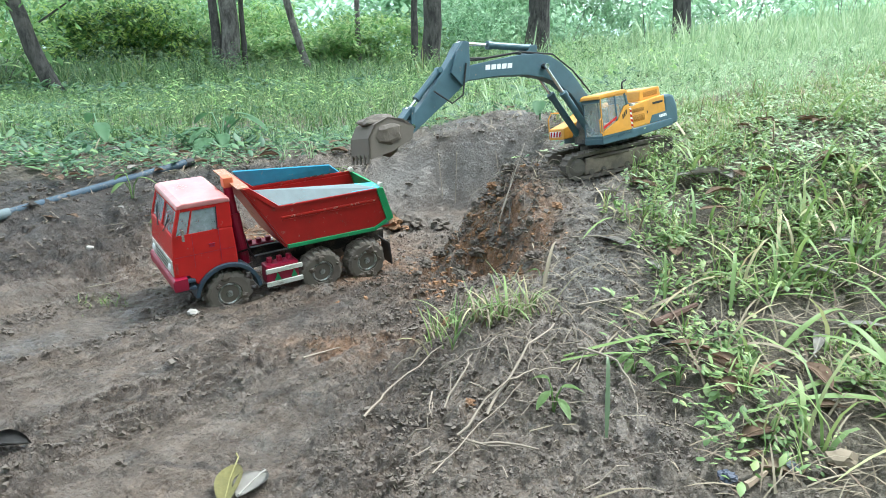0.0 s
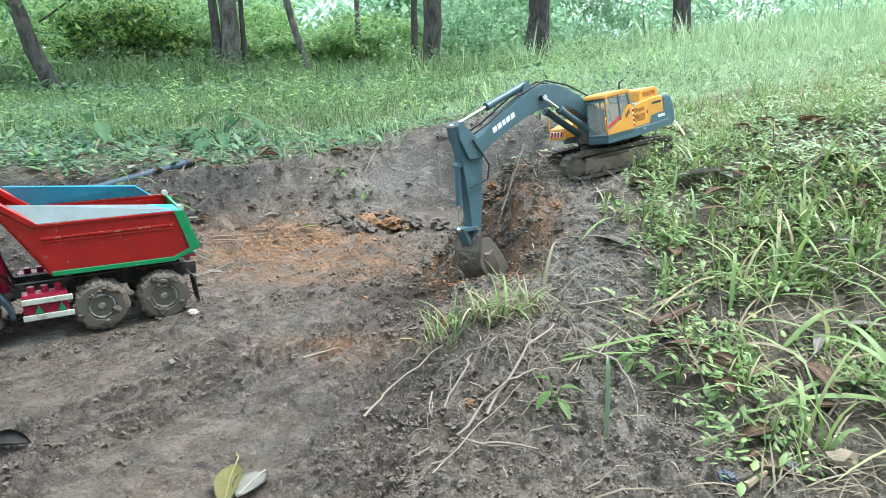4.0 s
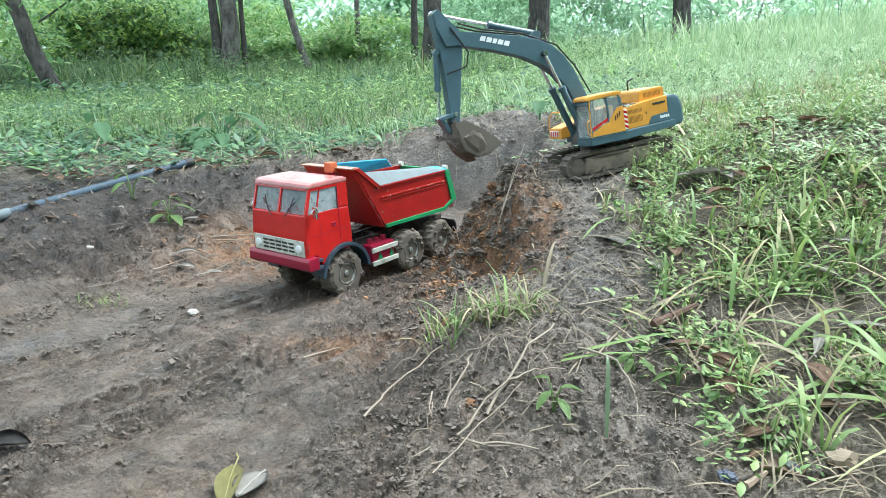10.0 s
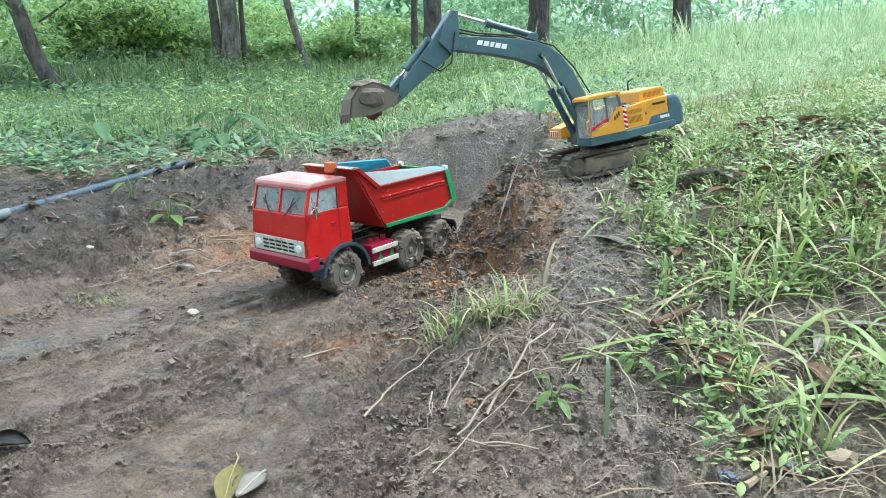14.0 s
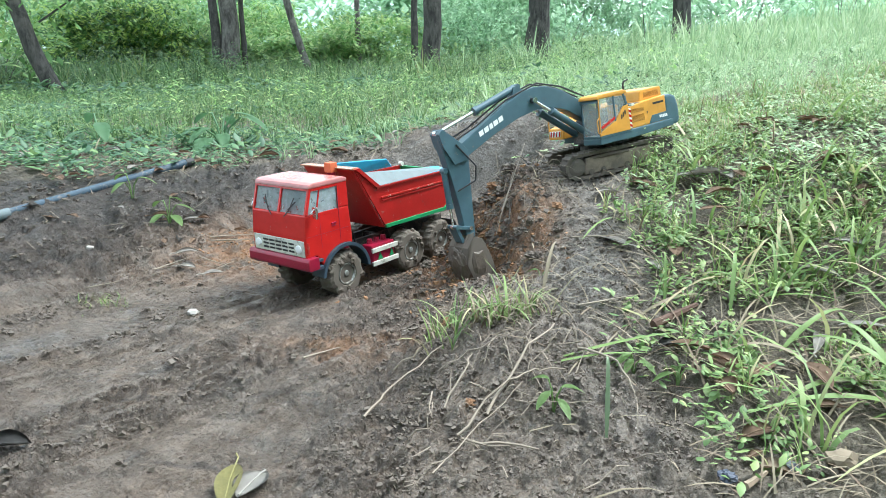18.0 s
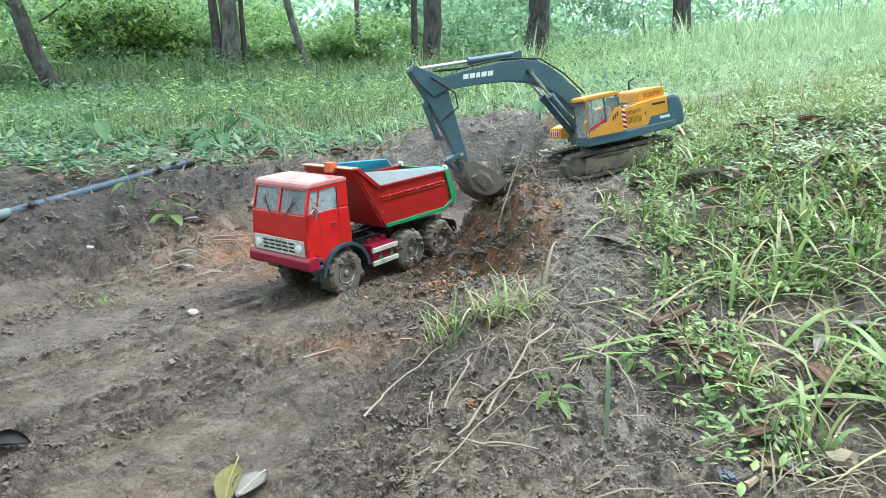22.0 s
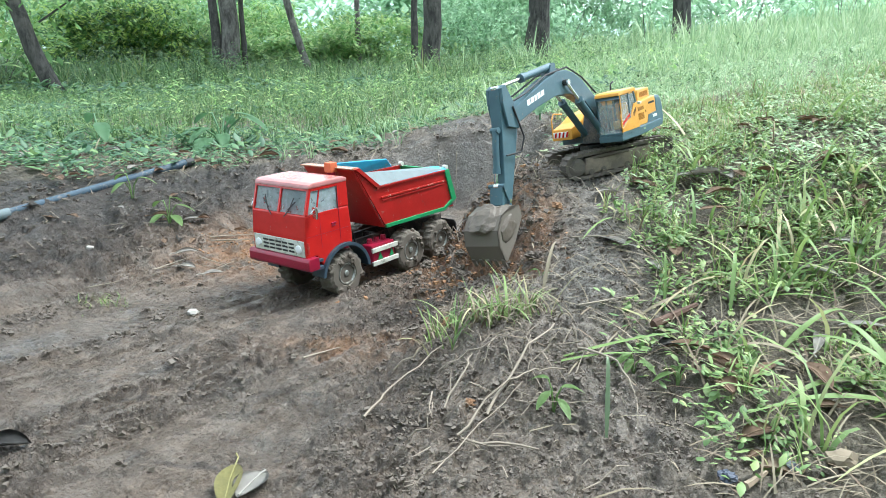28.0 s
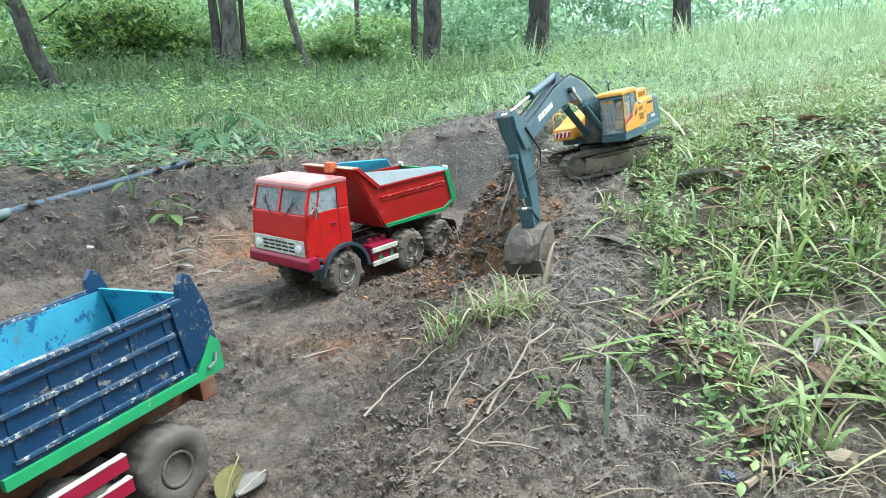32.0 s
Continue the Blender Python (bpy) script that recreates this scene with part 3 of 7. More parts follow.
def plant_cover(x, y):
    """How much of the ground plants cover: none in the pit, thin round the digger, full on the meadow."""
    up, right, behind = soil_masks(x, y)
    c = sm(up, 0.9, 1.0)
    wob = 0.25 * fbm(x, y, 4, 3, 101)
    bare = np.exp(-(((x - 0.34) / 0.15) ** 2 + ((y - 1.68) / 0.20) ** 2)) * 1.3
    bare = bare + 1.2 * np.exp(-(((x - 0.16) / 0.20) ** 2 + ((y - 0.78) / 0.20) ** 2))
    bare = bare + 0.9 * np.exp(-(((x - 0.26) / 0.16) ** 2 + ((y - 1.22) / 0.16) ** 2))
    bare = bare + 1.4 * np.exp(-(((x - 0.18) / 0.13) ** 2 + ((y - 1.50) / 0.30) ** 2))
    bare = bare + 1.2 * np.exp(-(((x - 0.27) / 0.12) ** 2 + ((y - 2.02) / 0.16) ** 2))
    left = sm(y - np.interp(x, [-2.5, -1.3, -0.8, -0.35, 0.0], [1.60, 1.83, 2.0, 2.30, 2.5]), -0.1, 0.35)
    side = sm(x, 0.10, 0.35) * (1 - sm(y, 2.0, 2.3)) + left * (1 - sm(x, 0.3, 0.5)) + sm(y, 2.0, 2.3) * sm(x, 0.3, 0.5)
    side = side + sm(-x, 1.6, 2.1) * sm(y, 1.7, 1.2) + sm(-y, -0.1, 0.5)
    return np.clip(c * np.clip(side, 0, 1) * (1 - np.clip(bare, 0, 1)) + wob * c * (side > 0.15), 0, 1)


GROUND = ground()


def on_ground(x, y):
    return float(height(x, y))


# ---------------------------------------------------------------- toy trucks
def arc(cx, cz, r, a0, a1, n):
    return [(cx + r * math.cos(radians(a0 + (a1 - a0) * k / n)), cz + r * math.sin(radians(a0 + (a1 - a0) * k / n))) for k in range(n + 1)]


WHEEL_R = 0.047


def wheel(name, parent, x, y0, width, side, hub=M_RIM, lugs=0.035, dish=0.55, inner=0.50):
    """A fat lugged tyre caked with mud, and its dished rim; it turns about its y axis."""
    r, w = WHEEL_R, width / 2
    bm = lathe([(r * inner, -w * 0.8), (r * (inner + 0.06), -w), (r * 0.85, -w), (r * 0.96, -w * 0.86), (r, -w * 0.6), (r, -w * 0.05), (r, w * 0.05), (r, w * 0.6), (r * 0.96, w * 0.86), (r * 0.85, w), (r * (inner + 0.06), w), (r * inner, w * 0.8)], 84)
    for v in bm.verts:
        d = math.hypot(v.co.x, v.co.z)
        if d > r * 0.8:
            a = math.atan2(v.co.z, v.co.x) + (math.pi / 14 if v.co.y > 0 else 0)
            lug = lugs if (a * 18 / (2 * math.pi)) % 1 < 0.5 and d > r * 0.9 else 0.0
            k = 1 + lug + 0.085 * noise.noise(v.co * 60 + Vector((x * 50, y0 * 90, 0))) + 0.06 * noise.noise(v.co * 170)
            v.co.x, v.co.z = v.co.x * k, v.co.z * k
    tyre = part(name, bm, M_RUBBER if hub is M_RIM else hub, parent, "tyre caked with wet mud", smooth=lugs < 0.03)
    tyre.location = (x, y0, 0)
    s = side
    rim = lathe([(r * (inner + 0.02), s * w * (dish - 0.1)), (r * (inner + 0.02), s * w * 0.93), (r * (inner - 0.04), s * w * 0.97), (r * (inner - 0.08), s * w * 0.90), (r * (inner - 0.09), s * w * dish)], 32)
    part("rim", rim, hub, tyre, "scratched steel rim", smooth=True)
    plate = lathe([(r * (inner - 0.085), s * w * dish), (r * 0.36, s * w * (dish - 0.04)), (r * 0.24, s * w * (dish + 0.04)), (r * 0.02, s * w * (dish + 0.05))], 28)
    plate = part("wheel_plate", plate, M_RIMPLATE if hub is M_RIM else hub, tyre, "muddy wheel plate")
    nuts = lathe([(r * 0.17, s * w * dish), (r * 0.16, s * w * (dish + 0.30)), (r * 0.10, s * w * (dish + 0.36)), (r * 0.01, s * w * (dish + 0.37))], 14)
    part("hub", nuts, hub, tyre, "worn steel hub")
    rr = random.Random(int(x * 1000) + int(y0 * 1000))
    for k in range(11 if hub is M_RIM else 0):
        a, rad = rr.uniform(0, 6.28), r * rr.uniform(0.55, 1.0)
        q = rr.uniform(0.005, 0.011)
        part("mud_cake", lump(1, rr.randint(0, 99), (q, 0.0042, q * 0.8), 2, 0.6, None, (math.cos(a) * rad, s * w * 0.97 if rad < r * 0.85 else rr.uniform(-w, w), math.sin(a) * rad)), M_MUDLUMP, tyre, "lump of mud stuck to the tyre")
    for k in range(6):
        a = 2 * math.pi * k / 6
        ca, sa = math.cos(a) * r * 0.30, math.sin(a) * r * 0.30
        part("wheel_nut", rod((ca, s * w * (dish - 0.08), sa), (ca, s * w * (dish + 0.16), sa), 0.0030, n=6), hub, tyre)
    return tyre


def dump_bed(truck, outer, inner, trim, canopy):
    """The red lorry's tipper bed with its sloping front and shield."""
    out = [(0.1835, 0.0717), (-0.025, 0.070), (-0.070, 0.092), (-0.0444, 0.1659), (0.21, 0.1666), (0.269, 0.215)]
    body = part("bed", prism([(0.185, 0.0705), (-0.068, 0.0705), (-0.068, 0.0745), (0.185, 0.0745)], -0.0765, 0.0765, 0.0005), outer, truck, "red steel tipper bed with pressed ribs")
    for s in (1, -1):
        part("side_wall", prism(out, s * 0.080, s * 0.0765, 0.0008), outer, body)
        part("top_rail", box(-0.043, 0.208, s * 0.0760, s * 0.0835, 0.163, 0.168, 0.001), outer, body)
        part("rib", box(-0.030, 0.195, s * 0.0795, s * 0.0826, 0.139, 0.1430, 0.0008), M_REDEDGE, body, "rib with paint worn off its edge")
        part("rib", box(-0.030, 0.192, s * 0.0795, s * 0.0818, 0.1325, 0.1355, 0.0006), outer, body)
        part("lining", prism([(0.178, 0.082), (-0.05, 0.082), (-0.043, 0.160), (0.205, 0.160)], s * 0.0763, s * 0.0745, 0), M_REDBED, body)
        # spill boards that rise inward from the top rails
        lean = bmesh.new()
        c = [lean.verts.new(p) for p in (((-0.043, s * 0.0815, 0.1682), (0.207, s * 0.0815, 0.1688), (0.240, s * 0.050, 0.2005), (-0.036, s * 0.058, 0.1750)) if s > 0 else ((-0.020, s * 0.0815, 0.1682), (0.207, s * 0.0815, 0.1688), (0.240, s * 0.072, 0.2120), (0.010, s * 0.072, 0.1930)))]
        d = [lean.verts.new(v.co - Vector((0, s * 0.0012, 0.0022))) for v in c]
        lean.faces.new(c)
        lean.faces.new(d[::-1])
        for k in range(4):
            lean.faces.new((c[k], d[k], d[(k + 1) % 4], c[(k + 1) % 4]))
        part("spill_board", lean, inner if s > 0 else M_CYAN, body, "scuffed grey spill board" if s > 0 else "bright blue spill board")
    blue = bmesh.new()
    c = [blue.verts.new(p) for p in ((-0.042, 0.0816, 0.1688), (0.030, 0.0816, 0.1692), (0.010, 0.0569, 0.1796), (-0.035, 0.0579, 0.1756))]
    d = [blue.verts.new(v.co - Vector((0, 0.0003, 0.0006))) for v in c]
    blue.faces.new(c)
    blue.faces.new(d[::-1])
    for k in range(4):
        blue.faces.new((c[k], d[k], d[(k + 1) % 4], c[(k + 1) % 4]))
    part("board_patch", blue, M_CYAN, body, "patch of bright blue paint on the spill board")
    part("front_wall", prism([(0.1835, 0.0717), (0.189, 0.0717), (0.2745, 0.215), (0.269, 0.215)], -0.0765, 0.0765, 0.0006), outer, body)
    part("floor", prism([(0.185, 0.074), (-0.065, 0.074), (-0.065, 0.080), (0.185, 0.080)], -0.0765, 0.0765, 0.0005), inner, body)
    part("shield", prism([(0.269, 0.2135), (0.280, 0.2155), (0.280, 0.2180), (0.255, 0.2175), (0.255, 0.2145)], -0.080, 0.080, 0.0006), canopy, body, "scuffed tan shield over the cab")
    for s in (1, -1):
        part("shield_side", prism([(0.21, 0.1666), (0.269, 0.215), (0.258, 0.217), (0.198, 0.169)], s * 0.0845, s * 0.064, 0.0006), M_REDBED, body)
        part("lower_rail", prism([(0.1845, 0.0700), (-0.025, 0.0680), (-0.025, 0.0765), (0.1860, 0.0785)], s * 0.0835, s * 0.0775, 0.0008), trim, body, "green painted lower rail")
        part("tail_rail", prism([(-0.025, 0.0680), (-0.074, 0.0905), (-0.0700, 0.0985), (-0.025, 0.0765)], s * 0.0837, s * 0.0775, 0.0008), trim, body)
        part("tail_post", prism([(-0.0735, 0.0895), (-0.047, 0.168), (-0.031, 0.168), (-0.056, 0.0895)], s * 0.0838, s * 0.0770, 0.0008), trim, body, "green tail post")
        part("hinge", rod((-0.046, s * 0.078, 0.172), (-0.046, s * 0.068, 0.172), 0.0055, n=12), M_WHITE, body)
    part("tailgate", prism([(-0.072, 0.088), (-0.0465, 0.166), (-0.051, 0.167), (-0.0775, 0.089)], -0.077, 0.077, 0.0008), trim, body, "green tailgate")
    fill = lump(1, 5, (0.062, 0.040, 0.016), 3, 0.3, None, (0.01, -0.015, 0.099))
    fill = lump(1, 9, (0.045, 0.032, 0.014), 3, 0.35, fill, (0.09, -0.02, 0.099))
    part("soil_load", fill, M_MUDLUMP, body, "scraps of wet soil in the bed")
    for k in range(9):
        part("mud_scrap", lump(random.uniform(0.002, 0.0045), 30 + k, (1.5, 1, 0.6), 1, 0.5, None, (random.uniform(-0.03, 0.19), -0.079, 0.168)), M_MUDLUMP, body)
    return body


def cab(truck):
    """The cab-over cab, hollow above the belt line, with glass, grille, lamps, mirrors and wipers."""
    low = [(0.4215, 0.0585), (0.4215, 0.100), (0.4165, 0.145), (0.2985, 0.145), (0.2943, 0.0845)] + arc(0.32, 0, 0.068, 112, 30, 12) + [(0.395, 0.0585)]
    lower = part("cab_body", prism(low, -0.085, 0.085, 0.003), M_RED, truck, "glossy red painted cab with fine scratches")
    up = None
    slope = [(0.4165, 0.1455), (0.4005, 0.198), (0.3945, 0.198), (0.4095, 0.1455)]
    for s in (1, -1):
        up = prism(slope, s * 0.085, s * 0.079, 0.001, up)
        up = prism([(0.388, 0.1455), (0.3745, 0.194), (0.3720, 0.194), (0.3850, 0.1455)], s * 0.0849, s * 0.0815, 0.0005, up)
        up = prism([(0.330, 0.1455), (0.327, 0.198), (0.2994, 0.198), (0.2985, 0.1455)], s * 0.085, s * 0.080, 0.0015, up)
        up = prism([(0.395, 0.191), (0.393, 0.198), (0.325, 0.198), (0.325, 0.191)], s * 0.085, s * 0.081, 0.0005, up)
        up = prism([(0.4095, 0.1450), (0.4095, 0.1400), (0.33, 0.1370), (0.33, 0.1450)], s * 0.0853, s * 0.081, 0.0005, up)
    up = prism(slope, -0.003, 0.003, 0.0008, up)
    up = box(0.2985, 0.3030, -0.080, 0.080, 0.1455, 0.198, 0.0008, up)
    up = prism([(0.4020, 0.192), (0.4000, 0.199), (0.393, 0.199), (0.396, 0.192)], -0.079, 0.079, 0.0005, up)
    part("cab_frame", up, M_RED, truck, "red window pillars")
    part("roof", prism([(0.4035, 0.1965), (0.4000, 0.2045), (0.3900, 0.2075), (0.3080, 0.2075), (0.2990, 0.2045), (0.2975, 0.1965)], -0.0862, 0.0862, 0.003), M_ROOF, truck, "faded red roof with sky sheen in its colour")
    for s in (1, -1):
        g = bmesh.new()
        y0, y1 = s * 0.0032, s * 0.0788
        a = [g.verts.new(p) for p in ((0.4130, y0, 0.1455), (0.4130, y1, 0.1455), (0.3985, y1, 0.1955), (0.3985, y0, 0.1955))]
        g.faces.new(a)
        bmesh.ops.solidify(g, geom=g.faces[:], thickness=0.0012)
        part("windscreen_pane", g, M_GLASS, truck, "dusty windscreen pane")
        part("side_pane", prism([(0.385, 0.1450), (0.373, 0.1915), (0.328, 0.1915), (0.330, 0.1450)], s * 0.0836, s * 0.0826, 0), M_GLASS, truck, "dusty door window")
        part("quarter_pane", prism([(0.4085, 0.1450), (0.3950, 0.1915), (0.3765, 0.1915), (0.3890, 0.1450)], s * 0.0836, s * 0.0826, 0), M_GLASS, truck)
        part("seat", box(0.312, 0.345, s * 0.030, s * 0.062, 0.145, 0.180, 0.006), M_BLACK, truck)
        part("door_line", box(0.3268, 0.3280, s * 0.0848, s * 0.0854, 0.075, 0.190, 0), M_MAROON, truck)
        part("door_handle", join(box(0.337, 0.350, s * 0.085, s * 0.0872, 0.1150, 0.1185, 0.0008), box(0.338, 0.349, s * 0.085, s * 0.0862, 0.1100, 0.1130, 0.0005)), M_MAROON, truck, "small dark red door handle")
        f = arc(0.32, 0, 0.069, 8, 176, 22) + arc(0.32, 0, 0.0615, 176, 8, 22)
        part("fender", prism(f, s * 0.092, s * 0.055, 0.0008), M_BLUEGREY, truck, "slate grey front fender")
        step = box(0.385, 0.422, s * 0.092, s * 0.060, 0.0300, 0.0365, 0.001)
        step = box(0.385, 0.420, s * 0.092, s * 0.070, 0.0460, 0.0520, 0.001, step)
        part("step", step, M_BLUEGREY, truck, "slate grey cab step")
        m = tube([(0.406, s * 0.0855, 0.140), (0.410, s * 0.094, 0.150), (0.402, s * 0.097, 0.158)], 0.0012, 5)
        mirror = part("mirror_arm", m, M_CHROME, truck, "bare steel mirror arm")
        part("mirror_glass", box(0.397, 0.402, s * 0.090, s * 0.102, 0.137, 0.162, 0.0015), M_CHROME, mirror, "scratched silver mirror")
        part("body_seam", box(0.300, 0.4165, s * 0.0848, s * 0.0853, 0.1000, 0.1008, 0), M_MAROON, lower)
        part("window_seal", prism([(0.3290, 0.1432), (0.3270, 0.1930), (0.3285, 0.1930), (0.3305, 0.1432)], s * 0.0848, s * 0.0856, 0), M_BLACK, lower)
        part("door_edge", box(0.3795, 0.3803, s * 0.0848, s * 0.0853, 0.072, 0.1435, 0), M_MAROON, lower)
        part("pillar_vent", box(0.4130, 0.4185, s * 0.0845, s * 0.0862, 0.066, 0.090, 0.0008), M_REDBED, truck)
        w = tube([(0.4185, s * 0.020, 0.138), (0.4150, s * 0.034, 0.152), (0.4085, s * 0.046, 0.177)], 0.0011, 5)
        w = tube([(0.4150, s * 0.030, 0.152), (0.4100, s * 0.052, 0.170)], 0.0013, 5, w)
        part("wiper", w, M_BLACK, truck)
        lamp = lathe([(0.0085, 0), (0.0085, 0.003), (0.006, 0.0042), (0.001, 0.0046)], 18)
        bmesh.ops.transform(lamp, verts=lamp.verts[:], matrix=Matrix.Translation((0.4225, s * 0.064, 0.076)) @ Matrix.Rotation(radians(-90), 4, "Z"))
        part("headlight", lamp, M_LETTER, truck, "round clouded headlight")
        part("fog_lamp", box(0.424, 0.4262, s * 0.055, s * 0.072, 0.0385, 0.0490, 0.0015), M_BLACK, truck)
    grille = box(0.4205, 0.4232, -0.080, 0.080, 0.0600, 0.0935, 0.0015)
    g = part("grille", grille, M_WHITE, truck, "white grille panel with dark slots")
    for r in range(3):
        for c in range(5):
            y = -0.041 + c * 0.0205
            part("grille_slot", box(0.4229, 0.4238, y - 0.0085, y + 0.0085, 0.0665 + r * 0.0080, 0.0705 + r * 0.0080, 0.0004), M_BLACK, g)
    b = prism([(0.4265, 0.0335), (0.4285, 0.0385), (0.4285, 0.0525), (0.4245, 0.0590), (0.4000, 0.0590), (0.4000, 0.0335)], -0.097, 0.097, 0.0015)
    part("bumper", b, M_MAROON, truck, "dull maroon bumper")
    return lower


def underframe(truck, rail=M_CHASSIS, tank=M_MAROON, board=M_WHITE, triangle=M_GREEN):
    f = None
    for s in (1, -1):
        f = box(-0.075, 0.385, s * 0.020, s * 0.030, 0.020, 0.046, 0.001, f)
    for x in (-0.06, 0.05, 0.15, 0.25, 0.36):
        f = box(x, x + 0.012, -0.022, 0.022, 0.022, 0.044, 0.001, f)
    for x in (0.0, 0.1118, 0.32):
        ax = rod((x, -0.06, 0), (x, 0.06, 0), 0.0075, n=12)
        ax = lump(0.018, 3, (1, 1.1, 0.9), 2, 0.1, ax, (x, 0, 0))
        part("axle", ax, rail, truck)
        for s in (1, -1):
            part("leaf_spring", box(x - 0.03, x + 0.03, s * 0.030, s * 0.040, 0.004, 0.013, 0.002), rail, truck)
    part("frame", f, rail, truck, "black steel frame smeared with mud")
    for s in (1, -1):
        t = part("tank", box(0.165, 0.238, s * 0.052, s * 0.084, -0.002, 0.040, 0.004), tank, truck, "dark red side tank")
        for z0, z1 in ((-0.006, 0.004), (0.024, 0.034)):
            part("step_board", box(0.158, 0.240, s * 0.084, s * 0.089, z0, z1, 0.001), board, t, "scuffed white step board")
        for x in (0.177, 0.214):
            part("triangle", prism([(x - 0.007, 0.0055), (x + 0.007, 0.0055), (x, 0.022)], s * 0.0842, s * 0.0862, 0), triangle, t)
        for k in range(3):
            v = rod((0.178 + k * 0.022, s * 0.062, 0.040), (0.178 + k * 0.022, s * 0.062, 0.050), 0.007, 0.006, 10)
            part("tank_cap", v, tank, t)
        flap = prism([(-0.052, 0.040), (-0.060, 0.030), (-0.066, -0.022), (-0.063, -0.022), (-0.056, 0.028), (-0.049, 0.040)], s * 0.090, s * 0.050, 0.0005)
        part("mud_flap", flap, M_BLACK, truck, "black rubber mud flap")
    hose = None
    for k in range(4):
        y = random.uniform(-0.05, 0.05)
        hose = tube([(0.245, y, 0.045), (0.262, y + 0.012, 0.075 + 0.012 * k), (0.282, y * 0.6, 0.060)], 0.0025, 6, hose)
    part("hoses", hose, M_BLACK, truck)


def red_truck():
    t = new("dump_truck")
    tagged(t, "red toy tipper lorry with a green-edged muddy bed", "toy truck")
    cab(t)
    underframe(t)
    dump_bed(t, M_REDBED, M_STEEL, M_GREEN, M_SHIELD)
    ram = rod((0.262, 0.022, 0.030), (0.276, 0.022, 0.150), 0.0125, n=16)
    ram = rod((0.276, 0.022, 0.150), (0.282, 0.022, 0.212), 0.0095, n=16, bm=ram)
    part("hoist_ram", ram, M_MAROON, t, "dark red hoist cylinder")
    part("ram_head", box(0.272, 0.292, 0.012, 0.032, 0.208, 0.229, 0.0015), M_ORANGE, t, "rusty orange block")
    part("ram_foot", rod((0.262, 0.022, 0.018), (0.262, 0.022, 0.036), 0.017, n=14), M_CHASSIS, t)
    ws = []
    for x in (0.32, 0.1118, 0.0):
        for s in (1, -1):
            ws.append(wheel("wheel", t, x, s * 0.069, 0.040, s))
    return t, ws


def blue_truck():
    """A second lorry that backs in: navy bed, sky-blue inside, orange frame."""
    t = new("dump_truck")
    tagged(t, "navy toy tipper lorry with chipped paint and orange frame", "toy truck")
    out = [(0.225, 0.0), (0.0, 0.0), (-0.030, 0.016), (-0.028, 0.060), (-0.012, 0.100), (0.235, 0.096), (0.262, 0.130)]
    b = part("bed", box(-0.018, 0.225, -0.0805, 0.0805, -0.004, -0.001, 0.0005), M_DARKBLUE, t, "chipped navy tipper bed with pressed ribs")
    for s in (1, -1):
        part("side_wall", prism(out, s * 0.0850, s * 0.0805, 0.001), M_DARKBLUE, b)
        part("top_rail", box(0.004, 0.232, s * 0.0800, s * 0.0892, 0.0925, 0.0975, 0.001), M_NAVYEDGE, b, "top rail worn to bare metal")
        for z in (0.081, 0.058, 0.036):
            part("rib", prism([(0.020, z), (0.218, z), (0.218, z + 0.005), (0.020, z + 0.005)], s * 0.0845, s * 0.0893, 0.001), M_NAVYEDGE if z < 0.08 else M_DARKBLUE, b, "rib with flaked paint")
        for x in (0.022, 0.066, 0.110, 0.154, 0.200):
            part("stake", box(x, x + 0.009, s * 0.0845, s * 0.0864, 0.008, 0.0925, 0.0008), M_DARKBLUE, b)
        part("bottom_rib", box(0.022, 0.212, s * 0.0845, s * 0.0888, 0.0125, 0.0165, 0.0008), M_NAVYEDGE, b)
        part("lining", prism([(0.228, 0.006), (-0.020, 0.006), (-0.012, 0.094), (0.232, 0.092)], s * 0.0803, s * 0.0785, 0), M_CYANOLD, b, "worn sky-blue inner lining")
    part("floor", box(-0.018, 0.225, -0.0805, 0.0805, -0.001, 0.006, 0.0005), M_CYANOLD, b)
    part("front_wall", prism([(0.225, 0.0), (0.231, 0.0), (0.268, 0.130), (0.262, 0.130)], -0.0805, 0.0805, 0.0006), M_DARKBLUE, b)
    part("tailgate", prism([(-0.030, 0.012), (-0.027, 0.062), (-0.014, 0.097), (-0.009, 0.097), (-0.021, 0.060), (-0.024, 0.012)], -0.0805, 0.0805, 0.0006), M_CYANOLD, b, "worn sky-blue tailgate")
    for s in (1, -1):
        part("tail_post", prism([(0.012, 0.014), (-0.033, 0.030), (-0.030, 0.075), (-0.016, 0.118), (-0.008, 0.123), (0.002, 0.112), (0.006, 0.098), (0.020, 0.094)], s * 0.0885, s * 0.0800, 0.001), M_DARKBLUE, b, "navy tail post with a hinge peak")
        part("lower_rail", box(-0.004, 0.226, s * 0.0885, s * 0.0800, -0.006, 0.0065, 0.001), M_GREEN, b, "green lower rail")
        part("tail_plate", prism([(0.014, -0.006), (-0.034, -0.004), (-0.035, 0.030), (-0.024, 0.042)], s * 0.0890, s * 0.0800, 0.0008), M_GREEN, b, "green tail plate")
        part("latch", tube([(-0.010, s * 0.091, 0.006), (-0.020, s * 0.092, 0.010), (-0.025, s * 0.090, 0.020)], 0.0020, 6), M_STEEL, b)
    dz = -0.083
    f = None
    for s in (1, -1):
        f = box(-0.030, 0.44, s * 0.020, s * 0.032, dz + 0.035, dz + 0.066, 0.001, f)
    for x in (-0.012, 0.10, 0.2, 0.3):
        f = box(x, x + 0.014, -0.022, 0.022, dz + 0.038, dz + 0.060, 0.001, f)
    f = box(-0.036, -0.020, -0.050, 0.050, dz + 0.045, dz + 0.063, 0.001, f)
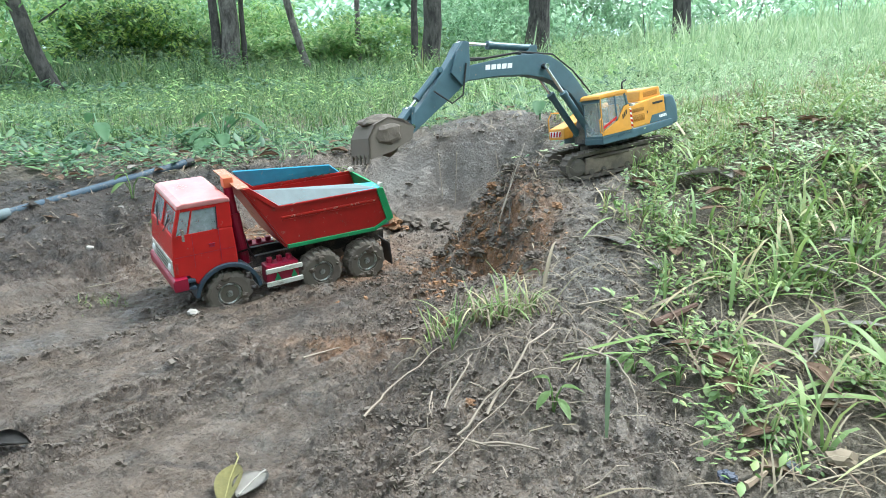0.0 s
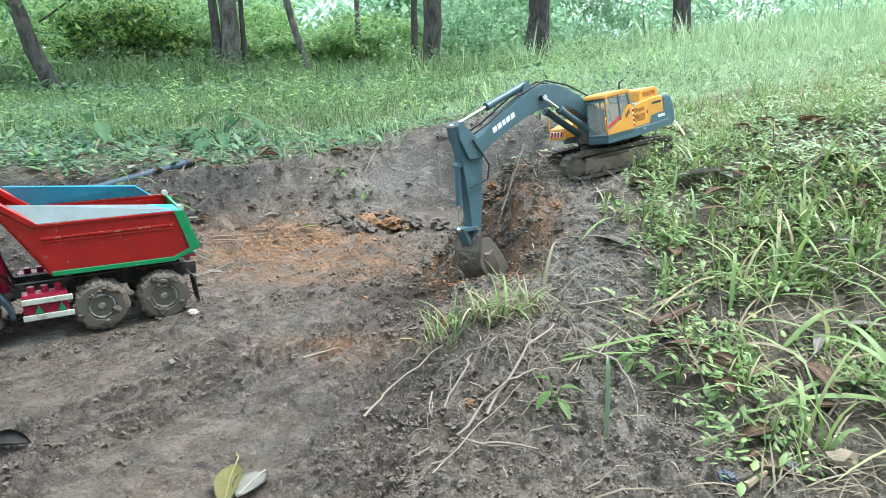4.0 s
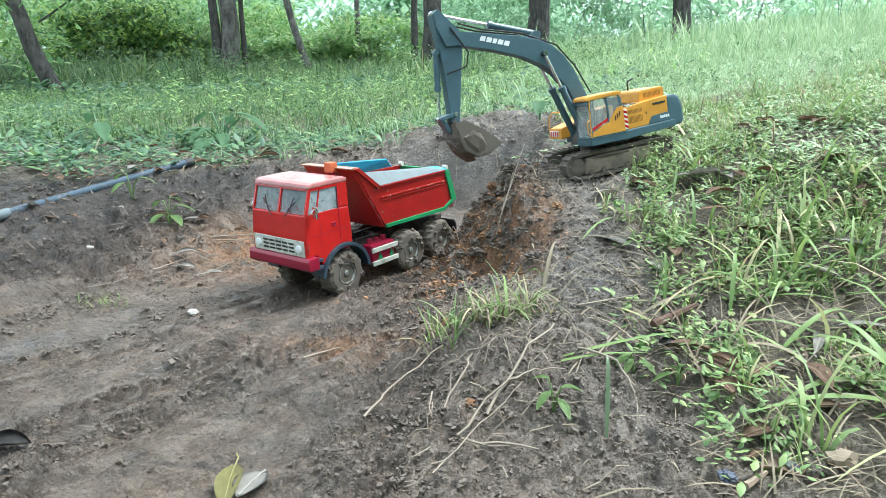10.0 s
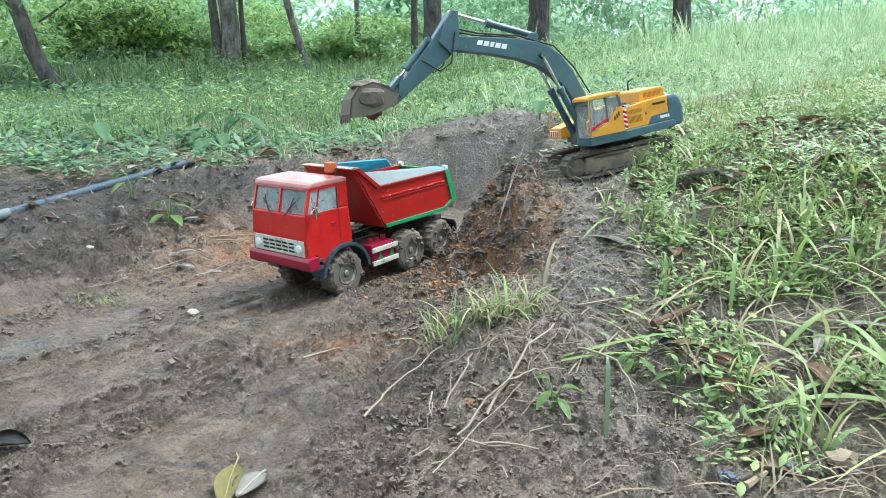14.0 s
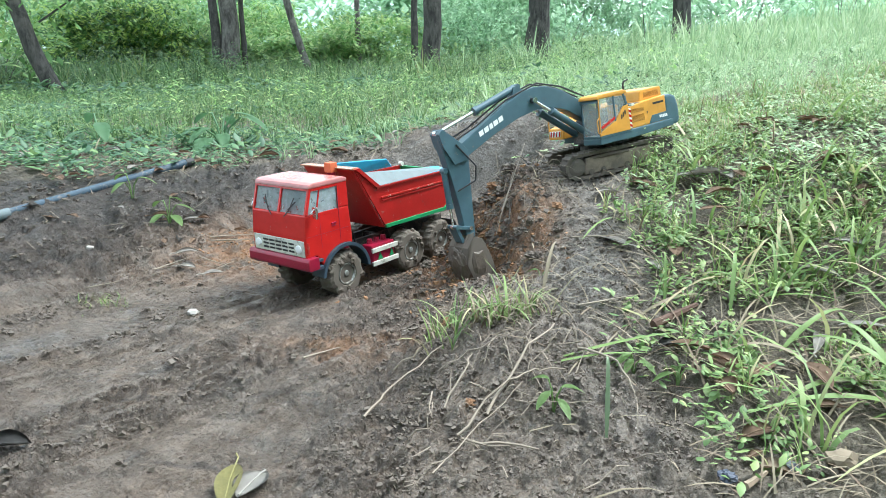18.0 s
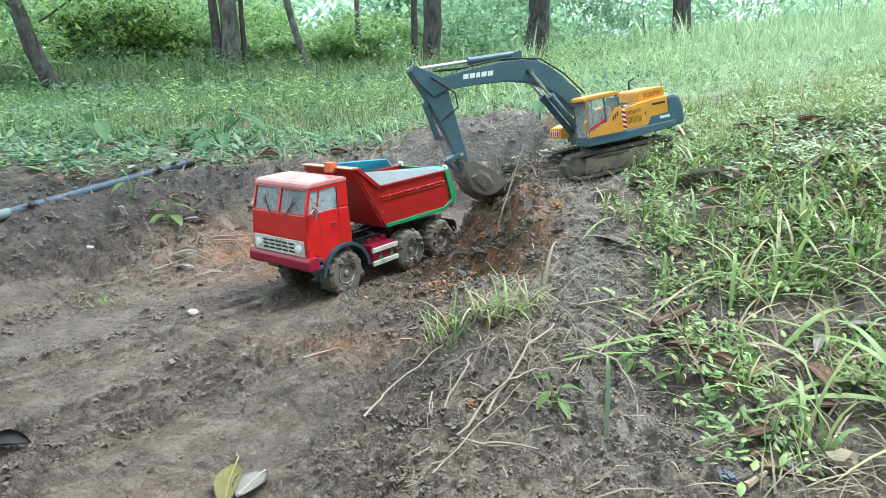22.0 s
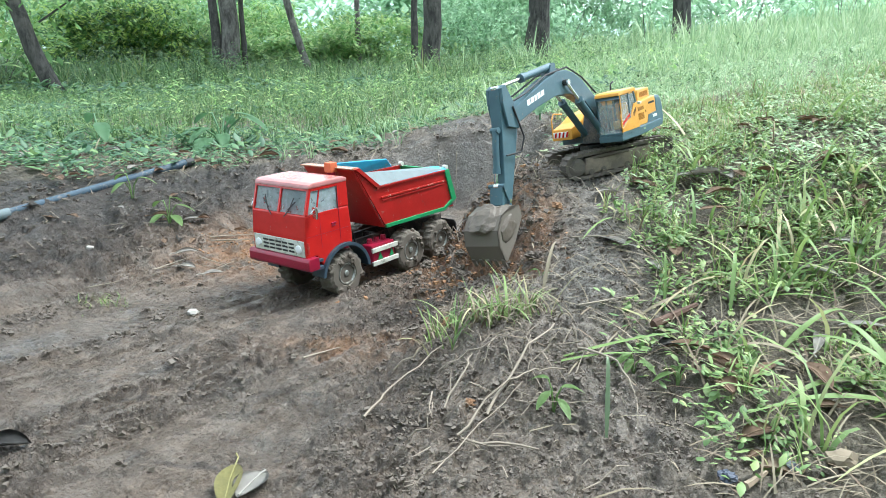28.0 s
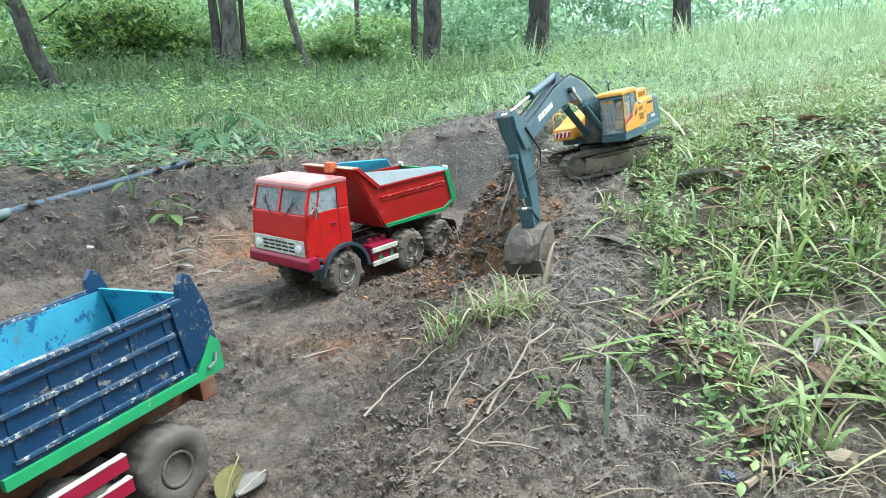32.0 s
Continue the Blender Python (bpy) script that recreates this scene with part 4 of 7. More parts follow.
    for s in (1, -1):
        f = box(-0.040, -0.016, s * 0.036, s * 0.060, dz + 0.038, dz + 0.064, 0.002, f)
    part("frame", f, M_RUST, t, "rusty orange painted frame with square tubes")
    for x in (0.061, 0.173, 0.381):
        ax = rod((x, -0.06, dz), (x, 0.06, dz), 0.008, n=12)
        ax = lump(0.018, 4, (1, 1.1, 0.9), 2, 0.1, ax, (x, 0, dz))
        part("axle", ax, M_CHASSIS, t)
        for s in (1, -1):
            part("hanger", box(x - 0.008, x + 0.008, s * 0.022, s * 0.030, dz, dz + 0.04, 0.002), M_RUST, t)
    for s in (1, -1):
        k = part("tank", box(0.225, 0.300, s * 0.050, s * 0.082, dz + 0.0, dz + 0.042, 0.004), M_MAROON, t, "purple side tank")
        for z in (0.010, 0.036):
            part("step_board", box(0.116, 0.305, s * 0.088, s * 0.096, dz + z, dz + z + 0.015, 0.001), M_MAROON, k, "dark red step board with a white edge")
            part("step_edge", box(0.116, 0.305, s * 0.0885, s * 0.0968, dz + z + 0.0151, dz + z + 0.0170, 0.0006), M_WHITE, k)
    c = prism([(0.300, dz + 0.05), (0.405, dz + 0.05), (0.462, dz + 0.05), (0.462, dz + 0.11), (0.445, dz + 0.20), (0.345, dz + 0.20), (0.340, dz + 0.08)], -0.086, 0.086, 0.004)
    part("cab", c, M_DARKBLUE, t, "navy cab")
    for s in (1, -1):
        part("side_pane", prism([(0.435, dz + 0.13), (0.425, dz + 0.185), (0.37, dz + 0.185), (0.37, dz + 0.13)], s * 0.0875, s * 0.084, 0), M_GLASS, t)
    part("windscreen_pane", prism([(0.4605, dz + 0.13), (0.4500, dz + 0.188), (0.4480, dz + 0.188), (0.4585, dz + 0.13)], -0.076, 0.076, 0), M_GLASS, t)
    part("bumper", box(0.455, 0.472, -0.092, 0.092, dz + 0.03, dz + 0.055, 0.002), M_WHITE, t)
    ws = []
    for x in (0.061, 0.173, 0.381):
        for s in (1, -1):
            w = wheel("wheel", t, x, s * 0.069, 0.050, s, M_MUDTYRE, 0.010, 0.20, 0.44)
            w.location.z = dz
            ws.append(w)
    return t, ws


RED, RED_WHEELS = red_truck()
BLUE, BLUE_WHEELS = blue_truck()


# ---------------------------------------------------------------- toy excavator
FOOT, BOOM_Y = (0.0456, 0.0702), 0.014
BOOM_L, STICK_L = 0.3818, 0.177


def excavator():
    e = new("excavator")
    tagged(e, "yellow and slate-grey toy crawler excavator with muddy tracks", "toy excavator")
    e.matrix_world = pose(0.4005, 1.6818, 0.2286, -2.66, -10.65, 0)
    parts = {}
    turn = Matrix.Rotation(radians(193), 4, "Z")

    def still(name, bm, mat, parent=e, label=""):
        bmesh.ops.transform(bm, verts=bm.verts[:], matrix=turn)
        return part(name, bm, mat, parent, label)

    # undercarriage
    still("undercarriage", join(box(-0.085, 0.085, -0.045, 0.045, 0.022, 0.046, 0.004), rod((0, 0, 0.044), (0, 0, 0.066), 0.058, n=28)), M_CHASSIS, e, "muddy black undercarriage")
    for s in (1, -1):
        y0, y1 = s * 0.043, s * 0.079
        L, R = 0.108, 0.027
        loop = [(L * 1.0 + R * math.cos(radians(a)), R + 0.001 + R * math.sin(radians(a))) for a in range(-90, 91, 15)] + [(-L + R * math.cos(radians(a)), R + 0.001 + R * math.sin(radians(a))) for a in range(90, 271, 15)]
        bm = bmesh.new()
        n = len(loop)
        # belt: outer loop and inner loop, closed
        o1 = [bm.verts.new((x, y0, z)) for x, z in loop]
        o2 = [bm.verts.new((x, y1, z)) for x, z in loop]
        shrink = [(x * (L + R - 0.005) / (L + R), (z - R - 0.001) * (R - 0.005) / R + R + 0.001) for x, z in loop]
        i1 = [bm.verts.new((x, y0, z)) for x, z in shrink]
        i2 = [bm.verts.new((x, y1, z)) for x, z in shrink]
        for k in range(n):
            j = (k + 1) % n
            for a, b in ((o1, o2), (i2, i1), (i1, o1), (o2, i2)):
                bm.faces.new((a[k], a[j], b[j], b[k]))
        track = still("track", bm, M_TRACK, e, "crawler track clogged with dried mud")
        # shoes
        per = 4 * L + 2 * math.pi * R
        for k in range(44):
            d = per * k / 44
            if d < 2 * L:
                x, z, a = -L + d, 2 * R + 0.002, 0
            elif d < 2 * L + math.pi * R:
                t = (d - 2 * L) / R
                x, z, a = L + R * math.sin(t), R + 0.001 + R * math.cos(t), t
            elif d < 4 * L + math.pi * R:
                x, z, a = L - (d - 2 * L - math.pi * R), 0.0, math.pi
            else:
                t = (d - 4 * L - math.pi * R) / R
                x, z, a = -L - R * math.sin(t), R + 0.001 - R * math.cos(t), math.pi + t
            one = bmesh.new()
            bmesh.ops.create_cube(one, size=1, matrix=Matrix.Translation((x, (y0 + y1) / 2, z)) @ Matrix.Rotation(a, 4, "Y") @ Matrix.Diagonal((0.0125, abs(y1 - y0) + 0.003, 0.003, 1)))
            bmesh.ops.create_cube(one, size=1, matrix=Matrix.Translation((x, (y0 + y1) / 2, z)) @ Matrix.Rotation(a, 4, "Y") @ Matrix.Translation((0.004, 0, 0.002)) @ Matrix.Diagonal((0.0025, abs(y1 - y0) + 0.003, 0.0045, 1)))
            still("track_shoe", one, M_TRACK, track)
        fr = prism([(-0.092, 0.008), (0.092, 0.008), (0.088, 0.028), (0.084, 0.045), (-0.084, 0.045), (-0.088, 0.028)], s * 0.046, s * 0.0775, 0.002)
        still("track_frame", fr, M_DRIEDMUD, track, "track frame under pale dried mud")
        for x in (-L, L):
            w = lathe([(0.021, -0.015), (0.021, 0.015), (0.012, 0.018), (0.003, 0.018)], 18)
            if s < 0:
                bmesh.ops.scale(w, vec=(1, -1, 1), verts=w.verts[:])
            bmesh.ops.translate(w, vec=(x, s * 0.060, R + 0.001), verts=w.verts[:])
            still("idler_wheel" if x > 0 else "sprocket", w, M_TRACK, track)
        for k in range(6):
            x = -0.075 + k * 0.03
            still("track_roller", rod((x, s * 0.050, 0.012), (x, s * 0.0788, 0.012), 0.0070, n=10), M_TRACK, track)
        mud = lump(1, 12 + s, (0.06, 0.010, 0.006), 2, 0.4, None, (0.02, s * 0.072, 0.043))
        still("mud_cake", mud, M_MUDLUMP, track)

    # turning upper house
    deck = prism([(0.050, 0.004), (0.050, 0.0195), (0.0, 0.0215), (-0.140, 0.0215), (-0.140, 0.006), (0.0, 0.002)], -0.084, 0.0935, 0.002)
    h = part("house", deck, M_SLATE, e, "slate-grey turning deck")
    parts["house"] = h
    part("cab_base", prism([(0.098, 0.005), (0.098, 0.0185), (0.048, 0.0195), (0.048, 0.004)], 0.0365, 0.0935, 0.002), M_SLATE, h)
    part("boom_mount", prism([(0.085, 0.006), (0.080, 0.030), (0.060, 0.078), (0.035, 0.080), (0.020, 0.020), (0.020, 0.006)], -0.012, 0.034, 0.002), M_CHASSIS, h, "dark boom mount")
    cf = None
    yn, yf = 0.0950, 0.0385
    # cab posts and sills
    cf = prism([(0.0975, 0.0185), (0.0975, 0.0240), (0.0, 0.0240), (0.0, 0.0185)], yf, yn, 0.0008, cf)
    for y, w in ((yn, -0.003), (yf, 0.003)):
        cf = prism([(0.0975, 0.022), (0.0925, 0.106), (0.0885, 0.106), (0.0935, 0.022)], y, y + w, 0.0006, cf)
        cf = prism([(0.048, 0.022), (0.047, 0.106), (0.0435, 0.106), (0.0445, 0.022)], y, y + w, 0.0006, cf)
        cf = prism([(0.004, 0.022), (0.004, 0.080), (0.012, 0.106), (0.016, 0.106), (0.010, 0.078), (0.010, 0.022)], y, y + w, 0.0006, cf)
    cf = prism([(0.0975, 0.098), (0.0930, 0.106), (0.0880, 0.106), (0.092, 0.098)], yf, yn, 0.0005, cf)
    part("cab_frame", cf, M_SLATE, h, "slate-grey cab posts")
    part("cab_roof", prism([(0.0985, 0.1050), (0.0960, 0.1115), (0.0880, 0.1145), (0.0140, 0.1145), (0.0050, 0.1115), (0.0040, 0.1050)], yf - 0.001, yn + 0.001, 0.0022), M_YELLOW, h, "yellow cab roof")
    door = prism([(0.0945, 0.0245), (0.0930, 0.0330), (0.046, 0.0500), (0.020, 0.0780), (0.0045, 0.0800), (0.0045, 0.0225)], yn - 0.002, yn + 0.0006, 0.0006)
    part("door_panel", door, M_YELLOW, h, "yellow lower cab door")
    part("front_trim", prism([(0.0985, 0.024), (0.0935, 0.106), (0.0915, 0.106), (0.0965, 0.024)], yn - 0.001, yn + 0.0016, 0.0005), M_YELLOW, h)
    part("front_pane", prism([(0.0960, 0.024), (0.0915, 0.104), (0.0905, 0.104), (0.0950, 0.024)], yf + 0.003, yn - 0.003, 0), M_CABGLASS, h, "hazy front pane")
    part("door_pane", prism([(0.0925, 0.0335), (0.0880, 0.104), (0.048, 0.104), (0.048, 0.0500)], yn - 0.0022, yn - 0.0014, 0), M_CABGLASS, h, "hazy side pane")
    part("rear_pane", prism([(0.0435, 0.052), (0.0435, 0.104), (0.015, 0.104), (0.011, 0.081), (0.021, 0.079)], yn - 0.0022, yn - 0.0014, 0), M_CABGLASS, h)
    part("far_pane", prism([(0.0935, 0.024), (0.0880, 0.104), (0.012, 0.104), (0.010, 0.024)], yf + 0.0012, yf + 0.002, 0), M_CABGLASS, h)
    part("back_wall", box(0.0045, 0.0075, yf + 0.003, yn - 0.003, 0.023, 0.100, 0.0005), M_SLATE, h)
    seat = box(0.022, 0.052, yf + 0.014, yn - 0.014, 0.026, 0.046, 0.004)
    seat = box(0.020, 0.030, yf + 0.014, yn - 0.014, 0.046, 0.084, 0.004, seat)
    part("seat", seat, M_YELLOW, h, "yellow seat")
    part("red_bar", prism([(0.092, 0.0385), (0.0915, 0.0440), (0.047, 0.0600), (0.047, 0.0545)], yn - 0.0012, yn - 0.0002, 0), M_RED, h, "red stripe across the cab window")
    for k in range(3):
        part("door_vent", prism([(0.030 - k * 0.006, 0.050 + k * 0.004), (0.030 - k * 0.006, 0.060 + k * 0.004), (0.0265 - k * 0.006, 0.0615 + k * 0.004), (0.0265 - k * 0.006, 0.0515 + k * 0.004)], yn + 0.0004, yn + 0.0011, 0), M_BLACK, h)
    # engine side with striped board, grilles, dark lower panel
    part("side_panel", prism([(0.0, 0.0215), (0.0, 0.0720), (-0.062, 0.0770), (-0.130, 0.0800), (-0.130, 0.0215)], 0.030, 0.0850, 0.0025), M_YELLOW, h, "yellow engine side panel")
    part("far_panel", prism([(0.098, 0.0215), (0.094, 0.0470), (0.050, 0.0560), (0.010, 0.0700), (-0.130, 0.0800), (-0.130, 0.0215)], -0.0820, -0.0300, 0.0025), M_YELLOW, h, "yellow front locker and far side panel")
    part("middle_deck", box(-0.130, -0.010, -0.031, 0.031, 0.0215, 0.0725, 0.002), M_CHASSIS, h)
    part("engine_hood", prism([(-0.060, 0.0760), (-0.064, 0.0990), (-0.068, 0.1022), (-0.130, 0.1022), (-0.1345, 0.0985), (-0.1345, 0.0785)], -0.0300, 0.0700, 0.0025), M_YELLOW, h, "yellow engine hood")
    for k in range(14):
        part("hood_slat", box(-0.0765 - k * 0.0036, -0.0748 - k * 0.0036, 0.0695, 0.0706, 0.0835, 0.0950, 0), M_SHADEYELLOW, h)
    for k in range(13):
        part("grille_slat", box(-0.0135 - k * 0.0034, -0.0119 - k * 0.0034, 0.0845, 0.0856, 0.0560, 0.0645, 0), M_SHADEYELLOW, h)
        part("grille_slat", box(-0.0135 - k * 0.0034, -0.0119 - k * 0.0034, 0.0845, 0.0856, 0.0345, 0.0500, 0), M_SHADEYELLOW, h)
    part("vent_slot", box(-0.122, -0.086, 0.0845, 0.0857, 0.0640, 0.0690, 0.0006), M_BLACK, h)
    part("panel_latch", box(-0.0665, -0.0640, 0.0845, 0.0858, 0.047, 0.053, 0.0004), M_BLACK, h)
    part("dark_panel", prism([(-0.068, 0.0225), (-0.080, 0.0400), (-0.132, 0.0420), (-0.132, 0.0225)], 0.0840, 0.0858, 0.0004), M_SLATE, h)
    bars = None
    for k in range(5):
        bars = prism([(-0.104 - k * 0.0055, 0.0300), (-0.103 - k * 0.0055, 0.0365), (-0.107 - k * 0.0055, 0.0365), (-0.108 - k * 0.0055, 0.0300)], 0.0856, 0.0864, 0, bars)
    part("marking", bars, M_LETTER, h)
    board = part("warning_board", prism([(-0.0008, 0.0240), (-0.0008, 0.0690), (-0.0110, 0.0690), (-0.0110, 0.0240)], 0.0845, 0.0870, 0.0005), M_LETTER, h, "white board with red slanted stripes")
    for k in range(4):
        z = 0.0255 + k * 0.0110
        part("stripe", prism([(-0.0010, z + 0.0040), (-0.0010, z + 0.0100), (-0.0108, z + 0.0055), (-0.0108, z - 0.0005)], 0.0868, 0.0874, 0), M_RED, board)
    front = part("locker_board", box(0.0950, 0.0982, -0.078, -0.040, 0.028, 0.041, 0.0005), M_LETTER, h, "small white board with red stripes")
    for k in range(4):
        y = -0.076 + k * 0.010
        one = bmesh.new()
        vs = [one.verts.new(p) for p in ((0.0988, y, 0.0285), (0.0988, y + 0.005, 0.0285), (0.0988, y + 0.009, 0.0405), (0.0988, y + 0.004, 0.0405))]
        one.faces.new(vs)
        part("stripe", one, M_RED, front)
    rail = tube([(0.098, -0.080, 0.024), (0.094, -0.080, 0.070), (0.082, -0.080, 0.084), (0.040, -0.080, 0.078)], 0.0016, 6)
    part("handrail", rail, M_YELLOW, h, "thin yellow handrail")
    cw = prism([(-0.126, 0.0060), (-0.126, 0.0790), (-0.150, 0.0790), (-0.163, 0.0740), (-0.171, 0.0500), (-0.172, 0.0160), (-0.165, 0.0060)], -0.0800, 0.0860, 0.006)
    part("counterweight", cw, M_SLATE, h, "rounded slate-grey counterweight")
    part("exhaust", tube([(-0.095, -0.010, 0.100), (-0.095, -0.010, 0.118), (-0.098, -0.010, 0.124), (-0.112, -0.010, 0.128)], 0.0022, 8), M_BLACK, h, "black bent exhaust")
    part("tail_mirror", tube([(0.098, yn, 0.030), (0.107, yn + 0.004, 0.034), (0.106, yn + 0.004, 0.060), (0.097, yn, 0.064)], 0.0014, 6), M_YELLOW, h)
    part("side_mirror", box(-0.012, -0.002, 0.092, 0.100, 0.0735, 0.0785, 0.001), M_WHITE, h)
    lid = box(-0.055, -0.012, 0.034, 0.080, 0.0725, 0.0765, 0.001)
    part("walkway", lid, M_CHASSIS, h)
    # boom
    prof = [(-0.012, -0.012), (0.004, -0.018), (0.035, -0.006), (0.080, 0.026), (0.125, 0.041), (0.165, 0.044), (0.215, 0.038), (0.290, 0.017), (0.372, -0.013), (0.388, -0.012), (0.394, 0.0), (0.388, 0.012), (0.310, 0.046), (0.245, 0.074), (0.195, 0.090), (0.160, 0.094), (0.125, 0.089), (0.085, 0.072), (0.040, 0.042), (0.0, 0.018), (-0.012, 0.008)]
    boom = part("boom", prism(prof, -0.0145, 0.0145, 0.0018), M_SLATE, e, "slate-grey cranked boom")
    parts["boom"] = boom
    for s in (1, -1):
        for k, wd in enumerate((0.0115, 0.0115, 0.0085, 0.0115, 0.0115)):
            x = 0.325 - sum((0.0115, 0.0115, 0.0085, 0.0115, 0.0115)[:k]) - k * 0.0032
            z = 0.0215 + (0.325 - x) * 0.31
            part("marking", prism([(x, z), (x - wd, z + wd * 0.34), (x - wd + 0.001, z + wd * 0.34 + 0.0105), (x + 0.001, z + 0.0105)], s * 0.0143, s * 0.0150, 0), M_LETTER, boom, "plain white bar")
        part("boom_pin", rod((0.173, s * 0.0140, 0.0664), (0.173, s * 0.024, 0.0664), 0.0062, n=14), M_BLACK, boom)
        part("elbow_pin", rod((BOOM_L, s * 0.0140, 0), (BOOM_L, s * 0.0175, 0), 0.0060, n=14), M_CHROME, boom)
        hose = tube([(0.02, s * 0.011, 0.045), (0.085, s * 0.012, 0.080), (0.150, s * 0.012, 0.100), (0.24, s * 0.012, 0.082), (0.33, s * 0.014, 0.045), (0.385, s * 0.016, 0.030)], 0.0020, 6)
        part("hose", hose, M_BLACK, boom)
    part("cylinder_bracket", prism([(0.185, 0.088), (0.200, 0.106), (0.212, 0.104), (0.222, 0.080)], -0.010, 0.010, 0.001), M_SLATE, boom)
    # stick
    sp = [(-0.056, 0.036), (-0.046, 0.046), (-0.03, 0.043), (0.03, 0.03), (0.1054, 0.018), (0.1739, 0.01), (0.1855, 0.004), (0.1855, -0.006), (0.175, -0.011), (0.0949, -0.016), (0.02, -0.021), (-0.004, -0.018), (-0.018, -0.006), (-0.04, 0.024)]
    st = part("stick", prism(sp, -0.0120, 0.0120, 0.0015), M_SLATE, e, "slate-grey stick with rubbed paint")
    parts["stick"] = st
    for s in (1, -1):
        cheek = prism([(-0.056, 0.036), (-0.046, 0.046), (-0.020, 0.040), (0.020, 0.018), (0.016, -0.018), (-0.006, -0.018), (-0.020, -0.006)], s * 0.0125, s * 0.0185, 0.001)
        part("cheek_plate", cheek, M_SLATE, st)
        part("hose", tube([(-0.020, s * 0.020, 0.010), (0.030, s * 0.022, -0.030), (0.060, s * 0.020, -0.026), (0.075, s * 0.016, 0.018)], 0.0018, 6), M_BLACK, st)
        part("link_pin", rod((0.158, s * 0.011, 0.0), (0.158, s * 0.017, 0.0), 0.0045, n=12), M_CHROME, st)
    # bucket
    back = [(-0.006, 0.012), (0.018, 0.034), (0.055, 0.044), (0.090, 0.034), (0.110, 0.008), (0.117, -0.030)]
    shell = back + [(x - 0.004, z - 0.004) for x, z in back[::-1]]
    bm = prism(shell, -0.044, 0.044, 0.0006)
    for s in (1, -1):
        bm = prism(back + [(0.113, -0.036), (0.060, -0.030), (0.004, -0.012)], s * 0.044, s * 0.041, 0.0006, bm)
        bm = prism([(-0.010, -0.006), (-0.006, 0.016), (0.030, 0.044), (0.034, 0.034), (0.010, 0.0)], s * 0.020, s * 0.0165, 0.0006, bm)
    bk = part("bucket", bm, M_SLATEMUD, e, "steel bucket smeared with wet mud")
    parts["bucket"] = bk
    for k in range(5):
        y = -0.038 + k * 0.019
        part("tooth", prism([(0.112, -0.026), (0.119, -0.026), (0.120, -0.046), (0.117, -0.046)], y - 0.004, y + 0.004, 0.0006), M_SLATEMUD, bk)
    load = lump(1, 21, (0.044, 0.039, 0.026), 3, 0.30, None, (0.062, 0, -0.004))
    load = lump(1, 24, (0.024, 0.026, 0.018), 2, 0.4, load, (0.050, 0.008, -0.022))
    part("soil_load", load, M_MUDLUMP, bk, "wet soil stuck in the bucket")
    part("mud_cake", lump(1, 33, (0.040, 0.036, 0.012), 3, 0.3, None, (0.060, 0, 0.040)), M_MUDLUMP, bk)
    for s in (1, -1):
        part("mud_cake", lump(1, 37 + s, (0.034, 0.006, 0.024), 2, 0.4, None, (0.060, s * 0.043, 0.008)), M_MUDLUMP, bk)
    for o in (bk, *bk.children):
        o.data.transform(Matrix.Scale(0.87, 4))
    # hydraulic cylinders: barrel from its foot along x, bright rod from its eye back along x
    for key, length, r in (("boom_barrel", 0.125, 0.0078), ("boom_barrel_far", 0.125, 0.0078), ("stick_barrel", 0.120, 0.0075), ("bucket_barrel", 0.078, 0.0065)):
        bm = rod((0, 0, 0), (length, 0, 0), r, n=16)
        bm = rod((length - 0.008, 0, 0), (length + 0.002, 0, 0), r * 1.2, n=16, bm=bm)
        bm = rod((-0.0, -r * 1.3, 0), (0.0, r * 1.3, 0), r * 0.9, n=12, bm=bm)
        parts[key] = part("cylinder_barrel", bm, M_SLATE, e, "slate-grey hydraulic barrel")
    for key, length, r in (("boom_rod", 0.105, 0.0036), ("boom_rod_far", 0.105, 0.0036), ("stick_rod", 0.135, 0.0036), ("bucket_rod", 0.070, 0.0030)):
        bm = rod((0, 0, 0), (length, 0, 0), r, n=12)
        bm = rod((0, -r * 1.8, 0), (0, r * 1.8, 0), r * 1.7, n=12, bm=bm)
        parts[key] = part("cylinder_rod", bm, M_CHROME, e, "bright steel piston rod")
    lk = box(-0.002, 0.036, -0.0165, 0.0165, -0.004, 0.004, 0.001)
    lk = rod((0.034, -0.018, 0), (0.034, 0.018, 0), 0.0045, n=12, bm=lk)
    parts["link"] = part("bucket_link", lk, M_SLATE, e)
    parts["push_link"] = part("push_link", box(-0.002, 0.036, -0.0140, 0.0140, -0.004, 0.004, 0.001), M_SLATE, e)
    return e, parts


DIGGER, ARM = excavator()


# ---------------------------------------------------------------- plants
RNG = np.random.RandomState(7)


def fast_mesh(name, v, f, material):
    """A mesh of triangles from arrays."""
    me = bpy.data.meshes.new(name)
    me.vertices.add(len(v))
    me.vertices.foreach_set("co", np.asarray(v, np.float32).ravel())
    me.loops.add(len(f) * 3)
    me.loops.foreach_set("vertex_index", np.asarray(f, np.int32).ravel())
    me.polygons.add(len(f))
    me.polygons.foreach_set("loop_start", np.arange(len(f), dtype=np.int32) * 3)
    me.update(calc_edges=True)
    me.materials.append(material)
    return me


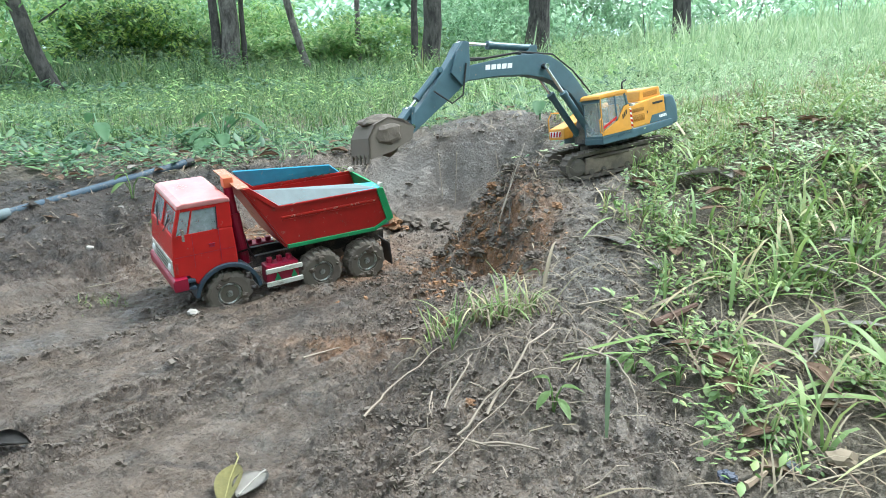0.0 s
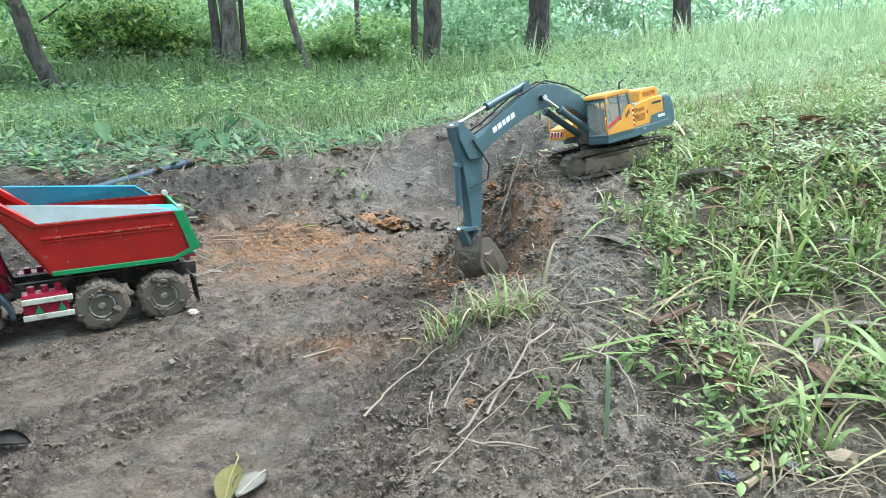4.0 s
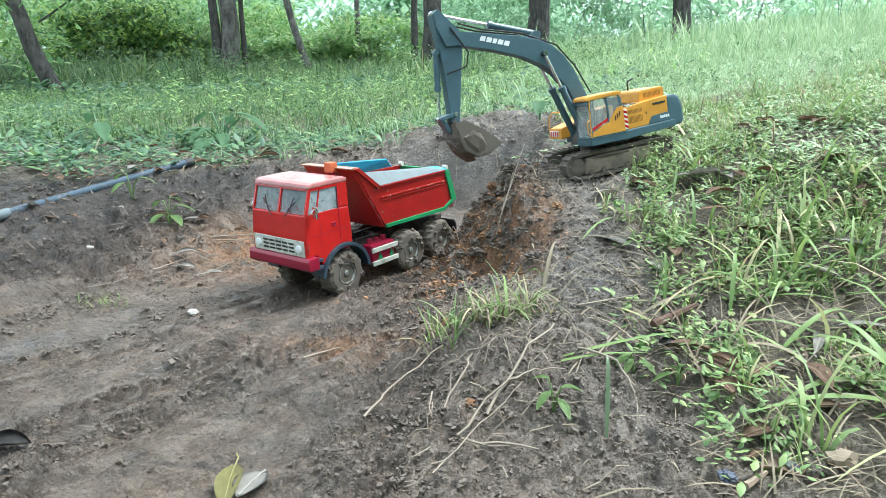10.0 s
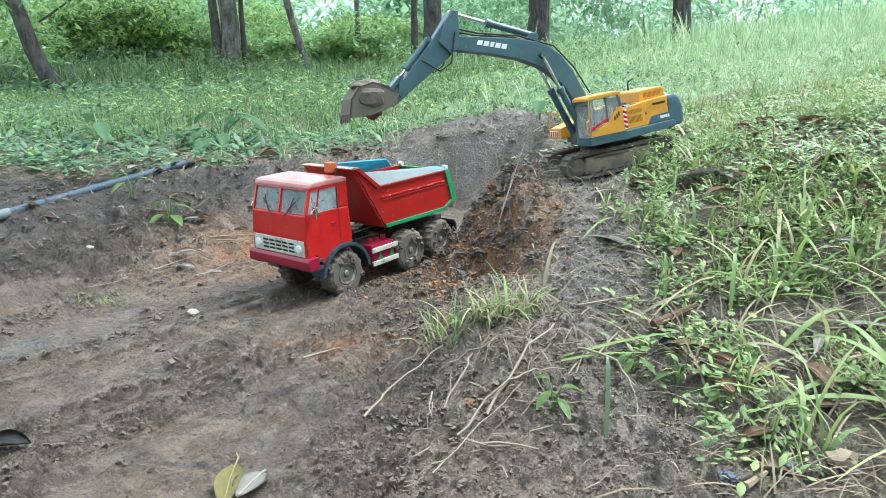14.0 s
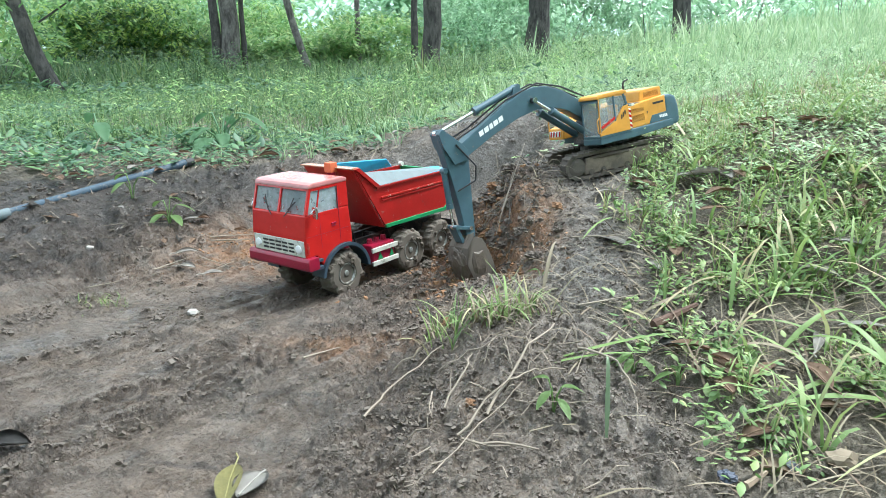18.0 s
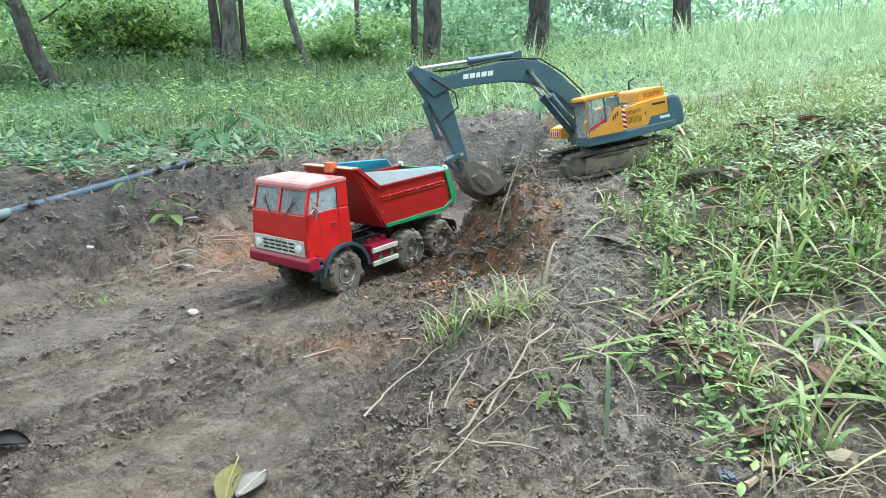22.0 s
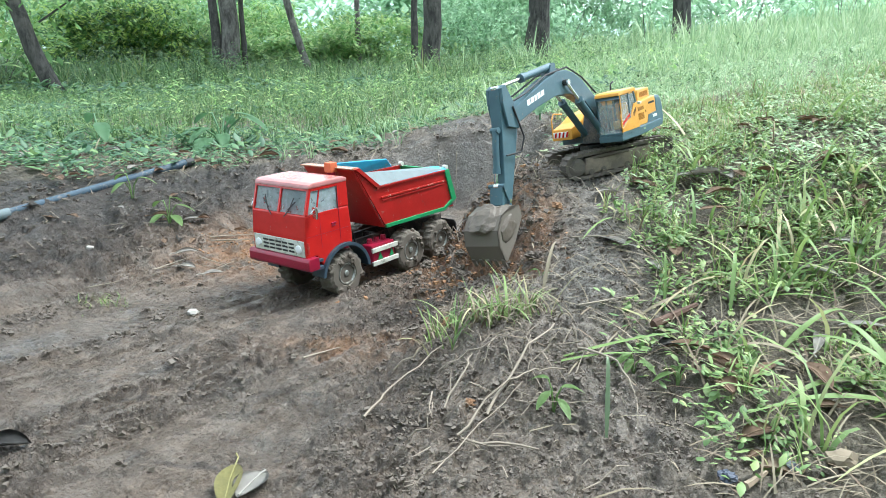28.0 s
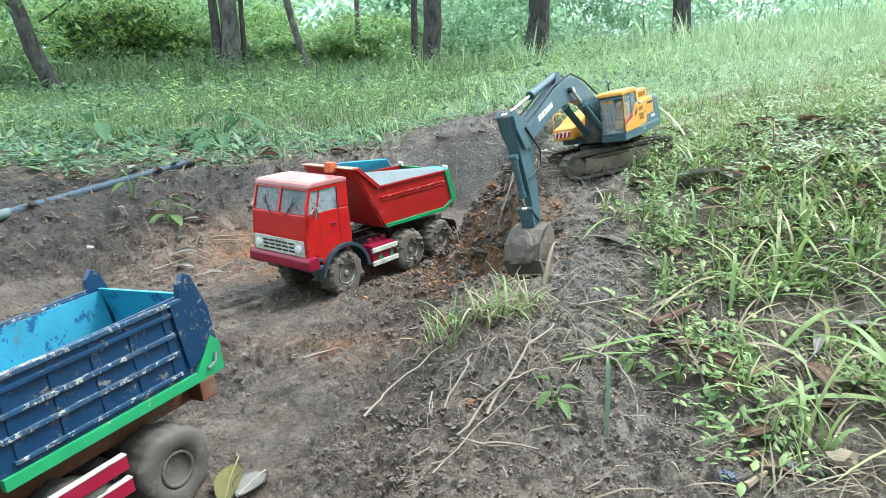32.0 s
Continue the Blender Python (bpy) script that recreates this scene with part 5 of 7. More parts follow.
def leaf_arrays(p, az, tilt, length, width, fold=0.18, droop=0.25):
    """Folded pointed leaves that start at p, point to az and rise by tilt."""
    n = len(p)
    d = np.stack([np.cos(az) * np.cos(tilt), np.sin(az) * np.cos(tilt), np.sin(tilt)], -1)
    s = np.stack([-np.sin(az), np.cos(az), np.zeros(n)], -1)
    u = np.cross(d, s) * -1
    L, W = length[:, None], width[:, None]
    mid = p + d * L * 0.45 + u * W * 0.1
    v = np.stack([p, mid + s * W * 0.5 + u * W * fold, mid - u * W * fold * 0.5, mid - s * W * 0.5 + u * W * fold, p + d * L - np.array([0, 0, 1.0]) * L * droop], 1)
    b = (np.arange(n) * 5)[:, None, None]
    f = (np.array([[0, 3, 2], [0, 2, 1], [2, 3, 4], [2, 4, 1]])[None] + b).reshape(-1, 3)
    return v.reshape(-1, 3), f


def fine_leaf_arrays(p, az, tilt, length, width, fold=0.16):
    """Leaves with a rounded outline that bend down to the tip, for the near plants."""
    n = len(p)
    s = np.stack([-np.sin(az), np.cos(az), np.zeros(n)], -1)
    pos, ang, rows = p.copy(), tilt + 0.25, [p[:, None, :]]
    bend = RNG.uniform(0.1, 0.9, n)
    for k, w in enumerate((0.75, 1.0, 0.68)):
        d = np.stack([np.cos(az) * np.cos(ang), np.sin(az) * np.cos(ang), np.sin(ang)], -1)
        u = np.cross(s, d) * -1
        pos = pos + d * length[:, None] * 0.25
        W = (width * w)[:, None]
        rows.append(np.stack([pos + s * W * 0.5 - u * W * fold, pos, pos - s * W * 0.5 - u * W * fold], 1))
        ang = ang - bend * 0.4
    rows.append((pos + np.stack([np.cos(az) * np.cos(ang), np.sin(az) * np.cos(ang), np.sin(ang)], -1) * length[:, None] * 0.25)[:, None, :])
    v = np.concatenate(rows, 1)
    t = [[0, 1, 2], [0, 2, 3]]
    for a in (1, 4):
        t += [[a, a + 3, a + 4], [a, a + 4, a + 1], [a + 1, a + 4, a + 5], [a + 1, a + 5, a + 2]]
    t += [[7, 10, 8], [8, 10, 9]]
    return v.reshape(-1, 3), (np.array(t)[None] + (np.arange(n) * 11)[:, None, None]).reshape(-1, 3)


def blade_arrays(p, az, height_, width, bend, levels=4, start=1.45):
    """Arching grass blades."""
    n = len(p)
    out = np.stack([np.cos(az), np.sin(az), np.zeros(n)], -1)
    s0 = np.stack([-np.sin(az), np.cos(az), np.zeros(n)], -1)
    rows, pos = [], p.copy()
    ang = np.full(n, start) - bend * 0.15
    step = height_ / levels
    for k in range(levels):
        w = (width * (1 - 0.55 * (k / levels) ** 1.5))[:, None] * 0.5
        rows += [pos + s0 * w, pos - s0 * w]
        pos = pos + (out * np.cos(ang)[:, None] + np.array([0, 0, 1.0]) * np.sin(ang)[:, None]) * step[:, None]
        ang = ang - bend / levels
    rows.append(pos)
    v = np.stack(rows, 1)
    k = 2 * levels + 1
    b = (np.arange(n) * k)[:, None, None]
    tri = []
    for i in range(levels - 1):
        a = 2 * i
        tri += [[a, a + 1, a + 3], [a, a + 3, a + 2]]
    a = 2 * (levels - 1)
    tri.append([a, a + 1, a + 2])
    return v.reshape(-1, 3), (np.array(tri)[None] + b).reshape(-1, 3)


def stack(pairs):
    v, f, n = [], [], 0
    for a, b in pairs:
        v.append(a)
        f.append(b + n)
        n += len(a)
    return np.concatenate(v), np.concatenate(f)


def scatter(n, x0, x1, y0, y1, cover):
    x, y = RNG.uniform(x0, x1, n), RNG.uniform(y0, y1, n)
    keep = RNG.uniform(0, 1, n) < cover(x, y)
    x, y = x[keep], y[keep]
    return np.stack([x, y, height(x, y)], -1)


def weeds(p, size, spread, leaves=7, fine=False):
    """Low leafy weeds: a few stalks with pointed leaves round each root."""
    n = len(p)
    q = np.repeat(p, leaves, 0)
    az = RNG.uniform(0, 6.283, len(q))
    r = RNG.uniform(0, 1, len(q))
    sz = np.repeat(size * RNG.uniform(0.6, 1.5, n), leaves)
    q = q + np.stack([np.cos(az) * r * spread * sz, np.sin(az) * r * spread * sz, RNG.uniform(0.1, 1.0, len(q)) * sz * 1.1], -1)
    return (fine_leaf_arrays if fine else leaf_arrays)(q, az + RNG.uniform(-0.6, 0.6, len(q)), RNG.uniform(-0.3, 0.75, len(q)), sz * RNG.uniform(0.7, 1.3, len(q)), sz * RNG.uniform(0.32, 0.6, len(q)))


def tufts(p, tall, width, per=6, bend=(0.3, 2.0), levels=4):
    n = len(p)
    q = np.repeat(p, per, 0) + np.concatenate([RNG.normal(0, 0.008, (n * per, 2)) * (np.repeat(tall * np.ones(n), per) / 0.1)[:, None], np.zeros((n * per, 1))], 1)
    h = np.repeat(tall * RNG.uniform(0.6, 1.3, n), per) * RNG.uniform(0.5, 1.1, n * per)
    return blade_arrays(q, RNG.uniform(0, 6.283, len(q)), h, width * RNG.uniform(0.6, 1.3, len(q)), RNG.uniform(*bend, len(q)), levels)


def stuff(name, pairs, material, label, category, flat=False):
    me = fast_mesh(name, *stack(pairs), material)
    if flat:
        me.shade_flat()
    return tagged(new(name, me), label, category, kind="stuff")


def crumb_arrays(p, r):
    """Small angular crumbs with six uneven faces."""
    v0 = np.array([[i, j, k] for k in (-1, 1) for j in (-1, 1) for i in (-1, 1)], float) * 0.72
    f0 = np.array([[0, 2, 3], [0, 3, 1], [4, 5, 7], [4, 7, 6], [0, 1, 5], [0, 5, 4], [2, 6, 7], [2, 7, 3], [0, 4, 6], [0, 6, 2], [1, 3, 7], [1, 7, 5]])
    n = len(p)
    v = v0[None] * RNG.uniform(0.3, 1.6, (n, 8, 3)) * RNG.uniform(0.6, 1.5, (n, 1, 3)) * r[:, None, None]
    a, b = RNG.uniform(0, 6.283, n), RNG.uniform(-0.7, 0.7, n)
    ca, sa, cb, sb = np.cos(a)[:, None], np.sin(a)[:, None], np.cos(b)[:, None], np.sin(b)[:, None]
    x, z = v[:, :, 0] * cb - v[:, :, 2] * sb, v[:, :, 0] * sb + v[:, :, 2] * cb
    v = np.stack([x * ca - v[:, :, 1] * sa, x * sa + v[:, :, 1] * ca, z * 0.8], -1) + p[:, None, :]
    return v.reshape(-1, 3), (f0[None] + (np.arange(n) * 8)[:, None, None]).reshape(-1, 3)


def clustered(p, r, k):
    """Clods made of k crumbs grown together round each place."""
    n = len(p)
    q, rr = np.repeat(p, k, 0), np.repeat(r, k)
    off = RNG.normal(0, 0.95, (n * k, 3)) * rr[:, None]
    off[:, 2] = np.abs(off[:, 2]) * 0.35
    return crumb_arrays(q + off, rr * RNG.uniform(0.35, 0.95, n * k))


def clods():
    """Crumbs in trails along the ruts, thick on the broken bank and the dug heap."""
    bare = lambda x, y: 1 - plant_cover(x, y)
    dug = lambda x, y: np.clip(1.3 * np.exp(-(((x - 0.10) / 0.19) ** 2 + ((y - 1.50) / 0.22) ** 2)), 0, 1) * bare(x, y)
    p = scatter(14000, -0.35, 0.5, 1.0, 2.0, dug)
    q = crumb_arrays(p, 0.0012 + 0.0048 * RNG.uniform(0, 1, len(p)) ** 4)
    floor = lambda x, y: (1 - sm(soil_masks(x, y)[0], 0.3, 0.8)) * np.clip(0.04 + 1.4 * crumb_cover(x, y) ** 2.5, 0, 1)
    p = scatter(17000, -1.1, 0.1, 0.60, 2.0, lambda x, y: floor(x, y) * sm(y, 2.6, 0.8))
    q2 = clustered(p, 0.0010 + 0.0042 * RNG.uniform(0, 1, len(p)) ** 2.5, 3)
    near = lambda x, y: sm(soil_masks(x, y)[1], 0.05, 0.3) * bare(x, y) * (0.35 + 0.65 * sm(fbm(x, y, 9, 2, 117), -0.1, 0.15))
    p = scatter(11000, -0.2, 0.5, 0.60, 1.35, near)
    q3 = clustered(p, 0.0008 + 0.0036 * RNG.uniform(0, 1, len(p)) ** 3.5, 3)
    bank = lambda x, y: np.maximum(sm(soil_masks(x, y)[2], 0.02, 0.2) * (1 - 0.7 * sm(x, -0.35, -0.1)), sm(-x, 0.75, 0.95) * sm(y, 1.2, 1.5)) * bare(x, y) * (0.3 + 0.7 * sm(fbm(x, y, 6, 2, 119), -0.05, 0.15))
    p = scatter(5500, -1.3, 0.5, 1.3, 2.4, bank)
    q4 = clustered(p, 0.0015 + 0.0065 * RNG.uniform(0, 1, len(p)) ** 3, 3)
    stuff("mud_clods", [q, q2, q3, q4], M_MUDLUMP, "crumbs and clods of wet mud strewn over the pit", "mud", True)
    clay = lambda x, y: np.clip(np.exp(-(((x - 0.07) / 0.10) ** 2 + ((y - 1.46) / 0.17) ** 2)) + 1.0 * np.exp(-(((x + 0.42) / 0.16) ** 2 + ((y - 1.83) / 0.13) ** 2)), 0, 1)
    p = scatter(30000, -0.8, 0.35, 1.15, 2.1, clay)
    stuff("clay_crumbs", [crumb_arrays(p, 0.0012 + 0.0035 * RNG.uniform(0, 1, len(p)) ** 3)], M_CLAYLUMP, "orange clay crumbs below the digging face", "clay", True)


def big_clods():
    R = random.Random(12)
    kinds = []
    for k in range(6):
        bm = lump(1.0, 60 + k, (1.2, 1.0, 0.75), 3, 0.75)
        for v in bm.verts:
            v.co *= 1 + 0.30 * noise.noise(v.co * 3.3 + Vector((k, 0, 0))) + 0.22 * noise.noise(v.co * 8 + Vector((0, k, 0)))
        me = bpy.data.meshes.new("mud_clod")
        bm.to_mesh(me)
        bm.free()
        me.materials.append(M_MUDLUMP if k % 6 else M_CLAYLUMP)
        kinds.append(me)
    spots = [(R.gauss(0.07, 0.06), R.gauss(1.60, 0.08), R.uniform(0.004, 0.013)) for k in range(70)] + [(R.gauss(-0.20, 0.07), R.gauss(1.99, 0.045), 0.008 + 0.026 * R.random() ** 2) for k in range(54)] + [(R.gauss(0.04, 0.05), R.gauss(0.98, 0.14), R.uniform(0.004, 0.009)) for k in range(16)] + [(R.gauss(0.12, 0.06), R.gauss(1.47, 0.08), R.uniform(0.004, 0.011)) for k in range(50)]
    for k, (x, y, r) in enumerate(spots):
        o = new("mud_clod", kinds[k % 6])
        o.location, o.rotation_euler, o.scale = (x, y, on_ground(x, y) + r * 0.25), (R.uniform(-0.4, 0.4), R.uniform(-0.4, 0.4), R.uniform(0, 6.28)), (r, r, r)
        tagged(o, "lump of wet soil fallen from the digging", "soil", group="lumps of dug soil")


def herbs(p, tall, leaf, per=12):
    """Upright herbs: small leaves set along a stem that leans a little, and the stem itself."""
    n = len(p)
    h = tall * RNG.uniform(0.55, 1.2, n) * (0.5 + 0.9 * sm(fbm(p[:, 0], p[:, 1], 1.7, 2, 219), -0.22, 0.25))
    lean = RNG.normal(0, 0.22, (n, 2))
    q = np.repeat(p, per, 0)
    hh, t = np.repeat(h, per), RNG.uniform(0.12, 1.0, n * per) ** 0.8
    az = RNG.uniform(0, 6.283, n * per)
    q = q + np.concatenate([np.repeat(lean, per, 0) * (hh * t)[:, None], (hh * t)[:, None]], 1)
    sz = leaf * np.repeat(RNG.uniform(0.7, 1.4, n), per) * (1.25 - 0.6 * t)
    leaves = leaf_arrays(q, az, RNG.uniform(-0.4, 0.9, n * per), sz * RNG.uniform(0.8, 1.4, n * per), sz * RNG.uniform(0.25, 0.55, n * per))
    stems = blade_arrays(p, np.arctan2(lean[:, 1], lean[:, 0]), h, np.full(n, leaf * 0.07), np.hypot(lean[:, 0], lean[:, 1]) * 2, 2)
    return stack([leaves, stems])


def wedge(x, y):
    """Full growth on the slope before the pit's back edge, thinner far out to the sides."""
    return np.where(np.abs(x) < 0.70 * y + 0.5, 1.0, 0.25)


def plants():
    patch = lambda x, y: plant_cover(x, y) * np.clip(0.8 + 1.2 * fbm(x, y, 5, 2, 201), 0.4, 1)
    clump = lambda x, y: sm(plant_cover(x, y), 0.15, 0.6) * sm(fbm(x, y, 6, 3, 203), -0.42, -0.02) * np.where(x < 0.75 * y + 0.35, 1.0, 0.3) * sm(y, 0.58, 0.80)
    # low weeds on the near bank, round the pit and on the meadow
    a = weeds(scatter(4900, 0.12, 1.6, 0.55, 2.3, clump), 0.0135, 1.7, 6, True)
    a2 = weeds(scatter(900, 0.15, 1.6, 0.55, 2.0, clump), 0.015, 1.7, 5, True)
    h0 = herbs(scatter(1500, 0.2, 1.6, 0.6, 2.3, clump), 0.065, 0.013, 10)
    b = weeds(scatter(5600, -2.0, 0.6, 1.8, 3.2, patch), 0.019, 1.6, 5)
    b2 = weeds(scatter(420, -2.0, 0.3, 1.9, 3.0, patch), 0.034, 1.3, 5, True)
    c = weeds(scatter(6000, 0.3, 2.4, 1.35, 3.6, patch), 0.016, 1.6)
    h1 = herbs(scatter(2600, 0.3, 2.8, 1.8, 4.2, lambda x, y: patch(x, y) * sm(fbm(x, y, 3, 2, 209), -0.2, 0.2)), 0.075, 0.016, 10)
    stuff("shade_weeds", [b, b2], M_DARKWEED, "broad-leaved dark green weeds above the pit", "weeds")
    stuff("slope_weeds", [c, h1], M_PALEWEED, "pale leafy weeds on the slope beside the digger", "weeds")
    stuff("low_weeds", [a, a2, h0], M_WEED, "low leafy green weeds with dark soil between", "weeds")
    # tall herbs and grass of the meadow under the trees: uneven clumps with dark hollows
    humps = lambda x, y: plant_cover(x, y) * wedge(x, y) * sm(fbm(x, y, 1.3, 3, 207), -0.55, 0.15)
    e = [herbs(scatter(4200, -4.2, 2.4, 2.6, 4.6, lambda x, y: humps(x, y) * sm(x, 2.2, 0.2)), 0.085, 0.021, 10)]
    e += [herbs(scatter(4600, -6, 3.5, 4.3, 7.2, lambda x, y: humps(x, y) * sm(x, 2.8, 0.4)), 0.15, 0.034, 9)]
    e += [herbs(scatter(3600, -7, 3.5, 7.0, 10.0, lambda x, y: humps(x, y) * sm(x, 3.0, 0.8)), 0.30, 0.050, 10)]
    stuff("meadow_weeds", e, M_MEADOWLEAF, "leafy upright herbs of the meadow in uneven clumps", "weeds")
    # Noise patches of darker weeds; their colour gives the shading between clumps.
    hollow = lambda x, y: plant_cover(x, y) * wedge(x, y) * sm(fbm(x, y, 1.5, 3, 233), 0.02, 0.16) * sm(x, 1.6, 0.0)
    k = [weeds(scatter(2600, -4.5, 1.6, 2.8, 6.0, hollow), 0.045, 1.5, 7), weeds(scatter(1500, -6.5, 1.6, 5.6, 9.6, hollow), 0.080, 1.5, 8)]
    stuff("broad_weeds", k, M_DARKWEED, "broad dark green weeds in patches toned like shaded hollows", "weeds")
    # Brighter herbs in noise patches; the sunlight on them is leaf colour.
    lit = [herbs(scatter(1500, -6, 1.5, 3.6, 8.5, lambda x, y: plant_cover(x, y) * wedge(x, y) * sm(fbm(x, y, 0.9, 2, 217), 0.0, 0.2)), 0.20, 0.032, 10)]
    stuff("yellow_herbs", lit, M_SUNBUSH, "yellow-green herbs toned as a sunlit patch of meadow", "weeds")
    right = lambda x, y: clump(x, y) * sm(x, 0.2, 0.6)
    g = [tufts(scatter(3200, 0.1, 1.6, 0.55, 2.4, right), 0.060, 0.0026, 5)]
    g += [tufts(scatter(420, 0.40, 1.5, 0.6, 1.8, lambda x, y: right(x, y) * sm(y, 1.55, 1.2)), 0.15, 0.0065, 4, (0.9, 2.3))]
    flat = scatter(520, 0.34, 1.3, 0.62, 2.0, lambda x, y: right(x, y) * (0.35 + 0.65 * sm(y, 1.55, 1.2)))
    g += [blade_arrays(flat, RNG.uniform(0, 6.283, len(flat)), RNG.uniform(0.09, 0.24, len(flat)), RNG.uniform(0.004, 0.009, len(flat)), RNG.uniform(0.5, 1.3, len(flat)), 6, RNG.uniform(0.3, 0.9, len(flat)))]
    stuff("bank_grass", g, M_GRASS, "fresh green grass blades on the bank", "grass")
    slope = lambda x, y: patch(x, y) * sm(x, -1.0, 0.9) * wedge(x, y)
    m = [tufts(scatter(7500, -1.5, 3.4, 2.2, 4.2, slope), 0.085, 0.0030, 5)]
    m += [tufts(scatter(3500, -4, 9, -3.0, 2.3, lambda x, y: plant_cover(x, y) * np.maximum(sm(x, 1.2, 1.6), np.maximum(sm(-x, 1.5, 2), sm(-y, 0, 0.3)))), 0.12, 0.008, 5, (0.3, 2.0), 2)]
    m += [tufts(scatter(9000, -1.5, 7, 4.0, 9.5, lambda x, y: plant_cover(x, y) * np.clip(0.35 + 0.35 * x, 0.08, 1) * wedge(x, y)), 0.12, 0.0050, 5, (0.3, 2.0), 2)]
    tall = lambda x, y: plant_cover(x, y) * np.clip(0.1 + 0.3 * x, 0, 1) * wedge(x, y)
    m += [tufts(scatter(4000, -1, 7, 3.4, 8.0, tall), 0.17, 0.0065, 5, (0.2, 1.8), 3)]
    crest = lambda x, y: plant_cover(x, y) * np.clip(0.2 + 0.25 * x, 0, 1) * wedge(x, y)
    m += [tufts(scatter(900, -1.5, 7.5, 7.0, 9.7, crest), 0.46, 0.011, 4, (0.2, 1.4), 4)]
    m += [tufts(scatter(4500, -14, 14, 9.0, 18, plant_cover), 0.26, 0.02, 5, (0.3, 2.0), 2)]
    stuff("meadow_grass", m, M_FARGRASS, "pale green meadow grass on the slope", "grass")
    # Darkened grass on the left, where the colour supplies the trees' shade.
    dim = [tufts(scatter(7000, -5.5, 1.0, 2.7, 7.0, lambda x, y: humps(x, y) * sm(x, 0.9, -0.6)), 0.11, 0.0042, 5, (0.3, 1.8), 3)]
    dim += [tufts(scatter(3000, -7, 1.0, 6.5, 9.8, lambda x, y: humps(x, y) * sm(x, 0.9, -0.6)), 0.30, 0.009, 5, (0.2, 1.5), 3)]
    stuff("shade_grass", dim, M_SHADEDGRASS, "olive meadow grass with the trees' shade in its colour", "grass")
    q = scatter(7500, 0.08, 1.5, 0.6, 2.6, plant_cover)
    d = [blade_arrays(q, RNG.uniform(0, 6.283, len(q)), RNG.uniform(0.03, 0.12, len(q)), RNG.uniform(0.001, 0.0032, len(q)), RNG.uniform(0.3, 1.3, len(q)), 4, RNG.uniform(0.1, 1.0, len(q)))]
    q = scatter(700, 0.18, 1.4, 0.66, 2.3, lambda x, y: sm(plant_cover(x, y), 0.1, 0.4) * sm(y, 0.75, 1.0))
    d += [blade_arrays(q + np.array([0, 0, 0.006]), RNG.uniform(0, 6.283, len(q)), RNG.uniform(0.06, 0.18, len(q)), RNG.uniform(0.0012, 0.0038, len(q)), RNG.uniform(0.1, 0.7, len(q)), 6, RNG.uniform(0.05, 0.5, len(q)))]
    rim = lambda x, y: sm(soil_masks(x, y)[0], 0.75, 1.0) * 0.8
    q = scatter(3000, -1.8, 1.0, 1.8, 2.9, rim)
    d += [blade_arrays(q, RNG.uniform(0, 6.283, len(q)), RNG.uniform(0.03, 0.12, len(q)), RNG.uniform(0.001, 0.006, len(q)), RNG.uniform(0.2, 0.9, len(q)), 4, RNG.uniform(0.0, 0.6, len(q)))]
    q = scatter(420, 0.14, 0.40, 1.02, 1.75, lambda x, y: np.full_like(x, 0.55))
    d += [blade_arrays(q + np.array([0, 0, 0.004]), RNG.uniform(0, 6.283, len(q)), RNG.uniform(0.03, 0.11, len(q)), RNG.uniform(0.001, 0.0032, len(q)), RNG.uniform(0.1, 0.6, len(q)), 5, RNG.uniform(0.0, 0.4, len(q)))]
    stuff("dry_straw", d, M_DRY, "dry straw and dead blades among the weeds", "straw")


clods()
big_clods()
plants()


def bush(x, y, w, d, h, n, size, mat, label, base=None, seed=0):
    """A bush: stems, and leaves in uneven clumps with gaps."""
    r = np.random.RandomState(seed)
    z0 = on_ground(x, y) if base is None else base
    t = tagged(new("bush"), label, "bush")
    t.location = (x, y, z0)
    clumps = max(14, n // 90)
    cx = r.normal(0, 0.33, (clumps, 3))
    cx[:, 2] = r.uniform(0.12, 0.95, clumps) ** 0.8
    cx[:, :2] *= (1.15 - 0.55 * cx[:, 2:3])
    cs = r.uniform(0.09, 0.2, clumps)
    k = r.randint(0, clumps, n)
    p = cx[k] + r.normal(0, 1, (n, 3)) * cs[k][:, None] * 0.6
    p[:, 2] = np.abs(p[:, 2])
    p = p * np.array([w, d, h])
    v, f = leaf_arrays(p, r.uniform(0, 6.283, n), r.uniform(-0.9, 0.8, n), size * r.uniform(0.6, 1.4, n), size * r.uniform(0.35, 0.6, n))
    o = new("foliage", fast_mesh("foliage", v, f, mat))
    o.parent = t
    for i in range(5):
        q = cx[i] * np.array([w, d, h])
        part("stem", tube([(q[0] * 0.2, q[1] * 0.2, -0.05), (q[0] * 0.6, q[1] * 0.6, q[2] * 0.5), tuple(q)], 0.0035 * h, 5, None, 0.002), M_BARK, t)
    return t


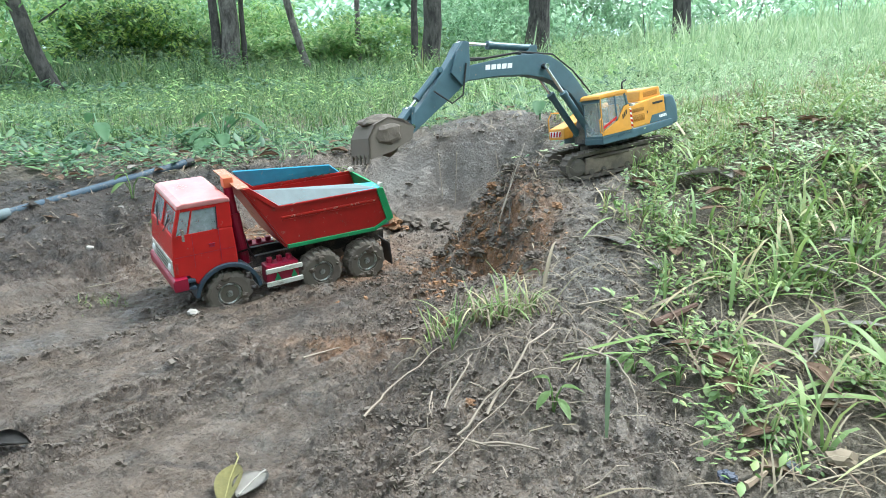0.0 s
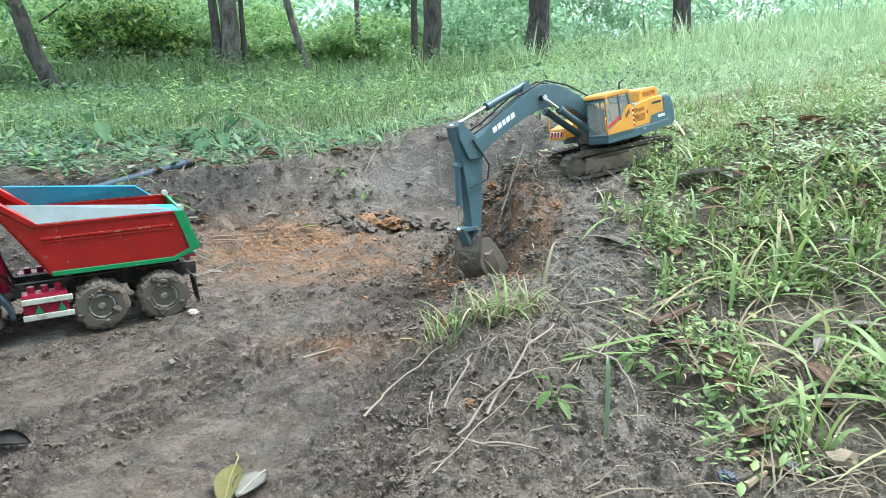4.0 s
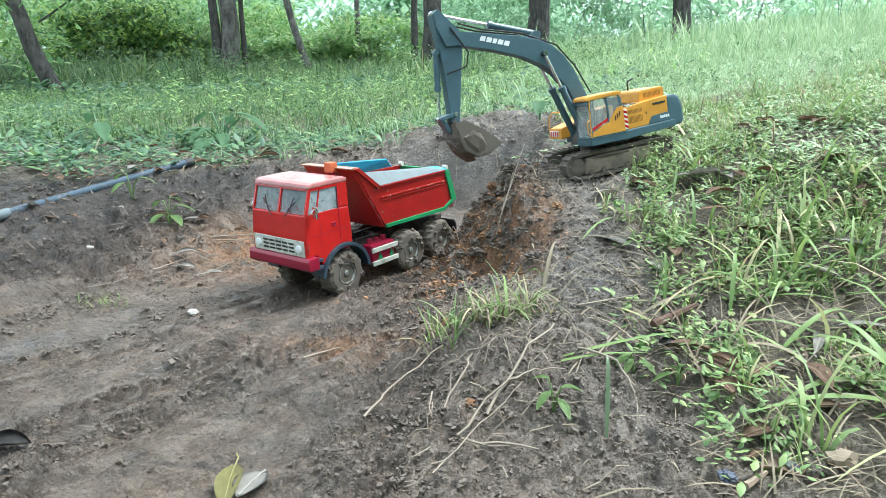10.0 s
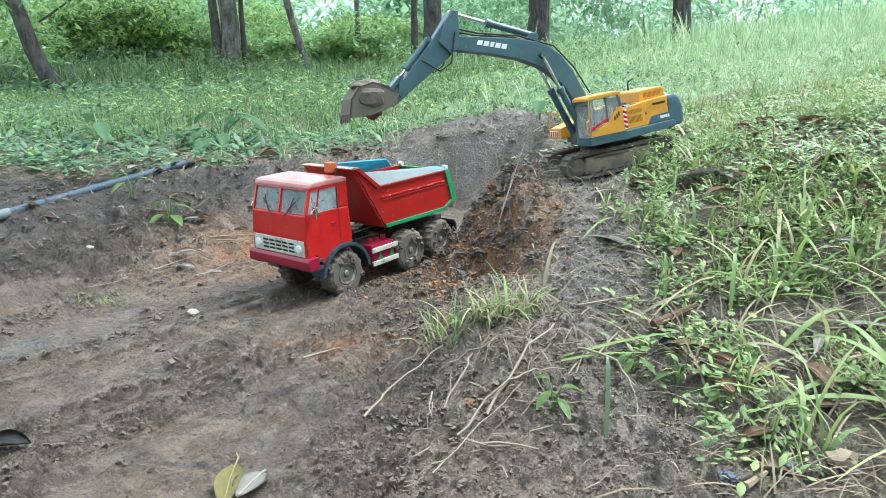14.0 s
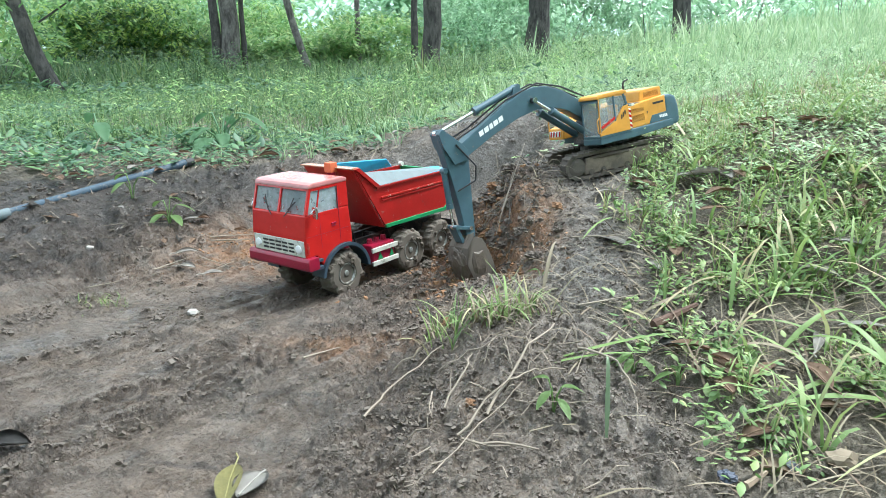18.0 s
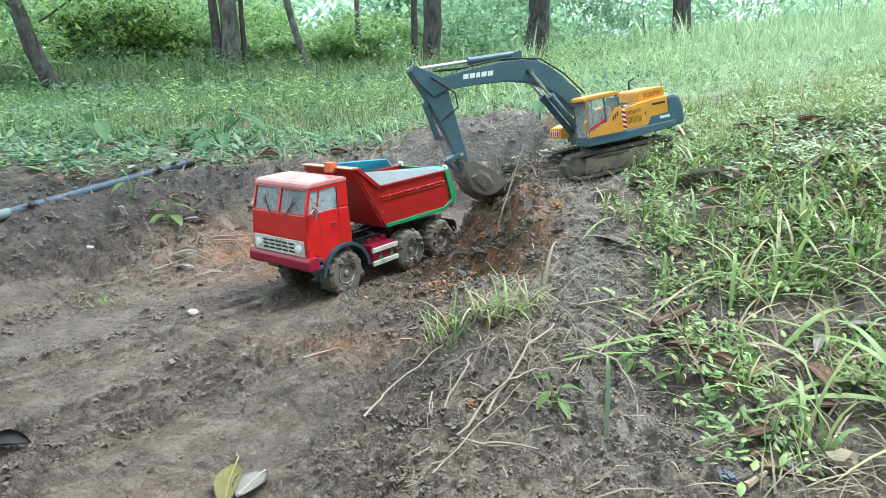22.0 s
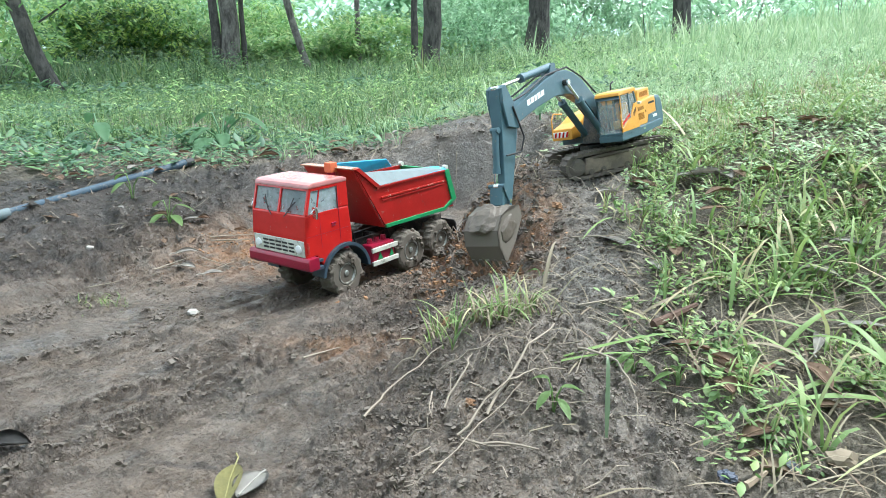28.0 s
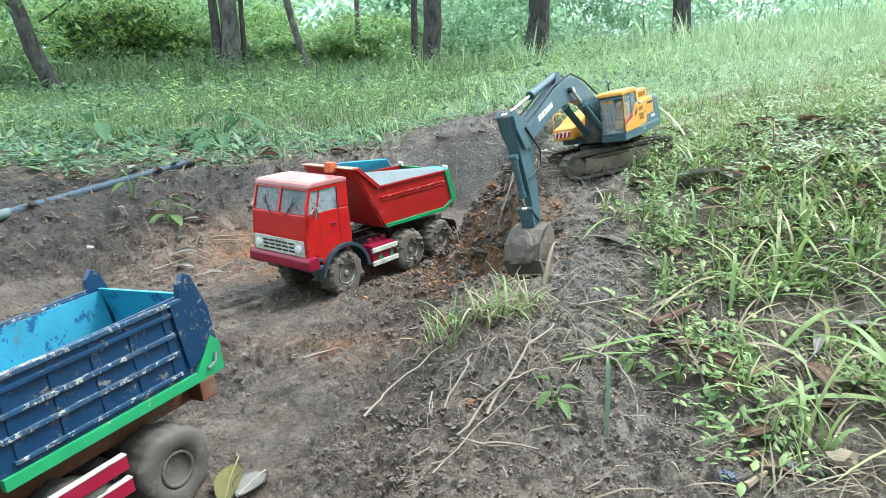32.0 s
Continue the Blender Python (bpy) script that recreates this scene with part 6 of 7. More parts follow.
def tree(x, y, r, lean, mat, label, tall=5.5, seed=0, limbs=6, crown=900, leaf=0.13, spread=0.5):
    """A tapered, knotty trunk that flares at the root, with limbs and an open crown of many leaves."""
    rr = random.Random(seed)
    z0 = on_ground(x, y) - 0.05
    t = tagged(new("tree"), label, "tree")
    t.location = (x, y, z0)
    pts = [(lean[0] * tall * (k / 29) + r * 0.35 * noise.noise(Vector((seed, k * 0.35, 0))) * min(k / 3, 1), lean[1] * tall * (k / 29) + r * 0.3 * noise.noise(Vector((0, k * 0.3, seed))), tall * (k / 29) ** 1.5) for k in range(30)]
    tr = tube(pts, r * 1.05, 18, None, r * 0.6)
    for v in tr.verts:
        c = min(pts, key=lambda p: abs(p[2] - v.co.z))
        d = Vector((v.co.x - c[0], v.co.y - c[1], 0))
        a = math.atan2(d.y, d.x)
        k = 0.16 * noise.noise(Vector((math.cos(a) * 1.6, math.sin(a) * 1.6, v.co.z * 2.2 / (r * 10) + seed))) + 0.09 * noise.noise(Vector((math.cos(a) * 5, math.sin(a) * 5, v.co.z * 1.1 + seed)))
        flare = 0.35 * max(0.0, 1 - v.co.z / (r * 4)) * (0.6 + 0.6 * math.cos(a * 3 + seed))
        v.co += d * (k + flare)
    part("trunk", tr, mat, t, smooth=True)
    pts = pts[11::2]
    ends = []
    for k in range(limbs):
        i = rr.randint(5, 9)
        a = rr.uniform(0, 6.28)
        p = Vector(pts[i])
        q = p + Vector((math.cos(a), math.sin(a), rr.uniform(0.4, 0.9))) * rr.uniform(0.8, 2.0)
        m = (p + q) / 2 + Vector((rr.uniform(-0.15, 0.15), rr.uniform(-0.15, 0.15), 0.1))
        part("limb", tube([p, m, q], r * 0.35, 7, None, r * 0.1), mat, t)
        ends += [q, m]
    if crown:
        s = np.random.RandomState(seed + 50)
        e = np.array([tuple(v) for v in ends] + [pts[-1], pts[-2]])
        k = s.randint(0, len(e), crown)
        p = e[k] + s.normal(0, spread, (crown, 3)) * np.array([1, 1, 0.6])
        v, f = leaf_arrays(p, s.uniform(0, 6.283, crown), s.uniform(-1.0, 0.6, crown), leaf * s.uniform(0.6, 1.4, crown), leaf * s.uniform(0.35, 0.6, crown))
        o = new("crown", fast_mesh("crown", v, f, M_BUSH))
        o.parent = t
    return t


def woods():
    g = "trees at the meadow's edge"
    spec = [(-3.26, 6.15, 0.066, (-0.21, 0.0), M_BARKDARK, "leaning grey-brown tree trunk with low leaves", 1), (-2.80, 9.0, 0.060, (-0.012, 0.0), M_BARKDARK, "dark stem beside a stout grey tree", 2), (-2.655, 9.05, 0.120, (-0.004, 0.0), M_BARK, "stout grey tree trunk among weeds", 3), (-2.50, 9.15, 0.034, (-0.01, 0.0), M_BARKDARK, "thin dark stem beside a stout tree", 12),
            (-1.58, 9.2, 0.048, (-0.20, 0.0), M_BARK, "thin leaning tree trunk", 4), (-0.13, 8.6, 0.115, (0.0, 0.0), M_BARKDARK, "dark straight tree trunk in tall grass", 5), (-0.40, 10.2, 0.05, (0.0, 0.0), M_BARKDARK, "slim dark tree trunk", 6),
            (1.36, 10.4, 0.165, (0.0, 0.0), M_BARKDARK, "dark thick tree trunk behind tall grass", 7), (3.38, 10.4, 0.12, (0.0, 0.0), M_BARKDARK, "dark thick tree trunk behind tall grass", 8), (-1.24, 10.6, 0.04, (0.0, 0.0), M_BARK, "slim pale tree trunk", 9)]
    for x, y, r, lean, mat, label, seed in spec:
        # Crowns are out of view; left ones enlarged to shade the meadow.
        made = tagged(tree(x, y, r, lean, mat, label, 6.0, seed, limbs=7, crown=1000 if x < 0 else 600, leaf=0.24 if x < 0 else 0.15, spread=0.95 if x < 0 else 0.5), group=g)
        if seed == 1:
            s = np.random.RandomState(91)
            twigs = [((-0.14, 0.0, 0.66), (0.16, 0.05, 0.86), (0.48, 0.0, 0.90)), ((-0.20, 0.0, 0.84), (-0.38, 0.04, 0.92), (-0.62, 0.0, 0.86)), ((-0.22, 0.0, 0.90), (0.04, -0.1, 1.02), (0.26, -0.1, 1.04))]
            for u, v, w in twigs:
                branch = part("low_branch", tube([u, v, w], 0.009, 7, None, 0.004), M_BARKDARK, made, "thin low branch")
                n = 90
                f = s.uniform(0.25, 1.1, n)[:, None]
                p = np.array(u) * (1 - f) + np.array(w) * f + np.array([0, 0, 0.5]) * (f * (1 - f)) * 0.4 + s.normal(0, 0.055, (n, 3))
                leaves = new("low_leaves", fast_mesh("low_leaves", *leaf_arrays(p, s.uniform(0, 6.283, n), s.uniform(-0.9, 0.3, n), 0.085 * s.uniform(0.6, 1.3, n), 0.045 * s.uniform(0.7, 1.3, n)), M_SUNBUSH))
                leaves.parent = branch
    stump = tagged(new("dead_tree"), "leaning dead grey tree trunk", "tree")
    stump.location = (-4.05, 6.2, on_ground(-4.05, 6.2) - 0.05)
    part("trunk", tube([(-0.15, 0, -0.05), (0.0, 0, 0.12), (0.16, 0, 0.30), (0.22, 0, 0.42)], 0.05, 10, None, 0.03, 0.1), M_BARK, stump)
    for k, (x, y, w, d, h) in enumerate([(-4.75, 9.3, 1.1, 1.2, 0.85), (-4.0, 9.5, 1.2, 1.2, 0.95), (-3.6, 9.9, 0.8, 1.0, 0.6)]):
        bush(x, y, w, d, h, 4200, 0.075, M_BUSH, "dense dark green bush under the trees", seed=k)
        bush(x + 0.2, y + 0.7, w * 1.3, d, h * 1.15, 2000, 0.08, M_SUNBUSH, "yellow-green bush behind a dark one, sunlight in its colour", seed=k + 10)
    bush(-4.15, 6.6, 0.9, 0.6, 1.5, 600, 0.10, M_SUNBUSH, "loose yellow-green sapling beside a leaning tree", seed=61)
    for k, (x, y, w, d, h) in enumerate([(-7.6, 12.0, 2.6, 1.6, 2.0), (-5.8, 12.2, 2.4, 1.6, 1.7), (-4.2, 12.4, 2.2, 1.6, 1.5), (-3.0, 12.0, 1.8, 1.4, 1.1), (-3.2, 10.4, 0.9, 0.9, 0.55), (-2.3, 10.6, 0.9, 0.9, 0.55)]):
        bush(x, y, w, d, h, 2600, 0.09, M_SUNBUSH, "tall yellow-green bush behind the trees, sunlight in its colour", seed=k + 40)
    # From the fourth bush on, the leaf colour carries the haze.
    for k, (x, y, w, d, h) in enumerate([(-1.9, 11.5, 1.8, 1.5, 0.75), (-0.9, 11.2, 1.8, 1.6, 0.85), (-1.5, 10.9, 1.3, 1.2, 0.6), (0.4, 11.5, 2.2, 2, 1.1), (1.9, 11.6, 2.6, 2.0, 1.4), (3.4, 12.0, 2.6, 2.2, 1.7), (5.0, 12.0, 2.8, 2.2, 2.0), (6.8, 12.5, 3.0, 2.2, 2.3)]):
        bush(x, y, w, d, h, 3400, 0.09, M_FARTREE if k > 2 else M_SUNBUSH, "pale green bush at the meadow's edge", seed=k + 20)
    far = []
    r = np.random.RandomState(3)
    for k in range(52):
        x, y = r.uniform(-24, 24), r.uniform(17, 28)
        if -4.5 < x / y * 20 < -2.2:
            continue
        h = r.uniform(2.0, 4.2)
        n = 1000
        p = r.normal(0, 0.36, (n, 3)) * np.array([3.0, 2.0, h * 0.5]) + np.array([x, y, h * 0.5])
        p[:, 2] = np.abs(p[:, 2])
        far.append(leaf_arrays(p, r.uniform(0, 6.283, n), r.uniform(-0.9, 0.7, n), 0.27 * r.uniform(0.6, 1.4, n), 0.17 * r.uniform(0.6, 1.4, n)))
    # Unseen leaf masses added behind the camera to block low sky light.
    for k in range(30):
        a = math.pi * (1.0 + k / 29) + r.uniform(-0.1, 0.1)
        d = r.uniform(7, 10)
        h, n = r.uniform(4, 6.5), 420
        p = r.normal(0, 0.36, (n, 3)) * np.array([2.6, 2.6, h * 0.55]) + np.array([math.cos(a) * d, math.sin(a) * d * 0.9, h * 0.5])
        p[:, 2] = np.abs(p[:, 2])
        far.append(leaf_arrays(p, r.uniform(0, 6.283, n), r.uniform(-0.9, 0.7, n), 0.50 * r.uniform(0.6, 1.4, n), 0.32 * r.uniform(0.6, 1.4, n)))
    stuff("far_woods", far, M_FARTREE, "haze-tinted woods beyond the meadow, and unseen ones behind the camera", "trees")
    # Hill in one pale blue; the haze before it is its surface colour.
    xs = np.linspace(-160, 160, 80)
    v, f = [], []
    for i, x in enumerate(xs):
        h = 34 * math.exp(-((x + 46) / 34) ** 2) + 10 * math.exp(-((x - 60) / 60) ** 2) + 4 + 2.0 * noise.noise(Vector((x * 0.08, 0, 0)))
        v += [(x, 260, -4), (x, 290, h)]
        if i:
            f.append((2 * i - 2, 2 * i, 2 * i + 1, 2 * i - 1))
    tagged(new("backdrop", mesh_of("backdrop", v, f, plain("far_hill", (0.42, 0.52, 0.52), 1.0, 0, 0.1, 0.05, 0.5, 0.1))), "wooded hill with haze painted into its pale blue", "hill", kind="structure")


woods()


# ---------------------------------------------------------------- small things
def ground_line(points, lift=0.004):
    return [(x, y, on_ground(x, y) + lift + (z[0] if z else 0)) for x, y, *z in points]


def root(points, r, mat, name, label, category):
    o = part(name, tube(points, r, 6, None, r * 0.5, 0.1), mat, None, "")
    return tagged(o, label, category)


def flat_leaf(x, y, az, length, width, mat, label, curl=0.25, lift=0.004, name="fallen_leaf", stalk=0.25):
    """A fallen leaf: blade with a curled edge and a midrib, and its stalk."""
    bm = bmesh.new()
    n = 9
    rows = []
    for i in range(n + 1):
        t = i / n
        w = width * 0.5 * math.sin(math.pi * min(1, t * 0.95 + 0.04)) ** 0.75
        rows.append([bm.verts.new((t * length, s * w, curl * (abs(s) ** 2) * w + 0.12 * length * math.sin(t * 3.0) * curl)) for s in (-1, -0.5, 0, 0.5, 1)])
    for a, b in zip(rows, rows[1:]):
        for k in range(4):
            bm.faces.new((a[k], a[k + 1], b[k + 1], b[k]))
    bmesh.ops.solidify(bm, geom=bm.faces[:], thickness=0.0006)
    o = tagged(new(name), label, "leaf")
    o.matrix_world = Matrix.Translation((x, y, on_ground(x, y) + lift)) @ Matrix.Rotation(az, 4, "Z") @ Matrix.Rotation(0.06, 4, "X")
    part("blade", bm, mat, o, smooth=True)
    part("stalk", tube([(0.004, 0, 0.001), (-length * stalk * 0.5, 0.002, 0.002), (-length * stalk, -0.003, 0.001)], 0.0012, 5), mat, o)
    part("midrib", tube([(0.0, 0, 0.0012), (length * 0.5, 0, 0.0012 + 0.12 * length * curl), (length * 0.95, 0, 0.002)], 0.0008, 5), mat, o)
    return o


def leaf_plant(x, y, stems, mat, label, name="wild_plant"):
    """A plant of big stalked leaves; each stem: azimuth, reach, rise, leaf length and width."""
    o = tagged(new(name), label, "plant")
    o.location = (x, y, on_ground(x, y))
    for az, reach, rise, ln, wd in stems:
        c, s = math.cos(az), math.sin(az)
        top = Vector((c * reach, s * reach, rise))
        part("stalk", tube([(0, 0, -0.01), (c * reach * 0.4, s * reach * 0.4, rise * 0.65), top], 0.0022 * ln / 0.06, 5), mat, o)
        bm = bmesh.new()
        n, rows = 7, []
        for i in range(n + 1):
            t = i / n
            w = wd * 0.5 * (math.sin(math.pi * (t * 0.92 + 0.05)) ** 0.8)
            rows.append([bm.verts.new(top + Vector((c * t * ln, s * t * ln, -0.45 * ln * t * t)) + Vector((-s, c, 0)) * w * k + Vector((0, 0, 0.25 * w * abs(k)))) for k in (-1, -0.5, 0, 0.5, 1)])
        for a, b in zip(rows, rows[1:]):
            for k in range(4):
                bm.faces.new((a[k], a[k + 1], b[k + 1], b[k]))
        bmesh.ops.solidify(bm, geom=bm.faces[:], thickness=0.0005)
        part("leaf", bm, mat, o, smooth=True)
    return o


def broad_blade(x, y, az, length, width, rise, droop, mat, label="broad green grass blade bent over"):
    """One long broad grass blade with a keel."""
    bm = bmesh.new()
    c, s = math.cos(az), math.sin(az)
    z0 = on_ground(x, y)
    rows, n = [], 12
    for i in range(n + 1):
        t = i / n
        p = Vector((x + c * length * t, y + s * length * t, z0 + rise * math.sin(min(1, t * 1.25) * 1.57) - droop * t * t))
        w = width * 0.5 * (1 - t ** 2.2) * min(1, 0.5 + t * 3)
        rows.append([bm.verts.new(p + Vector((-s, c, 0)) * w * k + Vector((0, 0, 0.35 * w * abs(k)))) for k in (-1, 0, 1)])
    for a, b in zip(rows, rows[1:]):
        for k in range(2):
            bm.faces.new((a[k], a[k + 1], b[k + 1], b[k]))
    return tagged(part("tall_grass", bm, mat, None, smooth=True), label, "grass blade", group="long grass blades")


def tuft_thing(x, y, green, dry, tall, spread, label, width=0.0035):
    o = tagged(new("grass_tuft"), label, "grass tuft")
    o.location = (x, y, 0)
    for name, n, mat, bend in (("foliage", green, M_GRASS, (0.5, 2.2)), ("straw", dry, M_DRY, (1.2, 2.8))):
        if not n:
            continue
        p = np.stack([RNG.normal(0, spread, n), RNG.normal(0, spread * 0.6, n), np.zeros(n)], -1)
        p[:, 2] = height(p[:, 0] + x, p[:, 1] + y) - 0.003
        v, f = blade_arrays(p, RNG.uniform(0, 6.283, n), tall * RNG.uniform(0.4, 1.25, n), width * RNG.uniform(0.4, 1.4, n), RNG.uniform(*bend, n), 6)
        q = new(name, fast_mesh(name, v, f, mat))
        q.parent = o
        tagged(q, kind="stuff")
    return o


def small_things():
    # plastic pipe on the bank
    a, b = Vector((-1.205, 1.841, 0)), Vector((-0.819, 2.205, 0))
    a.z, b.z = on_ground(a.x, a.y) + 0.017, on_ground(b.x, b.y) + 0.016
    p = tagged(new("pipe"), "long grey-blue plastic pipe lying on the bank", "pipe")
    d = (b - a)
    part("tube", rod(a - d * 0.5, b, 0.0130, n=18), M_PIPE, p)
    part("tube_end", rod(b, b + d.normalized() * 0.025, 0.015, 0.012, 16), M_BLACK, p)
    part("collar", rod(a - d * 0.02, a + d * 0.05, 0.0158, n=18), M_STEEL, p)
    # roots and twigs over the near bank
    R = random.Random(4)
    lines = [[(-0.105, 0.845), (-0.075, 0.90, 0.015), (0.0, 0.985, 0.01)], [(-0.035, 0.875, 0.005), (-0.015, 0.83, 0.02), (-0.02, 0.79, 0.01)], [(-0.01, 0.66, 0.0), (0.045, 0.74, 0.02), (0.105, 0.83, 0.012)], [(0.02, 0.72, 0.01), (0.11, 0.705, 0.012)], [(-0.075, 0.985, 0.01), (-0.015, 1.0, 0.012)],
             [(0.02, 0.735, 0.01), (0.07, 0.80, 0.03), (0.12, 0.84, 0.02), (0.17, 0.87, 0.0)], [(0.05, 0.77, 0.01), (0.115, 0.86, 0.035), (0.16, 0.93, 0.015)], [(-0.01, 0.90, 0.02), (0.05, 0.905, 0.02), (0.11, 0.92, 0.02)], [(0.09, 0.80), (0.13, 0.78, 0.015), (0.19, 0.80, 0.005)], [(0.19, 0.90), (0.24, 0.87, 0.012), (0.25, 0.82, 0.004)], [(0.0, 0.80, 0.02), (0.03, 0.85, 0.03), (0.04, 0.90, 0.02)]]
    for k, pts in enumerate(lines):
        q = ground_line(pts, 0.005)
        full = []
        for u, v in zip(q, q[1:]):
            for i in range(4):
                w = Vector(u).lerp(Vector(v), i / 4)
                full.append(w + Vector((R.uniform(-1, 1), R.uniform(-1, 1), R.uniform(-0.5, 1))) * 0.004)
        full.append(Vector(q[-1]))
        tagged(root(full, R.uniform(0.0009, 0.0021), M_ROOT, "root", "pale dry root sticking out of the mud bank", "root"), group="roots in the mud bank")
    for k in range(110):
        x, y = R.gauss(0.07, 0.09), R.gauss(0.88, 0.13)
        if soil_masks(np.array(x), np.array(y))[0] < 0.25 or y < 0.64:
            continue
        a = R.uniform(0, 6.28)
        ln = R.uniform(0.02, 0.07)
        q = [Vector((x + math.cos(a) * ln * t, y + math.sin(a) * ln * t, on_ground(x + math.cos(a) * ln * t, y + math.sin(a) * ln * t) + 0.003 + 0.012 * math.sin(3 * t))) for t in (0, 0.35, 0.7, 1.0)]
        tagged(root(q, R.uniform(0.0005, 0.0011), M_ROOT, "root", "thin pale rootlet in the mud bank", "root"), group="roots in the mud bank")
    # roots hanging out of the heap by the digger and in the pit wall
    for k in range(70):
        x, y = R.gauss(0.17, 0.07), R.gauss(1.60, 0.09)
        a, ln = R.uniform(0, 6.28), R.uniform(0.025, 0.09)
        q = [Vector((x + math.cos(a) * ln * t, y + math.sin(a) * ln * t, on_ground(x + math.cos(a) * ln * t * 0.8, y + math.sin(a) * ln * t * 0.8) + 0.004 + 0.020 * math.sin(3 * t))) for t in (0, 0.35, 0.7, 1.0)]
        tagged(root(q, R.uniform(0.0006, 0.0014), M_ROOT if k % 3 else M_BARKDARK, "root", "thin root tangled in the dug heap", "root"), group="roots in the dug heap")
    for x0, x1 in ((-0.03, 0.0), (0.05, 0.04), (0.16, 0.19), (-0.22, -0.26)):
        q = ground_line([(x0, 2.36), ((x0 + x1) / 2, 2.28), (x1, 2.22)], 0.012)
        tagged(root(q, 0.0022, M_ROOT, "root", "pale root hanging down the pit wall", "root"), group="roots in the pit wall")
    for pts in ([(-0.232, 1.06), (-0.175, 1.10, 0.01)], [(0.13, 1.50, 0.02), (0.19, 1.62, 0.05)], [(-0.68, 1.56), (-0.62, 1.63, 0.01)], [(-0.78, 1.44), (-0.72, 1.46, 0.006)], [(0.25, 1.30, 0.01), (0.34, 1.28, 0.01)], [(0.22, 1.06, 0.01), (0.33, 1.08, 0.012)], [(-0.62, 1.79, 0.01), (-0.48, 1.83, 0.012)], [(-0.61, 1.76, 0.01), (-0.50, 1.77, 0.01)]):
        tagged(root(ground_line(pts, 0.005), 0.0018, M_TWIG, "twig", "short dry twig lying on the mud", "twig"), group="twigs on the mud")
    # sawn brown stick in the weeds
    q = ground_line([(0.320, 0.985), (0.40, 1.03)], 0.016)
    tagged(root(q, 0.008, plain("brown_wood", (0.085, 0.048, 0.032), 0.85, 0, 0.6, 30, 0.004, 0.9), "stick", "thick brown stick half hidden in weeds", "stick"))
    # fallen leaves
    yellow = plain("yellow_leaf", (0.22, 0.20, 0.075), 0.6, 0, 0.75, 55, 0.0005)
    pale = plain("bleached_leaf", (0.32, 0.30, 0.27), 0.8, 0, 0.3, 40, 0.0005)
    tan = plain("tan_leaf", (0.26, 0.20, 0.14), 0.7, 0, 0.4, 40, 0.0005)
    brown = plain("brown_leaf", (0.20, 0.13, 0.085), 0.8, 0, 0.45, 40, 0.0005)
    dark = plain("dark_leaf", (0.03, 0.027, 0.024), 0.6, 0, 0.4, 40, 0.0005)
    flat_leaf(-0.262, 0.768, -1.45, 0.085, 0.032, yellow, "yellow-green fallen leaf on wet mud", 0.35, 0.007, stalk=0.3)
    flat_leaf(-0.222, 0.752, -1.9, 0.055, 0.042, pale, "bleached grey fallen leaf on wet mud", 0.25, 0.008, stalk=0.05)
    flat_leaf(-0.585, 0.772, 0.25, 0.060, 0.035, dark, "dark wet leaf on the mud", 0.6, 0.010)
    flat_leaf(-0.40, 1.90, 0.5, 0.050, 0.026, yellow, "yellow-green leaf on the orange clay", 0.4, 0.010, stalk=0.2)
    for x, y, a, ln, wd, mat in ((-0.655, 1.63, 0.4, 0.055, 0.026, pale), (-0.640, 1.595, -0.2, 0.050, 0.028, pale), (-0.655, 1.60, 2.0, 0.03, 0.016, brown), (-0.565, 1.55, 0.3, 0.05, 0.02, pale), (-0.89, 1.86, 0.9, 0.05, 0.022, pale), (-0.82, 1.90, 0.2, 0.06, 0.028, brown), (-0.74, 1.92, 0.1, 0.06, 0.030, pale)):
        flat_leaf(x, y, a, ln, wd, mat, "withered leaf lying on the mud bank", 0.5, 0.006)
    for k in range(150):
        if k < 60:
            x, y = R.uniform(0.28, 0.95), R.uniform(0.72, 1.9)
        else:
            x, y = R.uniform(-1.5, 0.3), R.uniform(1.95, 2.75)
        if plant_cover(np.array(x), np.array(y)) < 0.15:
            continue
        flat_leaf(x, y, R.uniform(0, 6.28), R.uniform(0.035, 0.085), R.uniform(0.018, 0.035), R.choice((brown, pale, brown)), "dead brown leaf among the weeds", R.uniform(0.2, 0.7), 0.012)
    for x, y, a, ln, wd, mat, curl in ((0.601, 1.445, 2.9, 0.085, 0.050, pale, 0.5), (0.553, 1.457, 3.3, 0.070, 0.030, pale, 0.3), (0.774, 1.44, 0.3, 0.085, 0.030, brown, 0.8), (0.737, 1.291, 1.2, 0.055, 0.024, brown, 0.7), (0.70, 1.42, 2.7, 0.06, 0.022, brown, 0.8), (0.527, 0.905, 1.0, 0.075, 0.018, pale, 0.8), (0.385, 0.672, 2.8, 0.034, 0.024, tan, 0.6), (0.35, 0.70, 0.5, 0.026, 0.012, brown, 0.5), (0.36, 0.74, 0.4, 0.05, 0.026, brown, 0.4), (0.31, 0.93, 0.2, 0.04, 0.022, dark, 0.6), (0.40, 0.86, 2.2, 0.045, 0.022, brown, 0.6)):
        flat_leaf(x, y, a, ln, wd, mat, "curled dead leaf on the weedy bank", curl, 0.014)
    chip = ground_line([(0.322, 0.642), (0.352, 0.660)], 0.010)
    tagged(root(chip, 0.0050, tan, "wood_chip", "bleached broken piece of wood on the bank", "wood"))
    tagged(part("stone", lump(0.0085, 7, (1.1, 0.9, 0.8), 3, 0.7, None, (0.31, 0.663, on_ground(0.31, 0.663) + 0.003)), plain("slate_stone", (0.06, 0.07, 0.10), 0.5), None), "dark blue-grey stone half sunk in soil", "stone")
